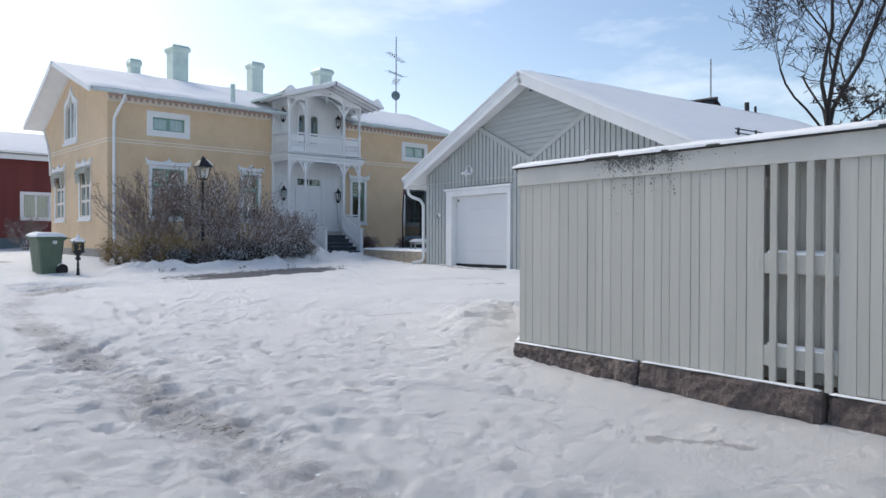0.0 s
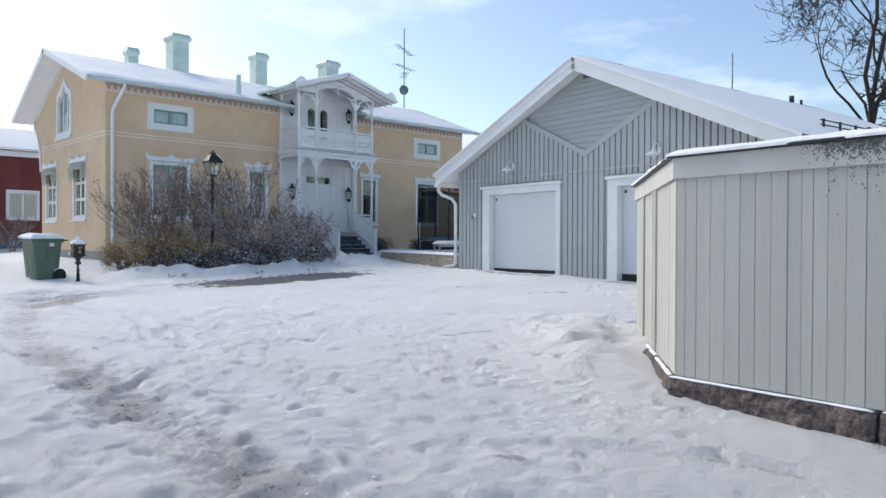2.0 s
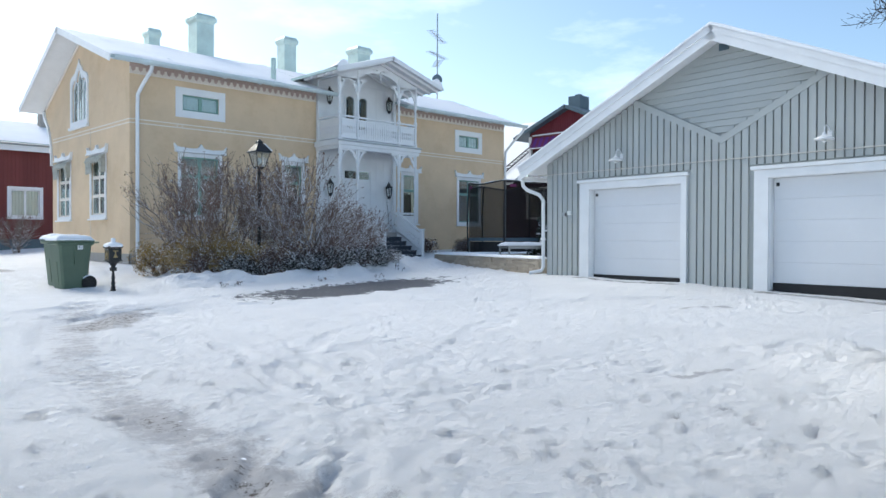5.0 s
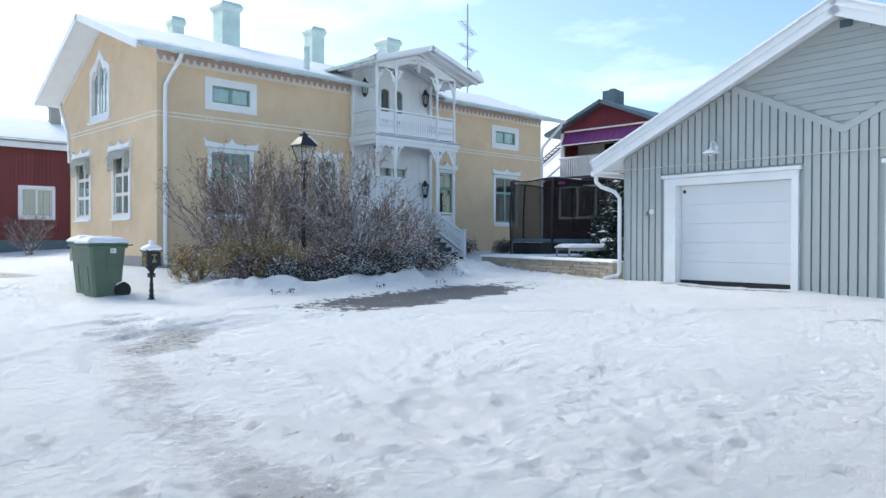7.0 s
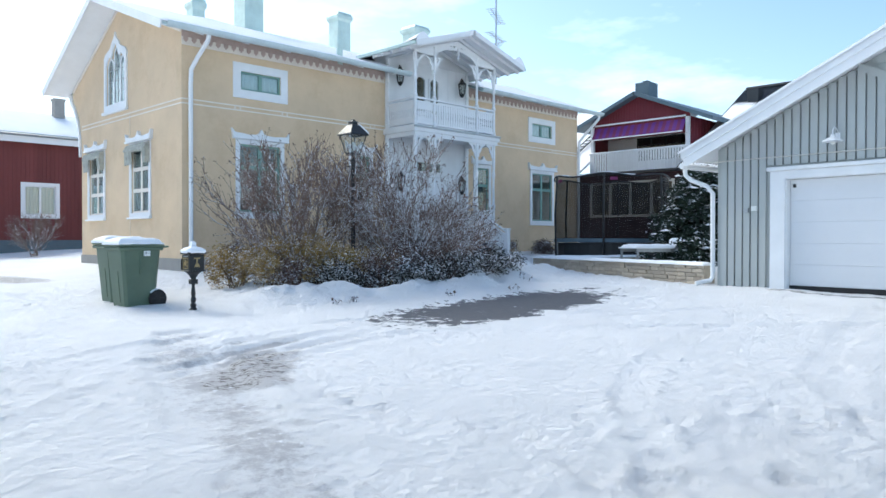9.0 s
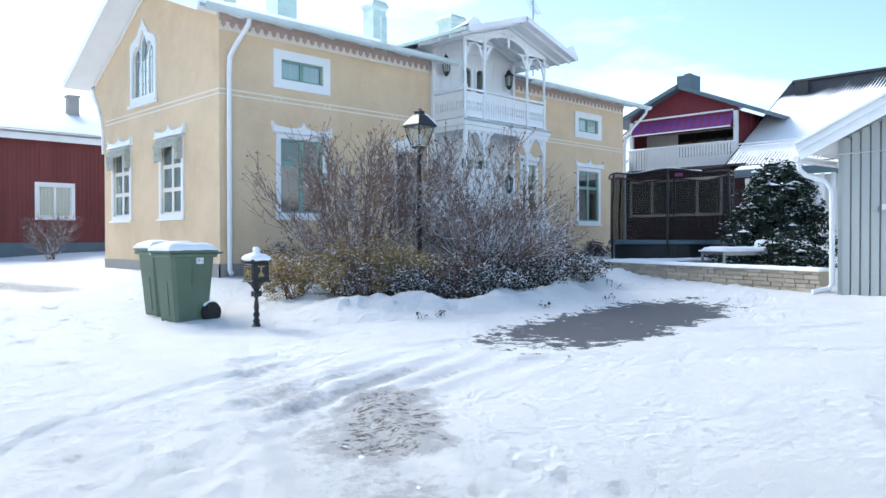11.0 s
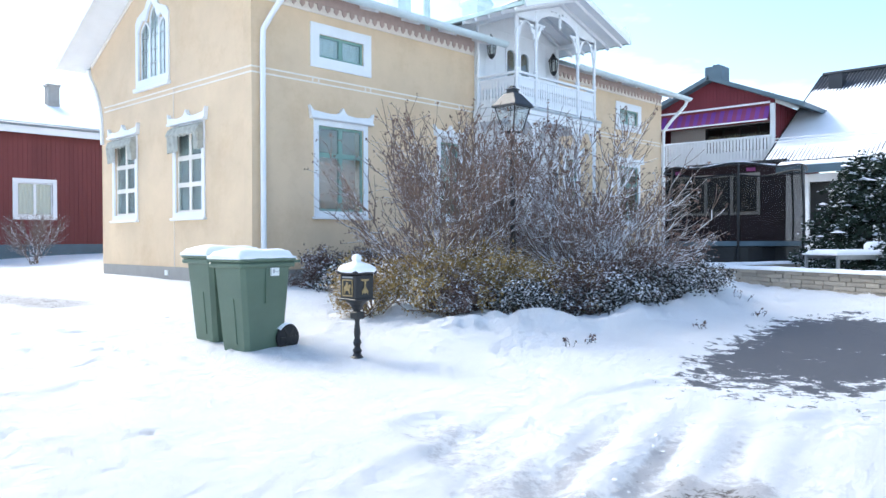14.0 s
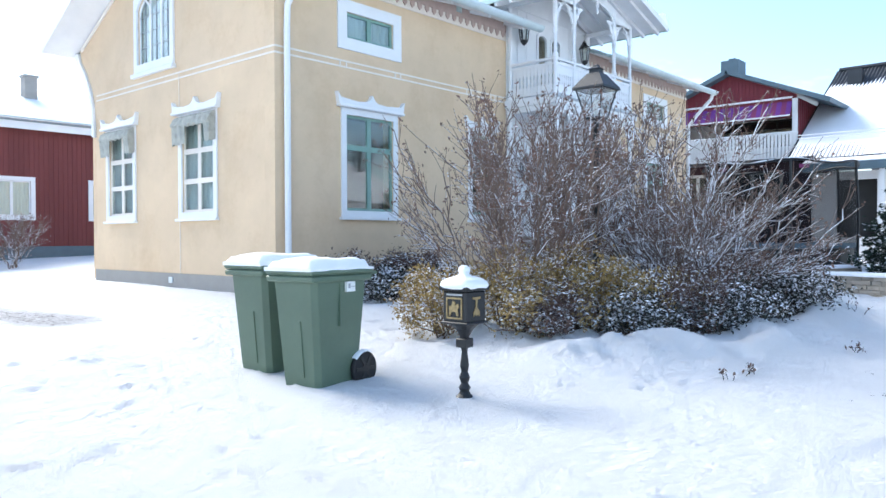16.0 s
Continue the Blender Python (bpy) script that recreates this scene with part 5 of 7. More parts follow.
# garage roof
OV, FO = 0.55, -0.48
for s in (-1, 1):
    xe = GC + s * (GC + OV)
    ze = G_EAVE - GS * OV + 0.34
    za = gz(GC) + 0.34
    c = [(xe, FO, ze), (xe, GD + 0.4, ze), (GC, GD + 0.4, za), (GC, FO, za)]
    r = part("roof", slab((c[::-1] if s < 0 else c), 0.16), M_WHITE, garage, "white-edged roof under thick snow")
    part("outer_bargeboard", slab([(xe, FO - 0.05, ze + 0.05), (GC, FO - 0.05, za + 0.05), (GC, FO - 0.026, za + 0.05), (xe, FO - 0.026, ze + 0.05)][::1 if s < 0 else -1], 0.17), M_WHITE, r)
    part("bargeboard", slab([(xe, FO - 0.025, ze - 0.02), (GC, FO - 0.025, za - 0.02), (GC, FO - 0.001, za - 0.02), (xe, FO - 0.001, ze - 0.02)][::1 if s < 0 else -1], 0.27), M_WHITE, r)
    bm = bmesh.new()
    nx, ny = 16, 30
    g = [[bm.verts.new((GC + s * (GC + OV + 0.03) * (1 - i / nx), FO - 0.08 + (GD + 0.4 - FO) * j / ny, ze + (za - ze) * i / nx + 0.015 + (0.07 + 0.03 * noise.noise((i * 0.35, j * 0.4, s * 2.0))) * (0.4 if i == 0 or j == 0 else 1))) for j in range(ny + 1)] for i in range(nx + 1)]
    for i in range(nx):
        for j in range(ny):
            f = bm.faces.new((g[i][j], g[i + 1][j], g[i + 1][j + 1], g[i][j + 1]))
            f.smooth = True
    low = [bm.verts.new((v.co.x, v.co.y, v.co.z - 0.05)) for v in [g[i][0] for i in range(nx + 1)]]
    for i in range(nx):
        bm.faces.new((g[i][0], g[i + 1][0], low[i + 1], low[i]))
    part("snow", bm, M_SNOW, r, "thick snow layer")
    if s > 0:
        for rail_u, y0, y1 in ((9.4, 2.4, 4.6), (9.15, 5.2, 8.4)):
            zr = gz(rail_u) + 0.42
            for j in range(2):
                part("snow_guard", tube([(rail_u, y0, zr + 0.07 + 0.10 * j), (rail_u, y1, zr + 0.07 + 0.10 * j)], 0.016, 5), M_BLACK, r)
            for j in range(int((y1 - y0) / 0.75) + 1):
                part("guard_bracket", boxes((rail_u - 0.02, rail_u + 0.02, y0 + 0.1 + j * 0.75, y0 + 0.15 + j * 0.75, zr - 0.08, zr + 0.20)), M_BLACK, r)
part("gutter", tube([(-OV - 0.02, FO + 0.04, 3.24), (-OV - 0.02, GD, 3.24)], 0.065, 10), M_WHITE, garage, "white eaves gutter")
part("downpipe", tube([(-OV - 0.02, FO + 0.15, 3.22), (-OV + 0.0, FO + 0.15, 3.05), (-OV + 0.1, FO + 0.2, 2.94), (-0.20, FO + 0.38, 2.82), (-0.08, FO + 0.42, 2.66), (-0.07, FO + 0.42, 0.95), (-0.1, FO + 0.38, 0.86), (-0.28, FO + 0.12, 0.80)], 0.048, 10), M_WHITE, garage, "white downpipe")
part("flue", tube([(3.4, 12.6, 4.0), (3.4, 12.6, 6.85)], 0.09, 8), M_BLACK, garage, "black flue pipe")
part("flue", tube([(3.75, 12.6, 4.0), (3.75, 12.6, 6.65)], 0.05, 8), M_BLACK, garage, "black flue pipe")


def barn_lamp(m):
    t = tagged(new("wall_lamp"), "white enamel gooseneck lamp on the garage wall", "wall lamp", "lamps on the garage")
    t.matrix_basis = m
    part("gooseneck", tube([(0, 0, 0.12), (0, -0.06, 0.24), (0, -0.15, 0.27), (0, -0.22, 0.22), (0, -0.23, 0.08)], 0.012, 6), M_WHITE, t)
    part("shade", lathe([(0.17, 0), (0.165, 0.02), (0.10, 0.06), (0.04, 0.085), (0.03, 0.13)], 14, None, 0, -0.23, 0), M_WHITE, t)
    part("bulb", lathe([(0.02, -0.05), (0.05, -0.02), (0.03, 0.0)], 10, None, 0, -0.23, -0.002), M_LABEL, t)
    part("wall_plate", boxes((-0.04, 0.04, -0.03, 0, 0.06, 0.18)), M_WHITE, t)
    return t


gm = garage.matrix_basis
lamp0 = barn_lamp(gm @ pose(2.42, -0.046, 3.46))
copy_thing(lamp0, gm @ pose(7.1, -0.046, 3.46))


# ---- the board fence on its granite footing ----
def lichen(f, z_top):
    """Dark lichen spots on the fascia and the board tops."""
    rng = random.Random(12)
    bm = bmesh.new()
    for k in range(1500):
        streak = k % 5 == 0
        x = rng.choice((1.45, 1.62, 1.72, 1.80, 1.98, 2.20)) + rng.gauss(0, 0.03 if streak else 0.10)
        z = z_top - 0.03 - abs(rng.gauss(0, 0.06 if not streak else 0.18))
        if k > 1450:
            x = rng.uniform(0.9, 3.1)
        if z < z_top - 0.62 or 0.222 < z_top - z < 0.240 or (z < z_top - 0.24 and 3.1 < x):
            continue
        r, y = rng.uniform(0.002, 0.008) * (1.7 if k % 11 == 0 else 1), (-0.0535 if z > z_top - 0.23 else -0.027)
        v = [bm.verts.new((x + r * rng.uniform(0.5, 1.4) * math.cos(a), y, z + r * rng.uniform(0.6, 1.9) * math.sin(a))) for a in np.linspace(0, 2 * math.pi, 6, endpoint=False)]
        bm.faces.new(v)
    part("lichen", bm, M_LICHEN, f, "patch of black lichen")["kind"] = "stuff"


def rough_block(x0, x1, y0, y1, z0, z1, seed):
    """A split stone with a rough front and top."""
    bm = bmesh.new()
    nx, ns = int((x1 - x0) / 0.05), 15
    path = [(y0, z0 + (z1 - z0) * k / 11) for k in range(12)] + [(y0 + (y1 - y0) * k / 3, z1) for k in range(1, 4)]
    g = []
    for i in range(nx + 1):
        x = x0 + (x1 - x0) * i / nx
        row = []
        for k, (y, z) in enumerate(path):
            p = Vector((x * 2.2 + seed * 7, y * 2 + seed, z * 3))
            d = 0.05 * noise.noise(p) + 0.035 * noise.noise(p * 2.7) + 0.022 * noise.noise(p * 6.5)
            end = 0.03 if i in (0, nx) else 0.0
            front = 1.0 if k < 12 else 0.25
            row.append(bm.verts.new((x, y - d * front + end - (0.0 if k != 11 else -0.02), z + (0.25 * d if k > 9 else 0) - (0.015 if k == 11 else 0))))
        g.append(row)
    for i in range(nx):
        for k in range(len(path) - 1):
            bm.faces.new((g[i][k], g[i + 1][k], g[i + 1][k + 1], g[i][k + 1]))
    for row in (g[0], g[-1]):
        bm.faces.new(row + [bm.verts.new((row[0].co.x, y1, z0))])
    return bm


def fence_run(name, p, q, z_top, openings, blocks, label):
    """A close-boarded run from p to q, boards on the side to the right of that way."""
    d = Vector((q[0] - p[0], q[1] - p[1]))
    ln = d.length
    f = thing(name, p[0], p[1], 0, label, "fence", "", math.degrees(math.atan2(d.y, d.x)))
    rng = random.Random(len(openings) * 7 + 3)
    zb = 0.30
    x = 0.0
    while x < ln - 0.02:
        w = rng.choice((0.095, 0.12, 0.145, 0.15))
        gap = next((o for o in openings if o[0] - 0.01 < x < o[1]), None)
        if gap:
            n = 4
            pitch = (gap[1] - gap[0]) / (n + 0.0)
            for k in range(n):
                c = gap[0] + pitch * (k + 0.62)
                part("slat", boxes((c - 0.032, c + 0.032, -0.045, -0.018, zb - 0.02, z_top - 0.17), bevel=0.004), M_CREAM, f)
            for k in range(7):
                c = gap[0] - 0.34 + 0.19 * k
                part("rear_board", boxes((c, c + 0.182, 0.15, 0.172, zb - 0.05, z_top - 0.005), bevel=0.003), M_CREAM, f)
            for z in (0.52, 1.32):
                part("cross_rail", boxes((gap[0], gap[1], -0.016, 0.03, z - 0.09, z + 0.09)), M_CREAM, f)
                bm = snow_blanket(bmesh.new(), gap[0], gap[1], -0.017, 0.03, z + 0.09, 0.03, 0.03, x)
                part("snow", bm, M_SNOW, f)
            x = gap[1] + 0.004
            continue
        nxt = min([o[0] for o in openings if o[0] > x] + [ln])
        w = min(w, nxt - x)
        if nxt - x - w < 0.05:
            w = nxt - x
        off = rng.uniform(-0.003, 0.003)
        part("board", boxes((x + 0.0015, x + w - 0.0015, -0.022 + off, 0.0 + off, zb + rng.uniform(-0.01, 0.0), z_top - 0.17), bevel=0.0035), M_CREAM, f)
        x += w
    part("top_fascia", boxes((-0.03, ln + 0.02, -0.052, -0.028, z_top - 0.23, z_top - 0.03), bevel=0.004), M_FASCIA, f)
    if ln > 6:
        lichen(f, z_top)
    part("cap", boxes((-0.07, ln + 0.05, -0.10, 0.19, z_top - 0.028, z_top), bevel=0.006), M_BLACK, f, "dark sheet capping")
    part("snow", snow_blanket(bmesh.new(), -0.07, ln + 0.05, -0.105, 0.195, z_top, 0.055, 0.07, ln), M_SNOW, f, "strip of snow on the capping")
    for z in (0.52, 1.32, 2.02):
        x0 = 0.0
        for o in sorted(openings) + [(ln, ln)]:
            if o[0] - x0 > 0.1:
                part("rear_rail", boxes((x0, o[0], 0.012, 0.055, z - 0.05, z + 0.05)), M_CREAM, f)
            x0 = o[1]
    for k in range(int(ln / 1.9) + 1):
        u = min(ln - 0.08, 0.08 + k * 1.9)
        if any(o[0] - 0.06 < u < o[1] + 0.06 for o in openings):
            continue
        part("post", boxes((u - 0.045, u + 0.045, 0.057, 0.147, 0.2, z_top - 0.03)), M_CREAM, f)
    x0 = -0.06
    for i, b in enumerate(blocks):
        part("stone", rough_block(x0, b - 0.012, -0.09, 0.16, -0.30, 0.285 + 0.012 * (i % 2), i + ln), M_ROUGHSTONE, f, "rough dark granite block")
        part("snow", snow_blanket(bmesh.new(), x0 + 0.02, b - 0.03, -0.075, -0.024, 0.285 + 0.012 * (i % 2), 0.012, 0.045, i + ln, 0.012), M_SNOW, f)
        x0 = b + 0.012
    return f


FC = (6.86, 6.02)
fence_run("fence", FC, (6.86 - 0.12 * 9, 6.02 - 0.993 * 9), 2.40, [(3.16, 3.80)], [1.83, 3.72, 4.9, 6.5, 8.1, 9.06], "pale grey close-boarded fence on rough granite blocks, snow-capped")
fence_run("fence", (9.92, 8.33), FC, 2.40, [(0.78, 1.08), (2.02, 2.40)], [1.3, 2.6, 3.80], "pale grey board fence sunlit along the drive, on granite blocks")


# ---- wheelie bins ----
def wheelie_bin(m, label):
    t = tagged(new("wheelie_bin"), label, "bin", "bins by the drive")
    t.matrix_basis = m
    bm = bmesh.new()
    rings = []
    for z, x0, x1, h in ((0.03, 0.085, 0.57, 0.235), (0.10, 0.075, 0.59, 0.243), (0.92, 0.0, 0.66, 0.28), (0.96, -0.01, 0.67, 0.285)):
        c = 0.045
        rings.append([bm.verts.new(p) for p in ((x0 + c, -h, z), (x1 - c, -h, z), (x1, -h + c, z), (x1, h - c, z), (x1 - c, h, z), (x0 + c, h, z), (x0, h - c, z), (x0, -h + c, z))])
    for a, b in zip(rings, rings[1:]):
        for i in range(8):
            bm.faces.new((a[i], a[(i + 1) % 8], b[(i + 1) % 8], b[i]))
    bm.faces.new(rings[0][::-1])
    bm.faces.new(rings[-1])
    part("body", bm, M_BIN, t)
    part("rim", boxes((-0.045, 0.69, -0.31, 0.31, 0.93, 0.985), bevel=0.014), M_BIN, t)
    part("lid", boxes((-0.055, 0.71, -0.315, 0.315, 0.989, 1.04), bevel=0.018), M_BIN, t)
    part("snow", snow_blanket(bmesh.new(), -0.06, 0.70, -0.31, 0.31, 1.04, 0.085, 0.055, m.translation.y), M_SNOW, t, "cushion of snow on the lid")
    part("handle", tube([(0.69, -0.24, 0.98), (0.80, -0.24, 0.99), (0.80, 0.24, 0.99), (0.69, 0.24, 0.98)], 0.016, 8), M_BIN, t)
    for s in (-1, 1):
        w = part("wheel", lathe([(0.07, -0.03), (0.14, -0.028), (0.152, -0.015), (0.152, 0.015), (0.14, 0.028), (0.07, 0.03)], 24), M_RUBBER, t, "black rubber wheel", pose(0.60, s * 0.275, 0.152, 90, 0, 0))
        part("hub", lathe([(0.015, -0.034), (0.05, -0.036), (0.05, 0.036), (0.015, 0.034)], 14), M_BLACK, w)
        for k in range(6):
            sp = boxes((0.02, 0.125, -0.014, 0.014, -0.037, 0.037))
            bmesh.ops.rotate(sp, verts=sp.verts, matrix=Matrix.Rotation(k * math.pi / 3, 3, "Z"))
            part("spoke", sp, M_BLACK, w)
        bm = bmesh.new()
        arc = [(0.165 * math.sin(a), 0.165 * math.cos(a)) for a in np.linspace(-0.9, 0.55, 9)]
        vs = [[bm.verts.new((0.60 + q, s * 0.275 + y, 0.152 + w2 - (0.012 if abs(y) > 0.03 else 0))) for y in (-0.045, -0.02, 0.02, 0.045)] for q, w2 in arc]
        for a, b in zip(vs, vs[1:]):
            for i in range(3):
                bm.faces.new((a[i], b[i], b[i + 1], a[i + 1]))
        part("wheel_snow", bm, M_SNOW, t)
    bm = boxes((-0.008, 0.01, -0.015, 0.015, 0.12, 0.60))
    bmesh.ops.transform(bm, matrix=Matrix(((1, 0, -0.0915, 0.0842), (0, 1, 0, -0.06), (0, 0, 1, 0), (0, 0, 0, 1))), verts=bm.verts)
    part("front_rib", bm, M_BIN, t)
    part("side_rib", boxes((0.30, 0.32, -0.287, -0.26, 0.55, 0.92)), M_BIN, t)
    part("sticker", boxes((0.36, 0.46, -0.314, -0.282, 0.84, 0.925)), M_LABEL, t, "white paper sticker")
    part("sticker_print", boxes((0.375, 0.40, -0.3155, -0.3142, 0.87, 0.91), (0.41, 0.45, -0.3155, -0.3142, 0.88, 0.886)), M_STEEL, t)
    return t


B0 = wheelie_bin(pose(6.16, 24.59, 0.44, 0, 0, 4) @ Matrix.Diagonal((1.11, 1.06, 1.13, 1)), "green plastic wheelie bin with snow on its lid")
copy_thing(B0, pose(6.30, 25.55, 0.47, 0, 0, 1))

# ---- the cast-iron letterbox ----
mz = soil(6.92, 23.10) - 0.03
post_box = thing("letterbox", 6.92, 23.10, mz - 0.01, "black cast-iron pedestal letterbox with gilt reliefs, snow-topped", "letterbox")
post_box.matrix_basis = post_box.matrix_basis @ Matrix.Diagonal((0.90, 0.90, 1.03, 1))
part("pedestal", lathe([(0.09, 0), (0.095, 0.03), (0.06, 0.055), (0.045, 0.08), (0.06, 0.11), (0.035, 0.15), (0.055, 0.20), (0.032, 0.25), (0.045, 0.30), (0.028, 0.42), (0.045, 0.50), (0.055, 0.52), (0.045, 0.54), (0.05, 0.56), (0.09, 0.62), (0.145, 0.66), (0.15, 0.68)], 14), M_BLACK, post_box)
part("collar", boxes((-0.065, 0.065, -0.065, 0.065, 0.46, 0.54), bevel=0.008), M_BLACK, post_box)
part("box", boxes((-0.15, 0.15, -0.15, 0.15, 0.685, 0.95), bevel=0.01), M_BLACK, post_box)
part("base_tray", boxes((-0.172, 0.172, -0.172, 0.172, 0.67, 0.69), bevel=0.006), M_BLACK, post_box)
bm = bmesh.new()
rings = [[bm.verts.new((sx * k, sy * k, z)) for sx, sy in ((-1, -1), (1, -1), (1, 1), (-1, 1))] for k, z in ((0.172, 0.955), (0.18, 0.985), (0.12, 1.03), (0.04, 1.08))]
for p, q in zip(rings, rings[1:]):
    for i in range(4):
        bm.faces.new((p[i], p[(i + 1) % 4], q[(i + 1) % 4], q[i]))
bm.faces.new(rings[0][::-1])
bm.faces.new(rings[-1])
part("roof", bm, M_BLACK, post_box)
bm = bmesh.new()
rings = [[bm.verts.new((k * math.copysign(abs(math.cos(a)) ** 0.45, math.cos(a)) * (1 + 0.05 * noise.noise((a, z * 9, 1))), k * math.copysign(abs(math.sin(a)) ** 0.45, math.sin(a)), z + 0.008 * noise.noise((a * 2, z, 7)))) for a in np.linspace(0, 2 * math.pi, 24, endpoint=False)] for k, z in ((0.186, 0.975), (0.20, 0.998), (0.19, 1.03), (0.14, 1.06), (0.07, 1.08), (0.042, 1.095), (0.05, 1.13), (0.045, 1.155), (0.02, 1.17))]
for p, q in zip(rings, rings[1:]):
    for i in range(24):
        f = bm.faces.new((p[i], p[(i + 1) % 24], q[(i + 1) % 24], q[i]))
        f.smooth = True
bm.faces.new(rings[-1])
part("snow", bm, M_SNOW, post_box, "cap of snow")
part("slot", boxes((-0.156, -0.151, -0.10, 0.10, 0.915, 0.93)), M_STEEL, post_box)
m90 = Matrix.Rotation(radians(-90), 4, "Z")
part("front_plaque", plate(rect(-0.10, 0.10, 0.715, 0.90), [rect(-0.085, 0.085, 0.73, 0.885)], -0.160, -0.151), M_GOLD, post_box, "gilt relief panel", m90)
part("relief", plate([(-0.07, 0.74), (-0.05, 0.74), (-0.03, 0.78), (0.02, 0.775), (0.035, 0.74), (0.055, 0.745), (0.045, 0.80), (0.065, 0.825), (0.05, 0.85), (0.02, 0.83), (0.01, 0.865), (-0.02, 0.87), (-0.03, 0.835), (-0.065, 0.82), (-0.06, 0.78)], (), -0.160, -0.151), M_GOLD, post_box, "gilt relief", m90)
part("side_relief", plate([(-0.015, 0.90), (-0.06, 0.905), (-0.06, 0.885), (-0.015, 0.88), (-0.01, 0.82), (-0.05, 0.77), (-0.045, 0.735), (-0.02, 0.76), (0, 0.74), (0.02, 0.76), (0.045, 0.735), (0.05, 0.77), (0.01, 0.82), (0.015, 0.88), (0.06, 0.885), (0.06, 0.905), (0.015, 0.90)], (), -0.158, -0.151), M_GOLD, post_box, "gilt horn relief")

# ---- the street lamp in the shrubs ----
lz = soil(11.25, 24.25)
lamp = thing("lamp_post", 11.25, 24.25, lz - 0.02, "black cast-iron garden lamp post with a glazed lantern, snow-topped", "lamp post")
H = 4.38 - lz
part("base", lathe([(0.16, 0), (0.16, 0.12), (0.11, 0.18), (0.09, 0.5), (0.10, 0.55), (0.065, 0.62)], 12), M_BLACK, lamp)
part("pole", lathe([(0.05, 0.6), (0.042, H - 0.95), (0.07, H - 0.92), (0.045, H - 0.88), (0.03, H - 0.78)], 12), M_BLACK, lamp)
part("cross_arm", tube([(-0.22, 0, H - 1.05), (0.22, 0, H - 1.05)], 0.014, 6), M_BLACK, lamp)


def square_rings(levels):
    bm = bmesh.new()
    rings = [[bm.verts.new((sx * k, sy * k, z)) for sx, sy in ((-1, -1), (1, -1), (1, 1), (-1, 1))] for k, z in levels]
    for p, q in zip(rings, rings[1:]):
        for i in range(4):
            bm.faces.new((p[i], p[(i + 1) % 4], q[(i + 1) % 4], q[i]))
    bm.faces.new(rings[0][::-1])
    bm.faces.new(rings[-1])
    return bm


lan = part("lantern", square_rings([(0.06, H - 0.80), (0.12, H - 0.77), (0.12, H - 0.75)]), M_BLACK, lamp)
part("glass", square_rings([(0.108, H - 0.748), (0.20, H - 0.365)]), M_LAMPGLASS, lan)
for sx in (-1, 1):
    for sy in (-1, 1):
        part("corner_bar", tube([(sx * 0.112, sy * 0.112, H - 0.76), (sx * 0.206, sy * 0.206, H - 0.36)], 0.011, 5), M_BLACK, lan)
part("hood", square_rings([(0.25, H - 0.36), (0.245, H - 0.33), (0.10, H - 0.13), (0.075, H - 0.12), (0.07, H - 0.07), (0.09, H - 0.06), (0.04, H - 0.03), (0.03, H)]), M_BLACK, lan)
part("bulb", lathe([(0.03, 0), (0.05, 0.08), (0.05, 0.16), (0.02, 0.2)], 10, None, 0, 0, H - 0.70), M_LABEL, lan)
bm = bmesh.new()
for a, b in (((0.245, H - 0.322), (0.10, H - 0.122)),):
    v = [bm.verts.new(p) for p in ((a[0], -a[0], a[1]), (a[0], a[0], a[1]), (b[0], b[0], b[1]), (b[0], -b[0], b[1]), (a[0] + 0.02, -a[0], a[1] + 0.025), (a[0] + 0.02, a[0], a[1] + 0.025), (b[0] + 0.02, b[0], b[1] + 0.02), (b[0] + 0.02, -b[0], b[1] + 0.02))]
    for f in ((4, 5, 6, 7), (0, 4, 7, 3), (1, 2, 6, 5), (0, 1, 5, 4), (3, 7, 6, 2)):
        bm.faces.new([v[i] for i in f])
part("snow", bm, M_SNOW, lan, "snow on the hood")


# ---- shrubs and trees ----
def prisms(segs, sides):
    """Tapered prisms for (p, q, r0, r1); arrays of points and faces."""
    P = np.array([s[0] for s in segs], float)
    Q = np.array([s[1] for s in segs], float)
    R0_, R1_ = np.array([s[2] for s in segs]), np.array([s[3] for s in segs])
    D = Q - P
    D /= np.linalg.norm(D, axis=1, keepdims=True) + 1e-9
    ref = np.where(np.abs(D[:, 2:3]) > 0.9, np.array([[1.0, 0, 0]]), np.array([[0, 0, 1.0]]))
    U = np.cross(D, ref)
    U /= np.linalg.norm(U, axis=1, keepdims=True) + 1e-9
    V = np.cross(D, U)
    verts = np.zeros((len(segs), 2 * sides, 3))
    for k in range(sides):
        a = 2 * math.pi * k / sides
        w = math.cos(a) * U + math.sin(a) * V
        verts[:, k] = P + w * R0_[:, None]
        verts[:, sides + k] = Q + w * R1_[:, None]
    base = (np.arange(len(segs)) * 2 * sides)[:, None, None]
    f = np.array([[k, sides + k, sides + (k + 1) % sides, (k + 1) % sides] for k in range(sides)])
    return verts.reshape(-1, 3), (f[None] + base).reshape(-1, 4)


def quick_mesh(name, verts, quads, mat):
    me = bpy.data.meshes.new(name)
    me.vertices.add(len(verts))
    me.vertices.foreach_set("co", np.asarray(verts, np.float32).ravel())
    quads = np.asarray(quads, np.int32)
    me.loops.add(quads.size)
    me.loops.foreach_set("vertex_index", quads.ravel())
    me.polygons.add(len(quads))
    me.polygons.foreach_set("loop_start", np.arange(0, quads.size, 4, dtype=np.int32))
    me.materials.append(mat)
    me.update(calc_edges=True)
    return me


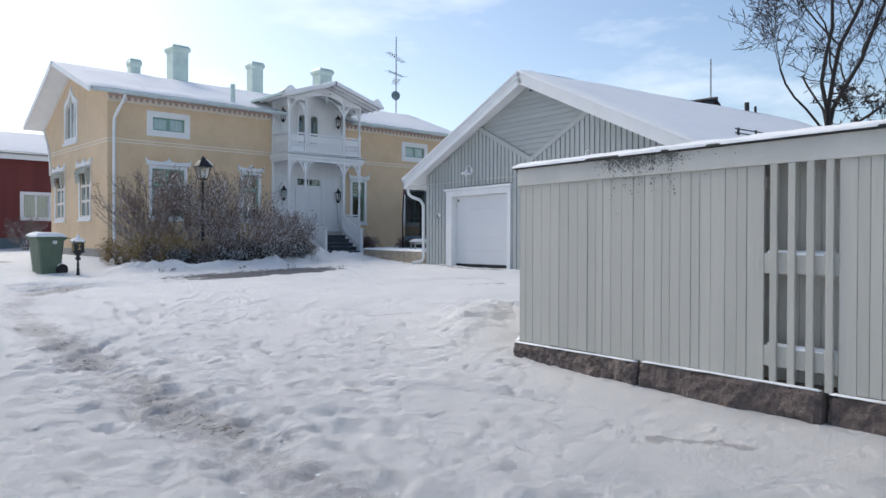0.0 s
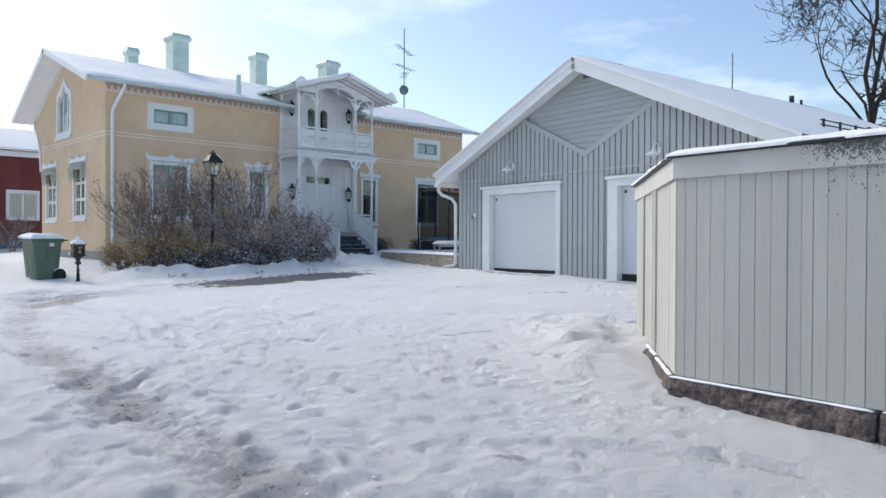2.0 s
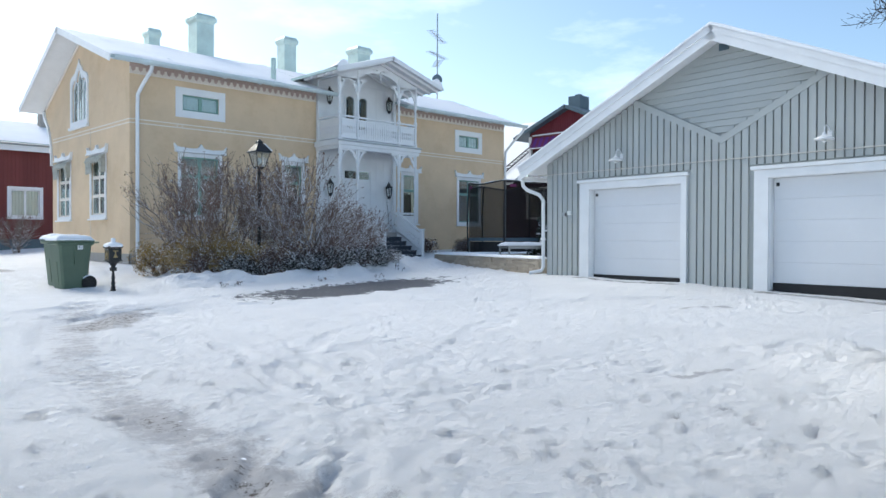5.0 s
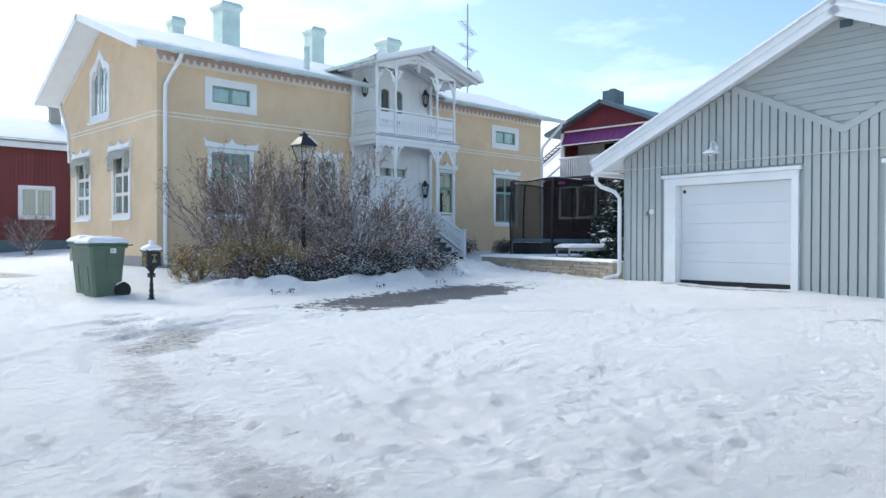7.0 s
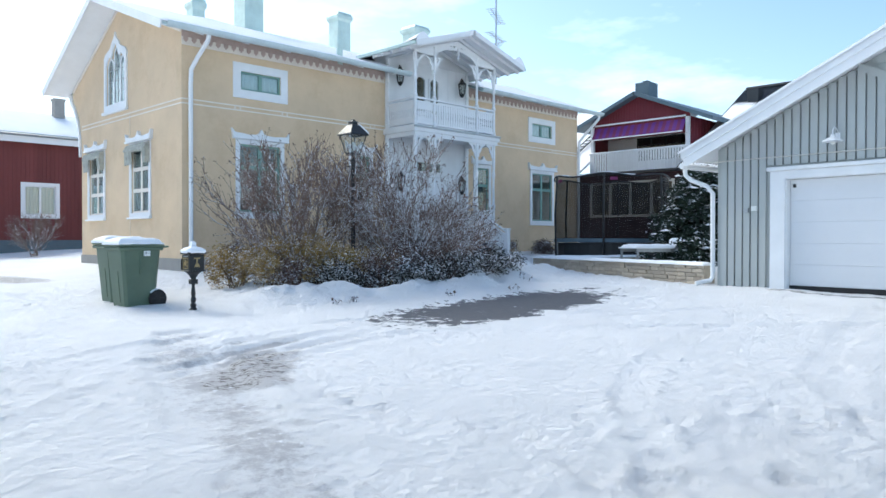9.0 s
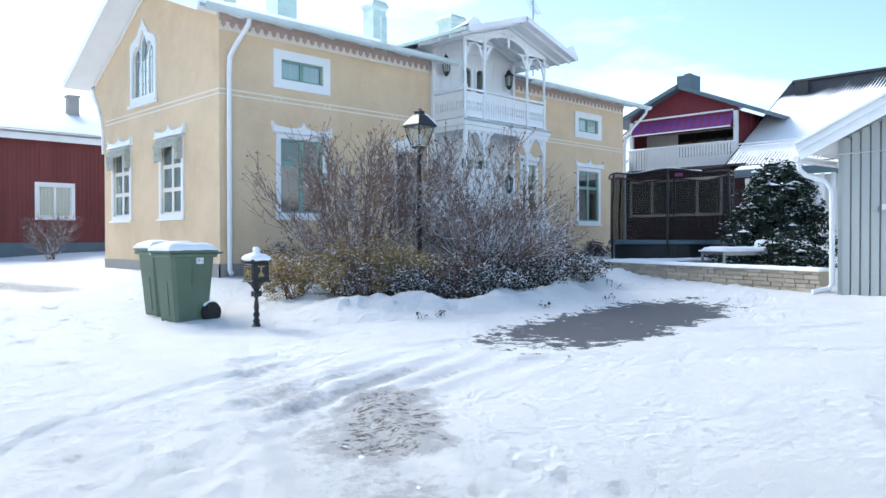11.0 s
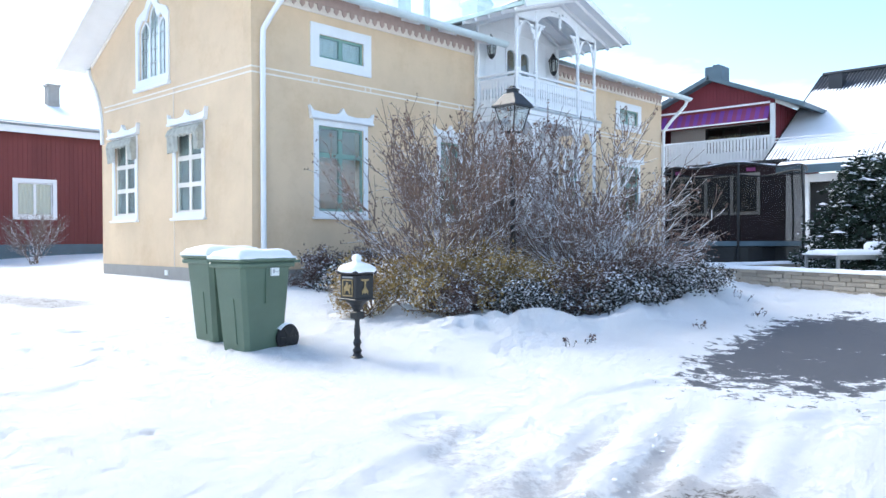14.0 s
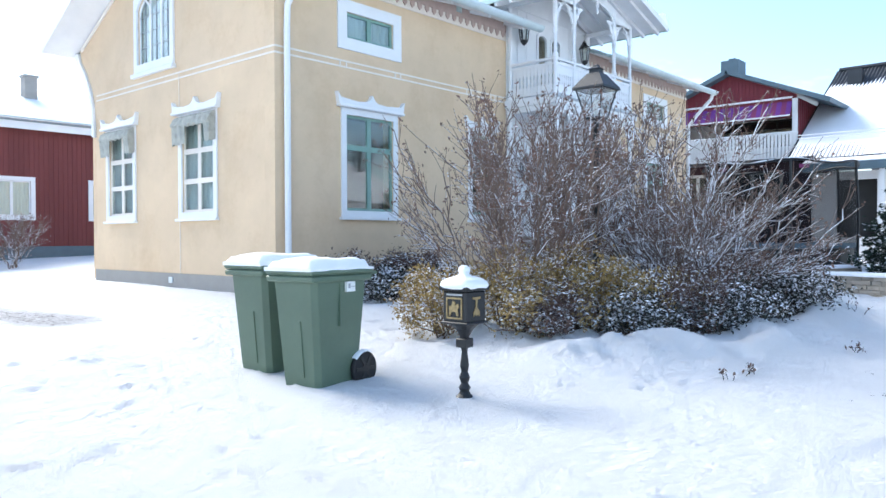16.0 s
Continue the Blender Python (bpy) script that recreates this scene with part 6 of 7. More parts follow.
def grow(rng, p, d, length, r, depth, out, tips, bend=0.12, up=0.05, fork=(2, 3), spread=0.55, keep=0.72, pieces=4, side=0.4):
    """Grow a limb of several pieces that forks; out gets the pieces, tips the twig ends."""
    p, d = np.array(p, float), np.array(d, float)
    for k in range(pieces):
        d = d + rng.normal(0, bend, 3) + np.array([0, 0, up])
        d /= np.linalg.norm(d)
        q = p + d * length / pieces
        r1 = r * (1 - 0.32 / pieces)
        out.append((p, q, r, r1, depth))
        if depth > 0 and k >= 1 and rng.random() < (0.55 if depth < 3 else side):
            a = d + rng.normal(0, spread, 3)
            grow(rng, q, a / np.linalg.norm(a), length * keep * rng.uniform(0.5, 0.9), r1 * 0.5, depth - 1, out, tips, bend, up, fork, spread, keep, pieces, side)
        p, r = q, r1
    if depth > 0:
        for _ in range(rng.integers(fork[0], fork[1] + 1)):
            a = d + rng.normal(0, spread, 3)
            grow(rng, p, a / np.linalg.norm(a), length * keep * rng.uniform(0.75, 1.1), r * 0.66, depth - 1, out, tips, bend, up, fork, spread, keep, pieces, side)
    else:
        tips.append((p, d))


def leaf_quads(rng, centres, n, spread, size, flat=0.0):
    """n small crossed leaves round each centre."""
    C = np.repeat(np.asarray(centres, float), n, axis=0)
    C = C + rng.normal(0, spread, C.shape)
    a = rng.normal(0, 1, C.shape)
    a[:, 2] *= 1 - flat
    a /= np.linalg.norm(a, axis=1, keepdims=True)
    b = np.cross(a, rng.normal(0, 1, C.shape))
    b /= np.linalg.norm(b, axis=1, keepdims=True)
    s = size * rng.uniform(0.6, 1.3, (len(C), 1))
    v = np.stack([C - a * s, C + b * s * 0.45, C + a * s, C - b * s * 0.45], 1)
    return v.reshape(-1, 3), np.arange(len(C) * 4).reshape(-1, 4)


def stuff(ob):
    ob["kind"] = "stuff"
    return ob


def bend_limb(rng, out, p, m, q, r0, r1, pieces, wobble):
    """A limb that curves from p by way of m to q; gives its points."""
    pts = []
    for k in range(pieces + 1):
        t = k / pieces
        w = rng.normal(0, wobble, 3) if 0 < k < pieces else 0
        pts.append((1 - t) ** 2 * p + 2 * t * (1 - t) * m + t * t * q + w)
    for k in range(pieces):
        a, b = r0 + (r1 - r0) * k / pieces, r0 + (r1 - r0) * (k + 1) / pieces
        out.append((pts[k], pts[k + 1], a, b))
    return pts


def bare_shrub(x, y, radius, height, stems, seed, label, snowy=None, low=0.30):
    """A vase of stems that arch outwards and fork up to a rounded crown."""
    z = soil(x, y) - 0.05
    t = thing("shrub", x, y, z, label, "shrub", "shrubs round the lamp post")
    rng = np.random.default_rng(seed)
    thick, thin, tips = [], [], []

    def crown(a, s):
        return np.array([radius * s * math.cos(a), radius * s * math.sin(a), height * (low + (1 - low) * math.sqrt(max(0.0, 1 - s * s)))])
    for k in range(stems):
        a, s = 2 * math.pi * (k + rng.uniform(-0.4, 0.4)) * 0.381966, math.sqrt((k + 0.5) / stems) * rng.uniform(0.9, 1.03)
        end = crown(a, min(s, 1.0)) * rng.uniform(0.76, 0.97)
        p = np.array([0.12 * radius * rng.normal(), 0.12 * radius * rng.normal(), 0])
        m = np.array([end[0] * 0.52, end[1] * 0.52, end[2] * 0.40]) + rng.normal(0, 0.08, 3)
        r = rng.uniform(0.018, 0.034)
        pts = bend_limb(rng, thick, p, m, end, r, 0.009, 9, 0.045)
        for j in range(3, 10):
            for _ in range(2 if j > 5 else 1):
                p2 = pts[j]
                d2 = p2 / (np.linalg.norm(p2) + 1e-6) + rng.normal(0, 0.40, 3) + np.array([0, 0, 0.12])
                d2 *= rng.uniform(0.45, 1.15) / np.linalg.norm(d2)
                while (p2[0] + d2[0]) ** 2 + (p2[1] + d2[1]) ** 2 > radius ** 2 * 1.08 or p2[2] + d2[2] > height * 1.02:
                    d2 = d2 * 0.75
                    if np.linalg.norm(d2) < 0.15:
                        break
                q2 = p2 + d2
                m2 = p2 + d2 * 0.45 + np.array([p2[0], p2[1], 0.0]) / radius * 0.12 - np.array([0, 0, 0.05])
                sub = bend_limb(rng, thick, p2, m2, q2, 0.011, 0.006, 5, 0.03)
                for i in range(1, 6):
                    for _ in range(2):
                        p3 = sub[i]
                        d3 = d2 / (np.linalg.norm(d2) + 1e-6) * 0.5 + np.array([p3[0], p3[1], 0]) / radius * 0.3 + rng.normal(0, 0.42, 3) + np.array([0, 0, 0.36])
                        q3 = p3 + d3 / np.linalg.norm(d3) * rng.uniform(0.14, 0.42)
                        bend_limb(rng, thin, p3, (p3 + q3) / 2 + rng.normal(0, 0.02, 3), q3, 0.0055, 0.0035, 2, 0.006)
                        tips.append(q3)
    bark = M_SNOWBARK if snowy else M_BARK
    stuff(part("stem_mass", quick_mesh("stems", *prisms(thick, 5), bark), bark, t, "snow-lined brown stems"))
    stuff(part("twig_mass", quick_mesh("twigs", *prisms(thin, 3), M_TWIG), M_TWIG, t))
    pick = [tips[i] for i in rng.permutation(len(tips))[:int(len(tips) * 0.55)]]
    stuff(part("seed_head_mass", quick_mesh("seed_heads", *leaf_quads(rng, pick, 3, 0.022, 0.027), M_HEADS), M_HEADS, t, "withered brown seed heads"))
    return t


def leafy_mound(name, x, y, rx, ry, h, seed, mat, label, n=5200, size=0.04, category="shrub", sink=0.0):
    z = soil(x, y) - 0.05 - sink
    t = thing(name, x, y, z, label, category)
    rng = np.random.default_rng(seed)
    out, tips = [], []
    for k in range(26):
        a, q = rng.uniform(0, 2 * math.pi), rng.uniform(0, 1) ** 0.5
        d = np.array([math.cos(a) * q * rx, math.sin(a) * q * ry, h * rng.uniform(0.6, 1.0)])
        ln = np.linalg.norm(d)
        grow(rng, (rng.normal() * 0.15 * rx, rng.normal() * 0.15 * ry, 0), d / ln, ln * 0.6, 0.014, 2, out, tips, 0.18, 0.0, (2, 3), 0.5, 0.6, 3)
    stuff(part("branch_mass", quick_mesh("branches", *prisms([s[:4] for s in out], 3), M_TWIG), M_TWIG, t))
    pts = np.array([s[1] for s in out])
    pts = pts[rng.integers(0, len(pts), n)]
    stuff(part("foliage", quick_mesh("foliage", *leaf_quads(rng, pts, 3, 0.06, size, 0.3), mat), mat, t))
    return t


bare_shrub(9.95, 24.65, 1.92, 2.88, 18, 3, "tall bare lilac-like shrub with brown seed heads")
bare_shrub(11.35, 24.9, 1.75, 2.90, 10, 8, "tall bare shrub behind the lamp post with snow-lined stems")
bare_shrub(12.1, 23.6, 2.0, 2.85, 14, 5, "spreading bare shrub with heavily snowed branches", True)
bare_shrub(12.6, 23.3, 1.95, 1.6, 12, 15, "low spreading shrub bowed under heavy snow", True, 0.25)
bare_shrub(15.2, 25.0, 1.25, 1.5, 10, 14, "small bare shrub with snowed branches near the stairs", True)
for x, y, rx, ry, h, sd in ((8.75, 24.95, 0.75, 0.7, 0.80, 20), (9.3, 24.35, 0.85, 0.65, 0.95, 21), (9.95, 23.65, 0.85, 0.6, 0.90, 22), (10.85, 23.1, 0.7, 0.5, 0.70, 31)):
    leafy_mound("golden_shrub", x, y, rx, ry, h, sd, M_OLIVE, "low olive-yellow shrub with dry leaves dusted by snow", 2600, 0.024)
for x, y, rx, ry, h, sd in ((9.5, 23.75, 0.6, 0.45, 0.60, 23), (11.6, 22.9, 0.8, 0.5, 0.80, 27), (12.7, 22.6, 0.9, 0.6, 0.75, 28), (13.6, 22.9, 0.8, 0.6, 0.65, 39), (10.5, 22.95, 0.65, 0.4, 0.60, 24), (11.1, 22.75, 0.6, 0.4, 0.75, 61), (14.3, 24.0, 0.7, 0.6, 0.8, 63)):
    leafy_mound("rusty_shrub", x, y, rx, ry, h, sd, M_RUST, "low rust-brown shrub with withered leaves", 1700, 0.024)
for x, y, rx, ry, h, sd in ((10.0, 22.95, 0.55, 0.35, 0.45, 64), (10.9, 22.45, 0.6, 0.35, 0.40, 65), (11.6, 22.2, 0.75, 0.4, 0.50, 25), (12.7, 22.0, 0.8, 0.45, 0.50, 26), (13.7, 22.3, 0.7, 0.45, 0.45, 66)):
    leafy_mound("low_evergreen", x, y, rx, ry, h, sd, M_EVERGREEN, "low dark evergreen shrub loaded with snow", 1900, 0.026)
leafy_mound("hedge_shrub", 11.6, 29.55, 0.9, 0.4, 0.75, 28, M_RUST, "thin reddish-brown hedge shrub against the wall", 2200, 0.03)
leafy_mound("hedge_shrub", 13.1, 29.5, 0.9, 0.4, 0.75, 29, M_RUST, "thin reddish-brown hedge shrub against the wall", 2200, 0.03)
leafy_mound("low_evergreen", 11.3, 28.6, 0.75, 0.45, 0.45, 30, M_EVERGREEN, "low snow-dusted evergreen below the house wall", 2200, 0.035)
leafy_mound("low_evergreen", 12.6, 28.3, 0.8, 0.45, 0.42, 33, M_EVERGREEN, "low snow-dusted evergreen below the house wall", 2200, 0.035)
leafy_mound("low_evergreen", 16.0, 27.2, 0.8, 0.8, 0.9, 34, M_EVERGREEN, "dark evergreen shrub beside the porch stairs", 2600, 0.04)
leafy_mound("hedge_shrub", 21.6, 28.9, 0.7, 0.5, 0.6, 36, M_RUST, "withered brown perennials below the wall", 1200, 0.035)
leafy_mound("hedge_shrub", 24.2, 28.9, 0.7, 0.5, 0.5, 37, M_RUST, "withered brown perennials below the wall", 1000, 0.035)

# ---- low stone wall round the raised bed ----
wall_a, wall_b = (18.55, 24.95), (15.98, 18.35)
wd = Vector((wall_b[0] - wall_a[0], wall_b[1] - wall_a[1]))
WL = wd.length
low_wall = thing("stone_wall", wall_a[0], wall_a[1], 0.55, "low dry wall of pale split stone with snow on top", "stone wall", "", math.degrees(math.atan2(wd.y, wd.x)))
part("core", boxes((0.05, WL, 0.04, 0.30, -0.2, 0.60), (0.05, 0.30, 0.302, 4.0, -0.2, 0.60)), M_SANDSTONE, low_wall)
rng_w = random.Random(4)
for c in range(7):
    x = -0.02 - rng_w.uniform(0, 0.1)
    z0 = 0.02 + c * 0.086
    while x < WL:
        w = rng_w.uniform(0.18, 0.5)
        dy = rng_w.uniform(-0.012, 0.012)
        part("stone", boxes((max(x, -0.02), min(x + w - 0.012, WL), 0.0 + dy, 0.05, z0, z0 + 0.078), bevel=0.006), M_SANDSTONE, low_wall)
        x += w
    y = 0.06
    while y < 2.6:
        w = rng_w.uniform(0.18, 0.45)
        part("stone", boxes((-0.02 + rng_w.uniform(-0.01, 0.01), 0.06, y, y + w - 0.012, z0, z0 + 0.078), bevel=0.006), M_SANDSTONE, low_wall)
        y += w
part("cap_snow", snow_blanket(snow_blanket(bmesh.new(), -0.05, WL, -0.03, 0.34, 0.62, 0.07, 0.1, 3.3), -0.05, 0.34, 0.345, 4.0, 0.62, 0.07, 0.1, 5.1), M_SNOW, low_wall, "strip of snow along the top")

# ---- garden table ----
ta = math.degrees(math.atan2(-1.0, 1.75))
table = thing("garden_table", 18.12, 21.18, 0.98, "grey metal garden table with a cushion of snow", "table", "", ta)
part("tabletop", boxes((-0.05, 2.05, 0.0, 0.95, 0.48, 0.51), bevel=0.006), M_STEEL, table)
part("apron", boxes((0.0, 2.0, 0.02, 0.05, 0.40, 0.478), (0.0, 2.0, 0.90, 0.93, 0.40, 0.478)), M_STEEL, table)
for x in (0.02, 1.98):
    for y in (0.04, 0.90):
        part("leg", boxes((x - 0.025, x + 0.025, y - 0.025, y + 0.025, -0.1, 0.478)), M_STEEL, table)
part("snow", snow_blanket(bmesh.new(), -0.06, 2.06, -0.01, 0.96, 0.51, 0.09, 0.1, 8.0), M_SNOW, table, "layer of snow")
bm = lathe([(0.22, 0), (0.24, 0.06), (0.23, 0.13), (0.17, 0.18), (0.02, 0.19)], 18, None, 1.45, 0.45, 0.585)
for f in bm.faces:
    f.smooth = True
part("snow_heap", bm, M_SNOW, table)

# ---- trampoline with its net ----
tramp = thing("trampoline", 24.0, 25.75, 0.95, "round garden trampoline with a black safety net", "trampoline")
TR = 2.0
part("mat", lathe([(TR - 0.25, 0.72), (TR - 0.25, 0.735)], 32), M_BLACK, tramp, "black jumping mat")
bm = bmesh.new()
rings = [[bm.verts.new((r * math.cos(a), r * math.sin(a), z)) for a in np.linspace(0, 2 * math.pi, 32, endpoint=False)] for r, z in ((TR - 0.26, 0.75), (TR - 0.24, 0.79), (TR + 0.02, 0.79), (TR + 0.04, 0.66))]
for p, q in zip(rings, rings[1:]):
    for i in range(32):
        bm.faces.new((p[i], p[(i + 1) % 32], q[(i + 1) % 32], q[i]))
part("edge_pad", bm, M_BLUEGREY, tramp, "blue-grey edge pad")
for k in range(6):
    a = k * math.pi / 3 + 0.45
    c, s = math.cos(a), math.sin(a)
    part("pole", tube([(c * (TR + 0.06), s * (TR + 0.06), 0.1), (c * (TR + 0.09), s * (TR + 0.09), 1.6), (c * (TR + 0.02), s * (TR + 0.02), 2.98)], 0.035, 8), M_BLACK, tramp)
    part("leg", tube([(c * (TR + 0.02), s * (TR + 0.02), 0.7), (c * TR, s * TR, -0.1)], 0.025, 8), M_STEEL, tramp)
bm = bmesh.new()
rings = [[bm.verts.new((r * math.cos(a), r * math.sin(a), z + 0.04 * math.cos(6 * (a - 0.45)) * (k == 1))) for a in np.linspace(0, 2 * math.pi, 48, endpoint=False)] for k, (r, z) in enumerate(((TR - 0.02, 0.76), (TR - 0.04, 2.90)))]
for i in range(48):
    bm.faces.new((rings[0][i], rings[0][(i + 1) % 48], rings[1][(i + 1) % 48], rings[1][i]))
part("net", bm, M_NET, tramp, "fine black mesh net")
part("top_ring", tube([((TR + 0.01) * math.cos(a), (TR + 0.01) * math.sin(a), 2.92 + 0.05 * math.cos(6 * (a - 0.45))) for a in np.linspace(0, 2 * math.pi, 49)], 0.03, 6), M_BLACK, tramp, "padded black top ring")
part("ring_snow", tube([((TR + 0.01) * math.cos(a), (TR + 0.01) * math.sin(a), 2.955 + 0.05 * math.cos(6 * (a - 0.45))) for a in np.linspace(2.2, 4.1, 20)], [0.004 + 0.02 * (k % 4 > 1) for k in range(20)], 6), M_SNOW, tramp)
for a in (2.7, 3.75):
    part("tag", boxes((-0.004, 0.004, -0.12, 0.12, -0.05, 0.05)), M_REDSTRIPE, tramp, "small red fabric tag", Matrix.Translation(((TR + 0.05) * math.cos(a), (TR + 0.05) * math.sin(a), 2.78)) @ Matrix.Rotation(a, 4, "Z"))
part("net_skirt", lathe([(TR - 0.05, 0.05), (TR - 0.05, 0.64)], 32), M_BLACK, tramp)


# ---- snowy conifer ----
def conifer(x, y, h, r, seed, label):
    z = soil(x, y) - 0.05
    t = thing("conifer", x, y, z, label, "conifer")
    rng = np.random.default_rng(seed)
    part("trunk", lathe([(0.09, 0), (0.06, h * 0.5), (0.01, h)], 8), M_TREEBARK, t)
    segs, pts = [], []
    for k in range(210):
        q = rng.uniform(0.02, 0.97)
        a = rng.uniform(0, 2 * math.pi)
        ln = r * (1 - q) ** 0.55 * rng.uniform(0.6, 1.12) + 0.08
        p = np.array([0, 0, h * q])
        d = np.array([math.cos(a), math.sin(a), 0.28])
        for s in range(7):
            d2 = d + np.array([0, 0, -0.11 * s])
            n_ = p + d2 / np.linalg.norm(d2) * ln / 7
            segs.append((p, n_, 0.012, 0.009))
            if s > 1:
                for w in range(5):
                    pts.append(n_ + rng.normal(0, 0.06 + 0.08 * (s < 6), 3) * np.array([1, 1, 0.5]))
            p = n_
    stuff(part("branch_mass", quick_mesh("branches", *prisms(segs, 3), M_TREEBARK), M_TREEBARK, t))
    stuff(part("needle_mass", quick_mesh("needles", *leaf_quads(rng, pts, 6, 0.055, 0.06, 0.5), M_SPRUCE), M_SPRUCE, t))
    bm = bmesh.new()
    for k in range(460):
        i = int(rng.integers(0, len(pts)))
        c = pts[i]
        if np.hypot(c[0], c[1]) < r * (1 - c[2] / h) * 0.5:
            continue
        if c[2] < h * 0.55 and rng.random() < 0.85:
            continue
        w = rng.uniform(0.06, 0.17)
        v0 = bm.verts.new(c + np.array([0, 0, 0.10]))
        ring = [bm.verts.new(c + np.array([w * math.cos(b) * rng.uniform(0.7, 1.3), w * math.sin(b) * rng.uniform(0.7, 1.3), 0.04 + rng.normal() * 0.01])) for b in np.linspace(0, 2 * math.pi, 9, endpoint=False)]
        for j in range(9):
            f = bm.faces.new((v0, ring[j], ring[(j + 1) % 9]))
            f.smooth = True
    stuff(part("snow_pad_mass", bm, M_SNOW, t, "pads of snow on the boughs"))
    return t


conifer(22.6, 21.7, 2.85, 1.8, 61, "squat dark conifer with pads of snow on its boughs")
conifer(19.5, 20.4, 0.6, 0.5, 62, "small dark evergreen under the garden table")


# ---- bare tree behind the garage ----
def bare_tree(x, y, h, seed, label):
    t = thing("tree", x, y, 0.5, label, "tree")
    rng = np.random.default_rng(seed)
    out, tips = [], []
    f = h * 0.34
    part("trunk", tube([(0, 0, -0.3), (0.03, 0, 0.4), (0.06, 0.05, f * 0.6), (0, 0, f)], [0.30, 0.22, 0.19, 0.19], 10), M_TREEBARK, t)
    for d, k in (((-0.10, 0.10, 1), 1.0), ((0.02, -0.06, 1), 1.1), ((0.25, -0.26, 1), 1.05), ((-0.50, 0.45, 0.95), 0.62), ((0.6, -0.75, 0.6), 0.7), ((0.6, 0.2, 0.8), 0.65)):
        d = np.array(d, float)
        grow(rng, (0, 0, f * 0.96), d / np.linalg.norm(d), h * 0.34 * k, 0.092 * k, 5, out, tips, 0.15, 0.03, (2, 2), 0.55, 0.70, 5, 0.6)
    thick = [s for s in out if s[2] > 0.03]
    thin = [(s[0], s[1], max(s[2], 0.012), max(s[3], 0.009)) for s in out if s[2] <= 0.03]
    stuff(part("limb_mass", quick_mesh("limbs", *prisms(thick, 7), M_TREEBARK), M_TREEBARK, t))
    stuff(part("twig_mass", quick_mesh("twigs", *prisms(thin, 3), M_TREEBARK), M_TREEBARK, t))
    low = [p for p, d in tips if p[2] < h * 0.50]
    if low:
        pick = [low[i] for i in rng.integers(0, len(low), min(120, len(low)))]
        stuff(part("seed_cluster_mass", quick_mesh("seed_clusters", *leaf_quads(rng, [p - np.array([0, 0, 0.1]) for p in pick], 6, 0.08, 0.10), M_TREEBARK), M_TREEBARK, t, "hanging dark seed clusters"))
    return t


bare_tree(32.7, 12.0, 16.5, 77, "tall bare deciduous tree with dark limbs and hanging seed clusters")


# ---- red barn behind the house ----
barn = thing("barn", 2.0, 53.5, 1.05, "long red boarded barn with white windows and a snowy roof", "barn")
b_holes = [rect(10.73, 12.23, 1.88, 3.38), rect(14.85, 16.35, 1.88, 3.38), rect(2.0, 3.5, 1.88, 3.38), rect(-6, -4.5, 1.88, 3.38)]
bwall = part("wall", plate(rect(-18, 34, 0.58, 5.75), b_holes, 0.0, 0.25), M_BARN, barn)
part("plinth", boxes((-18.02, 34.02, -0.03, 0.25, -0.4, 0.576)), M_BLUEGREY, barn, "blue-grey plinth")
for u in np.arange(-6, 20, 0.2):
    if any(h[0][0] - 0.22 < u < h[1][0] + 0.22 for h in b_holes):
        for z0, z1 in ((0.6, 1.62), (3.64, 5.7)):
            part("batten", boxes((u - 0.025, u + 0.025, -0.025, -0.001, z0, z1)), M_BARN, bwall)
    else:
        part("batten", boxes((u - 0.025, u + 0.025, -0.025, -0.001, 0.6, 5.7)), M_BARN, bwall)
for h in b_holes:
    window(barn, pose((h[0][0] + h[1][0]) / 2, 0, 1.88), 1.5, 1.5, cols=2, casing=0.18, curtain=True, sash_mat=M_WHITE, sill=False, label="white-framed barn window")
part("far_wall", boxes((-18, 34, 8.7, 9.0, -0.4, 5.75)), M_BARN, barn)
# upright sheet added behind the windows, coloured dark as the barn's inner shade
part("inner_floor", boxes((-18, 34, 1.5, 1.6, 0, 5.6)), M_ROOMSHADE, barn)
part("eaves_board", boxes((-18.3, 34.3, -0.5, -0.44, 5.55, 5.95)), M_WHITE, barn, "white eaves board")
part("soffit", boxes((-18.3, 34.3, -0.438, -0.002, 5.70, 5.75)), M_WHITE, barn)
broof = part("roof", slab([(-18.5, -0.55, 5.97), (34.5, -0.55, 5.97), (34.5, 4.5, 7.85), (-18.5, 4.5, 7.85)], 0.12), M_ROOFSHEET, barn, "snow-covered roof")
part("rear_slope", slab([(-18.5, 4.5, 7.85), (34.5, 4.5, 7.85), (34.5, 9.5, 5.97), (-18.5, 9.5, 5.97)], 0.12), M_ROOFSHEET, broof)
roof_snow(broof, -18.4, 34.4, -0.5, 4.5, 5.99, 7.87, 0.10, 8.0, 0.8)
gutter(barn, -18.4, 34.4, -0.62, 5.95, M_STEEL, 0.08)
bch = part("chimney", boxes((13.25, 13.8, 3.4, 3.95, 7.0, 8.55)), M_GRANITE, barn, "grey chimney")
part("chimney_cap", boxes((13.19, 13.86, 3.34, 4.01, 8.554, 8.66)), M_GRANITE, bch)
bare_shrub(11.3, 47.0, 1.0, 1.7, 8, 44, "small bare shrub before the red barn")


# ---- red house with a balcony ----
RX = 35.0
red = thing("neighbour_house", RX, 0, 0, "dark red house with a white balcony and purple awning", "house", "", 0)
rm = Matrix(((0, 1, 0, 0), (-1, 0, 0, 0), (0, 0, 1, 0), (0, 0, 0, 1)))   # local x runs along -y, facing -x
Y0, Y1 = 34.0, 28.45


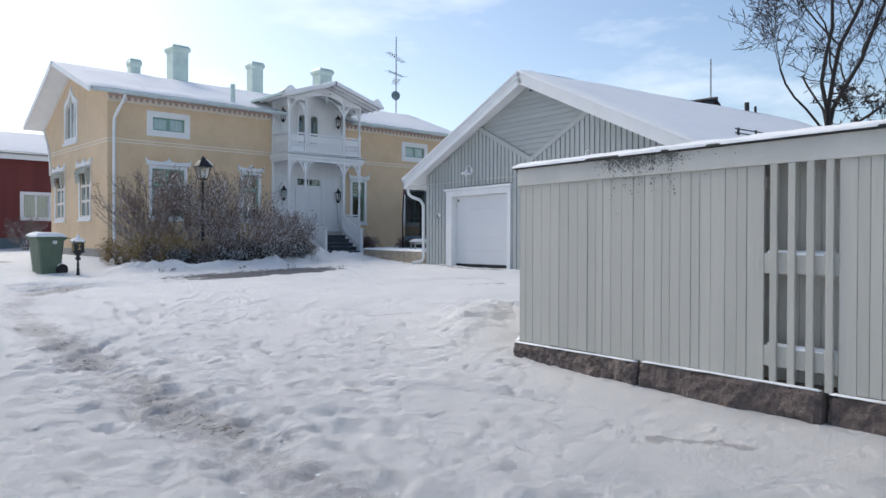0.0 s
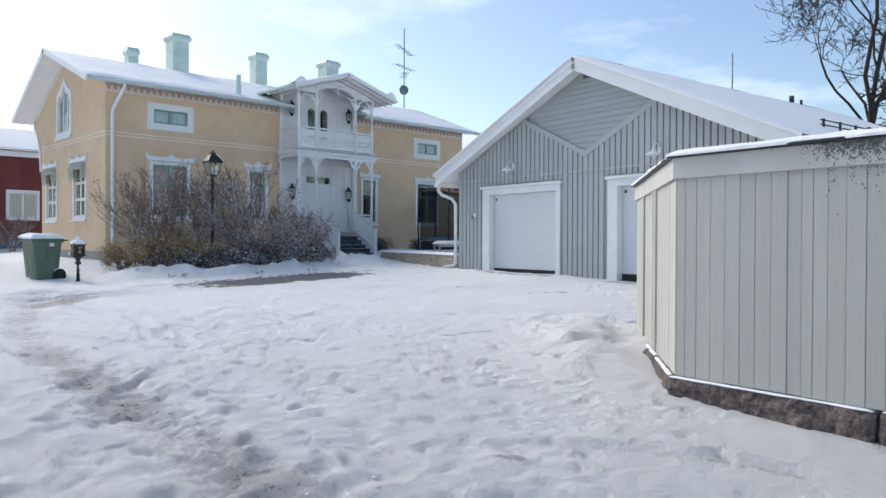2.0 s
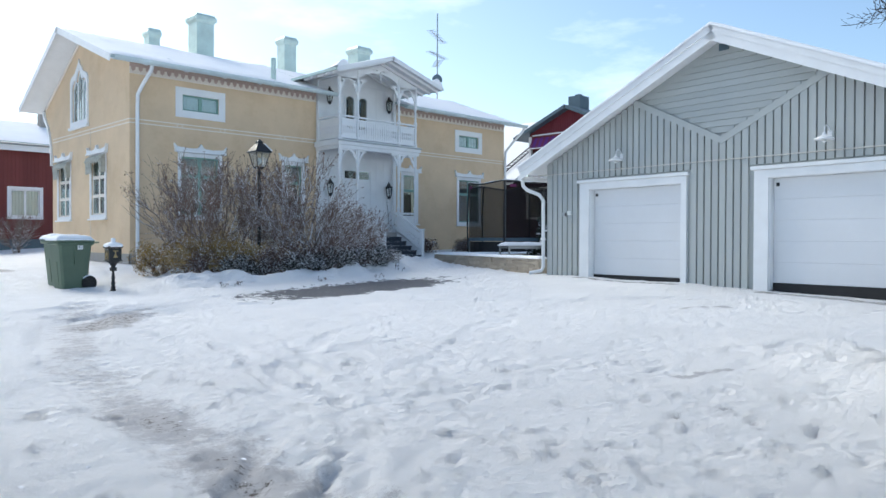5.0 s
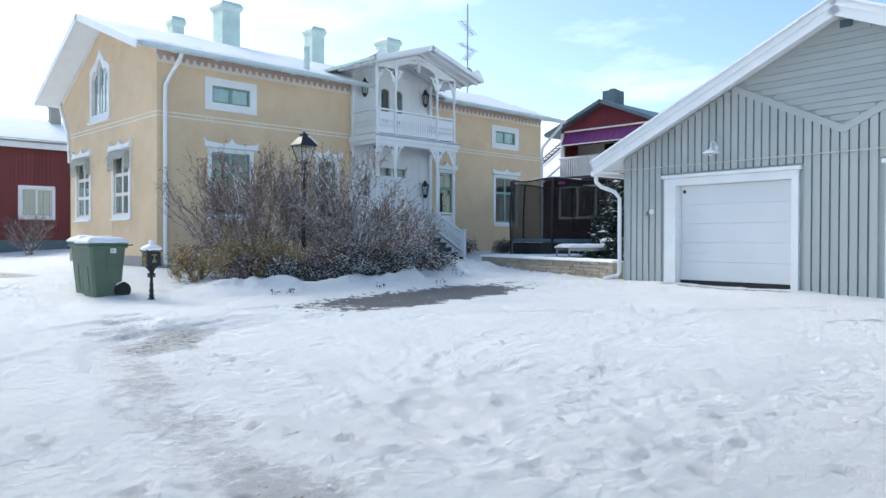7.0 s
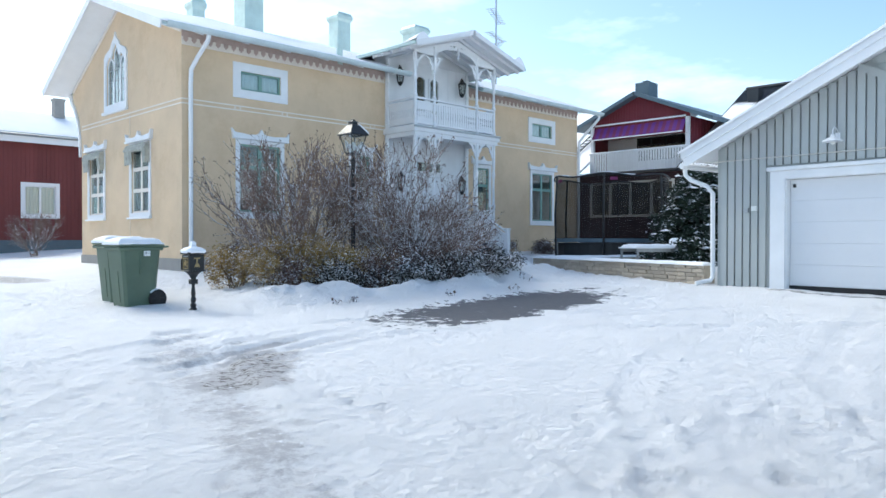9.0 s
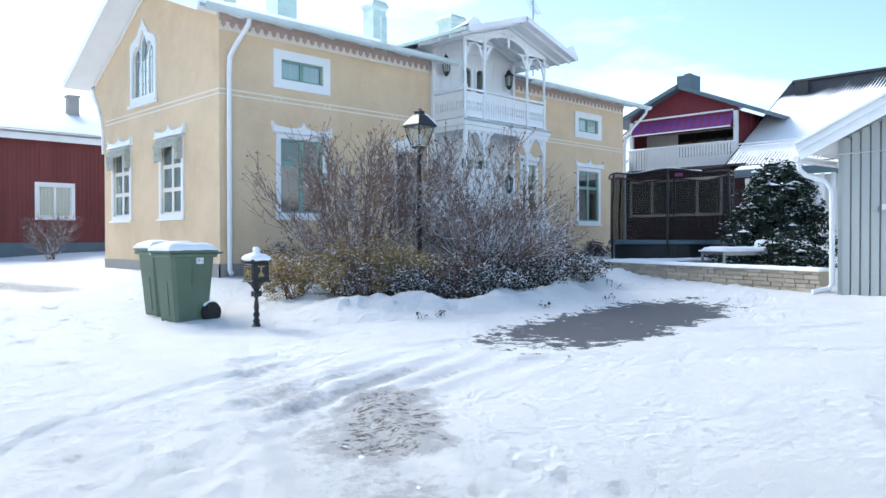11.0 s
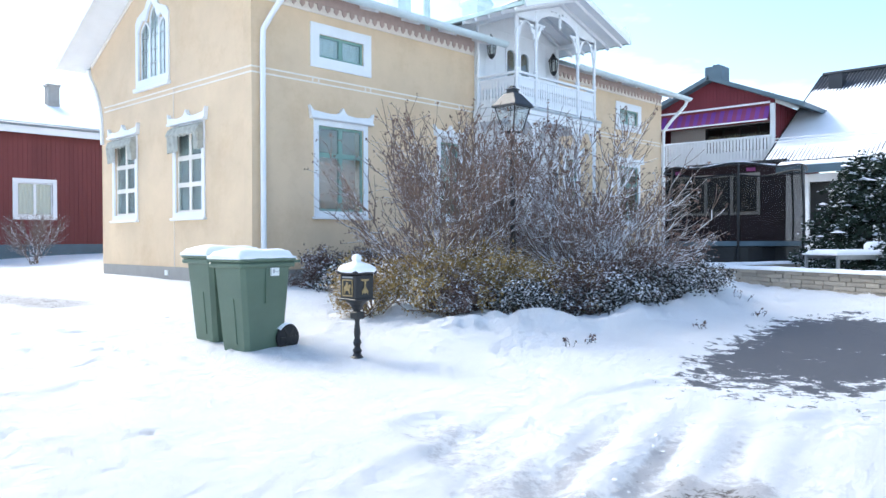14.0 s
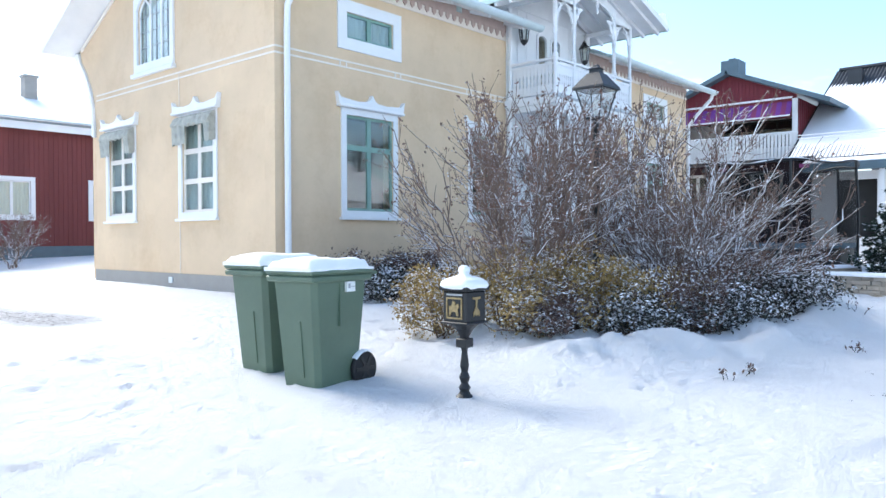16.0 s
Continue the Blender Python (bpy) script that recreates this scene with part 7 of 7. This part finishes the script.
def rplate(outer, holes=(), a=0.0, b=0.2):
    return plate(outer, holes, a, b)


def red_part(name, bm, mat, parent=None, label=""):
    if parent is None or parent == red:
        return part(name, bm, mat, red, label, rm)
    return part(name, bm, mat, parent, label)


RC = -31.2
dorm = red_part("dormer_wall", rplate([(-34.0, 6.95), (-28.45, 6.95), (-28.45, 7.88), (RC, 9.02), (-34.0, 7.88)], (), 0.0, 0.15), M_REDPANEL, red, "red board gable")
for u in np.arange(-33.9, -28.5, 0.16):
    red_ob = part("batten", boxes((u - 0.02, u + 0.02, -0.022, -0.001, 6.97, 8.98 - 0.41 * abs(u - RC))), M_REDPANEL, dorm)
red_part("loggia_rear_wall", rplate(rect(-34.0, -28.45, 5.1, 7.3), [rect(-32.2, -28.9, 5.9, 7.1)], 1.5, 1.65), M_WHITE, red)
lw = red_part("loggia_window", rplate(rect(-32.2, -28.9, 5.9, 7.1), [rect(-32.12 + 0.82 * k, -31.38 + 0.82 * k, 5.98, 7.02) for k in range(4)], 1.52, 1.58), M_BLACK, red)
for k in range(4):
    p = part("pane", boxes((-32.12 + 0.82 * k, -31.38 + 0.82 * k, 1.55, 1.556, 5.98, 7.02)), M_GLASS, lw)
# added sheet whose dark colour gives the shade behind the loggia window
red_part("loggia_backing", boxes((-33.9, -28.5, 2.2, 2.3, 5.1, 7.3)), M_ROOMSHADE, red)
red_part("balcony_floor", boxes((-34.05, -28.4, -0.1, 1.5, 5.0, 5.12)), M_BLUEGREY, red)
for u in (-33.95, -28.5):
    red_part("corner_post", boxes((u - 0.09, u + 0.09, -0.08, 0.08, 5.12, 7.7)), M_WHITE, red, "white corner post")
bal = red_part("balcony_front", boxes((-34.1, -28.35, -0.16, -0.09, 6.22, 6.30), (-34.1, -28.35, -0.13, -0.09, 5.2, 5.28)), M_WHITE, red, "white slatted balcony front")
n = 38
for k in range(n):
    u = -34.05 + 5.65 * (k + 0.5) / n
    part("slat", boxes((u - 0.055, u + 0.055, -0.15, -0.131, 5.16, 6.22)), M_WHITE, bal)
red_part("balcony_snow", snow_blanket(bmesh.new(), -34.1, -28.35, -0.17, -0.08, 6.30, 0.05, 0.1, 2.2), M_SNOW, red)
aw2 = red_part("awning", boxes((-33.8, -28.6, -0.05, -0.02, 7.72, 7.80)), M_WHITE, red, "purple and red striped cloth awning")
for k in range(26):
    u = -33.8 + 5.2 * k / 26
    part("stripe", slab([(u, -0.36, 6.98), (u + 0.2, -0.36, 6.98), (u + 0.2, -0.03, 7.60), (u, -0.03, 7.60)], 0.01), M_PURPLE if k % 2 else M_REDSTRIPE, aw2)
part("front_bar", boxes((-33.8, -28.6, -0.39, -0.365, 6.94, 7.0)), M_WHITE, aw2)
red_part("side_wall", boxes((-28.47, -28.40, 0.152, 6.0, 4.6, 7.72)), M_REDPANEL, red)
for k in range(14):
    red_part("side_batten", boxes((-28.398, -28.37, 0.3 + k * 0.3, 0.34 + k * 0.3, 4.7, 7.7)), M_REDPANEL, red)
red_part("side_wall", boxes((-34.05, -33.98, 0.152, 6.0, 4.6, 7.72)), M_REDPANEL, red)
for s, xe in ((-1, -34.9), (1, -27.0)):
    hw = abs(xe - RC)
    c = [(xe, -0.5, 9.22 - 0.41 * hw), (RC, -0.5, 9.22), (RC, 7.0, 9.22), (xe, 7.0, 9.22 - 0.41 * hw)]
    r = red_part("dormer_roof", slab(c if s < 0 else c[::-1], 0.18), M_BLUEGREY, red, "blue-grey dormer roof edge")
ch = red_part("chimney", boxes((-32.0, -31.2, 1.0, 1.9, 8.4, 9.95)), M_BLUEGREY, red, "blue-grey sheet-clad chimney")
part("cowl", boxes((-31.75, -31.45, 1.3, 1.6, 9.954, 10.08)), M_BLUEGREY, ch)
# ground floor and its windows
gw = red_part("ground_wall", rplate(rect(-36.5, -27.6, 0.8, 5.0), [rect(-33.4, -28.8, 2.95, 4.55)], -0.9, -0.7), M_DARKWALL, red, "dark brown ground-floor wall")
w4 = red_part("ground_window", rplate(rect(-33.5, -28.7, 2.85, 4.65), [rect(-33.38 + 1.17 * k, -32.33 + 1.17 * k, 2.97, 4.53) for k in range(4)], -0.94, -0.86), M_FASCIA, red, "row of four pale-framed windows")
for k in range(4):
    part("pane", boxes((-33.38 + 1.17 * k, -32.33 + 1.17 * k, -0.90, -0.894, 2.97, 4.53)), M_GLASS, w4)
# added sheet behind the four windows, room shade put into its colour
red_part("ground_backing", boxes((-36.4, -27.7, 1.0, 1.1, 0.9, 4.9)), M_ROOMSHADE, red)
red_part("canopy", boxes((-36.6, -27.4, -1.6, -0.05, 5.004, 5.09)), M_DARKROOF, red, "dark balcony underside")
# corrugated main roof
bm = bmesh.new()
nu = 192
ux = np.linspace(-28.38, -21.2, nu)
rows_ = []
for k in range(nu):
    hh = 0.035 * math.cos(k * math.pi / 2 * 1.0) if k % 2 == 0 else 0.0
    rows_.append([bm.verts.new((ux[k], v, z + hh)) for v, z in ((-1.6, 4.95), (0.6, 6.32), (2.8, 7.7), (6.2, 9.82))])
for a, b in zip(rows_, rows_[1:]):
    for i in range(3):
        bm.faces.new((a[i], b[i], b[i + 1], a[i + 1]))
mroof = red_part("main_roof", bm, M_DARKROOF, red, "dark corrugated roof half covered by snow")
bm = bmesh.new()
NU, NV = 40, 34
g = []
for i in range(NU + 1):
    row = []
    for j in range(NV + 1):
        u, k = -28.30 + 7.0 * i / NU, j / NV
        v, z = -1.55 + 7.6 * k, 4.97 + 4.74 * k
        w = 0.6 * noise.noise((u * 0.35, k * 3, 2.0)) + 0.5 * noise.noise((u * 1.4, k * 7, 5.0))
        edge = 0.045 * smooth01(0.05, 0.28, np.float64(k)) - 0.10 * smooth01(0.70, 0.92, np.float64(k + 0.010 * (u + 28)))
        row.append(bm.verts.new((u, v, z + 0.03 + float(edge) + 0.06 * w)))
    g.append(row)
for i in range(NU):
    for j in range(NV):
        f = bm.faces.new((g[i][j], g[i + 1][j], g[i + 1][j + 1], g[i][j + 1]))
        f.smooth = True
part("snow", bm, M_SNOW, mroof, "uneven snow sheet")
red_part("ridge_cap", tube([(-28.3, 6.2, 9.84), (-21.2, 6.2, 9.84)], 0.12, 8), M_DARKROOF, red)
for k in range(2):
    red_part("snow_rail", tube([(-28.3, -0.4, 5.95 + 0.13 * k), (-21.2, -0.4, 5.95 + 0.13 * k)], 0.025, 5), M_WHITE, red)
red_part("roof_hatch", boxes((-27.6, -27.0, 4.6, 5.2, 8.2, 9.5)), M_DARKROOF, red, "dark roof chimney")
red_part("veranda_fascia", boxes((-27.6, -20.0, -2.2, -1.95, 4.42, 4.72)), M_BLUEGREY, red, "blue-grey veranda fascia")
red_part("veranda_roof", slab([(-27.6, -2.15, 4.76), (-20, -2.15, 4.76), (-20, -1.3, 5.05), (-27.6, -1.3, 5.05)], 0.05), M_SNOW, red, "snow on the veranda roof")
vw = red_part("veranda_wall", rplate(rect(-27.5, -20.2, 0.8, 4.42), [rect(-26.6, -25.2, 1.9, 4.1)], -1.3, -1.15), M_WHITE, red, "white veranda wall")
for k in range(6):
    part("picket", boxes((-25.0 + 0.42 * k, -24.82 + 0.42 * k, -2.0, -1.94, 1.3, 4.41)), M_WHITE, vw)
# added dark sheet for the shade inside the veranda
part("inner", boxes((-27, -20.4, -0.6, -0.5, 0.9, 4.4)), M_ROOMSHADE, vw)

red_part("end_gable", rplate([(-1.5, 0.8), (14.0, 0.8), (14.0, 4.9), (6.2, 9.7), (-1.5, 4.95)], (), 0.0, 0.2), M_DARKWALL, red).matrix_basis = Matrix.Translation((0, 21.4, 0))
red_part("rear_slope", slab([(-28.3, 6.2, 9.82), (-21.2, 6.2, 9.82), (-21.2, 14.0, 4.95), (-28.3, 14.0, 4.95)], 0.1), M_DARKROOF, red)
red_part("roof_mast", tube([(-21.6, 6.2, 9.6), (-21.6, 6.2, 12.2)], 0.05, 5), M_STEEL, red)
red_part("left_roof", slab([(-42.0, -1.6, 4.95), (-34.1, -1.6, 4.95), (-34.1, 6.2, 9.82), (-42.0, 6.2, 9.82)], 0.12), M_SNOW, red, "snow-covered roof slope")
lad = red_part("roof_ladder", tube([(-35.9, -1.5, 5.12), (-35.9, 3.5, 8.25)], 0.035, 6), M_DARKROOF, red, "dark steel roof ladder")
part("ladder_rail", tube([(-35.45, -1.5, 5.12), (-35.45, 3.5, 8.25)], 0.035, 6), M_DARKROOF, lad)
for k in range(16):
    q = k / 15
    part("rung", tube([(-35.9, -1.4 + 4.8 * q, 5.18 + 3.0 * q), (-35.45, -1.4 + 4.8 * q, 5.18 + 3.0 * q)], 0.025, 5), M_DARKROOF, lad)

# ---- dry stalks poking from the snow ----
for k, (x, y) in enumerate(((10.9, 20.85), (13.9, 21.5), (12.6, 20.75), (8.6, 21.4), (8.95, 21.3))):
    st = thing("dry_stalk", x, y, soil(x, y) - 0.02, "withered dark plant stalk poking out of the snow", "stalk", "stalks in the snow")
    rng = np.random.default_rng(90 + k)
    out, tips = [], []
    for _ in range(4):
        grow(rng, (rng.normal() * 0.05, rng.normal() * 0.05, 0), (rng.normal() * 0.3, rng.normal() * 0.3, 1.0), 0.07 + 0.04 * (k == 1), 0.005, 1, out, tips, 0.3, 0, (1, 2), 0.6, 0.7, 2)
    stuff(part("stem_mass", quick_mesh("stems", *prisms([s[:4] for s in out], 4), M_TREEBARK), M_TREEBARK, st))
    stuff(part("leaf_mass", quick_mesh("leaves", *leaf_quads(rng, [p for p, d in tips], 2, 0.015, 0.025), M_RUST), M_RUST, st))
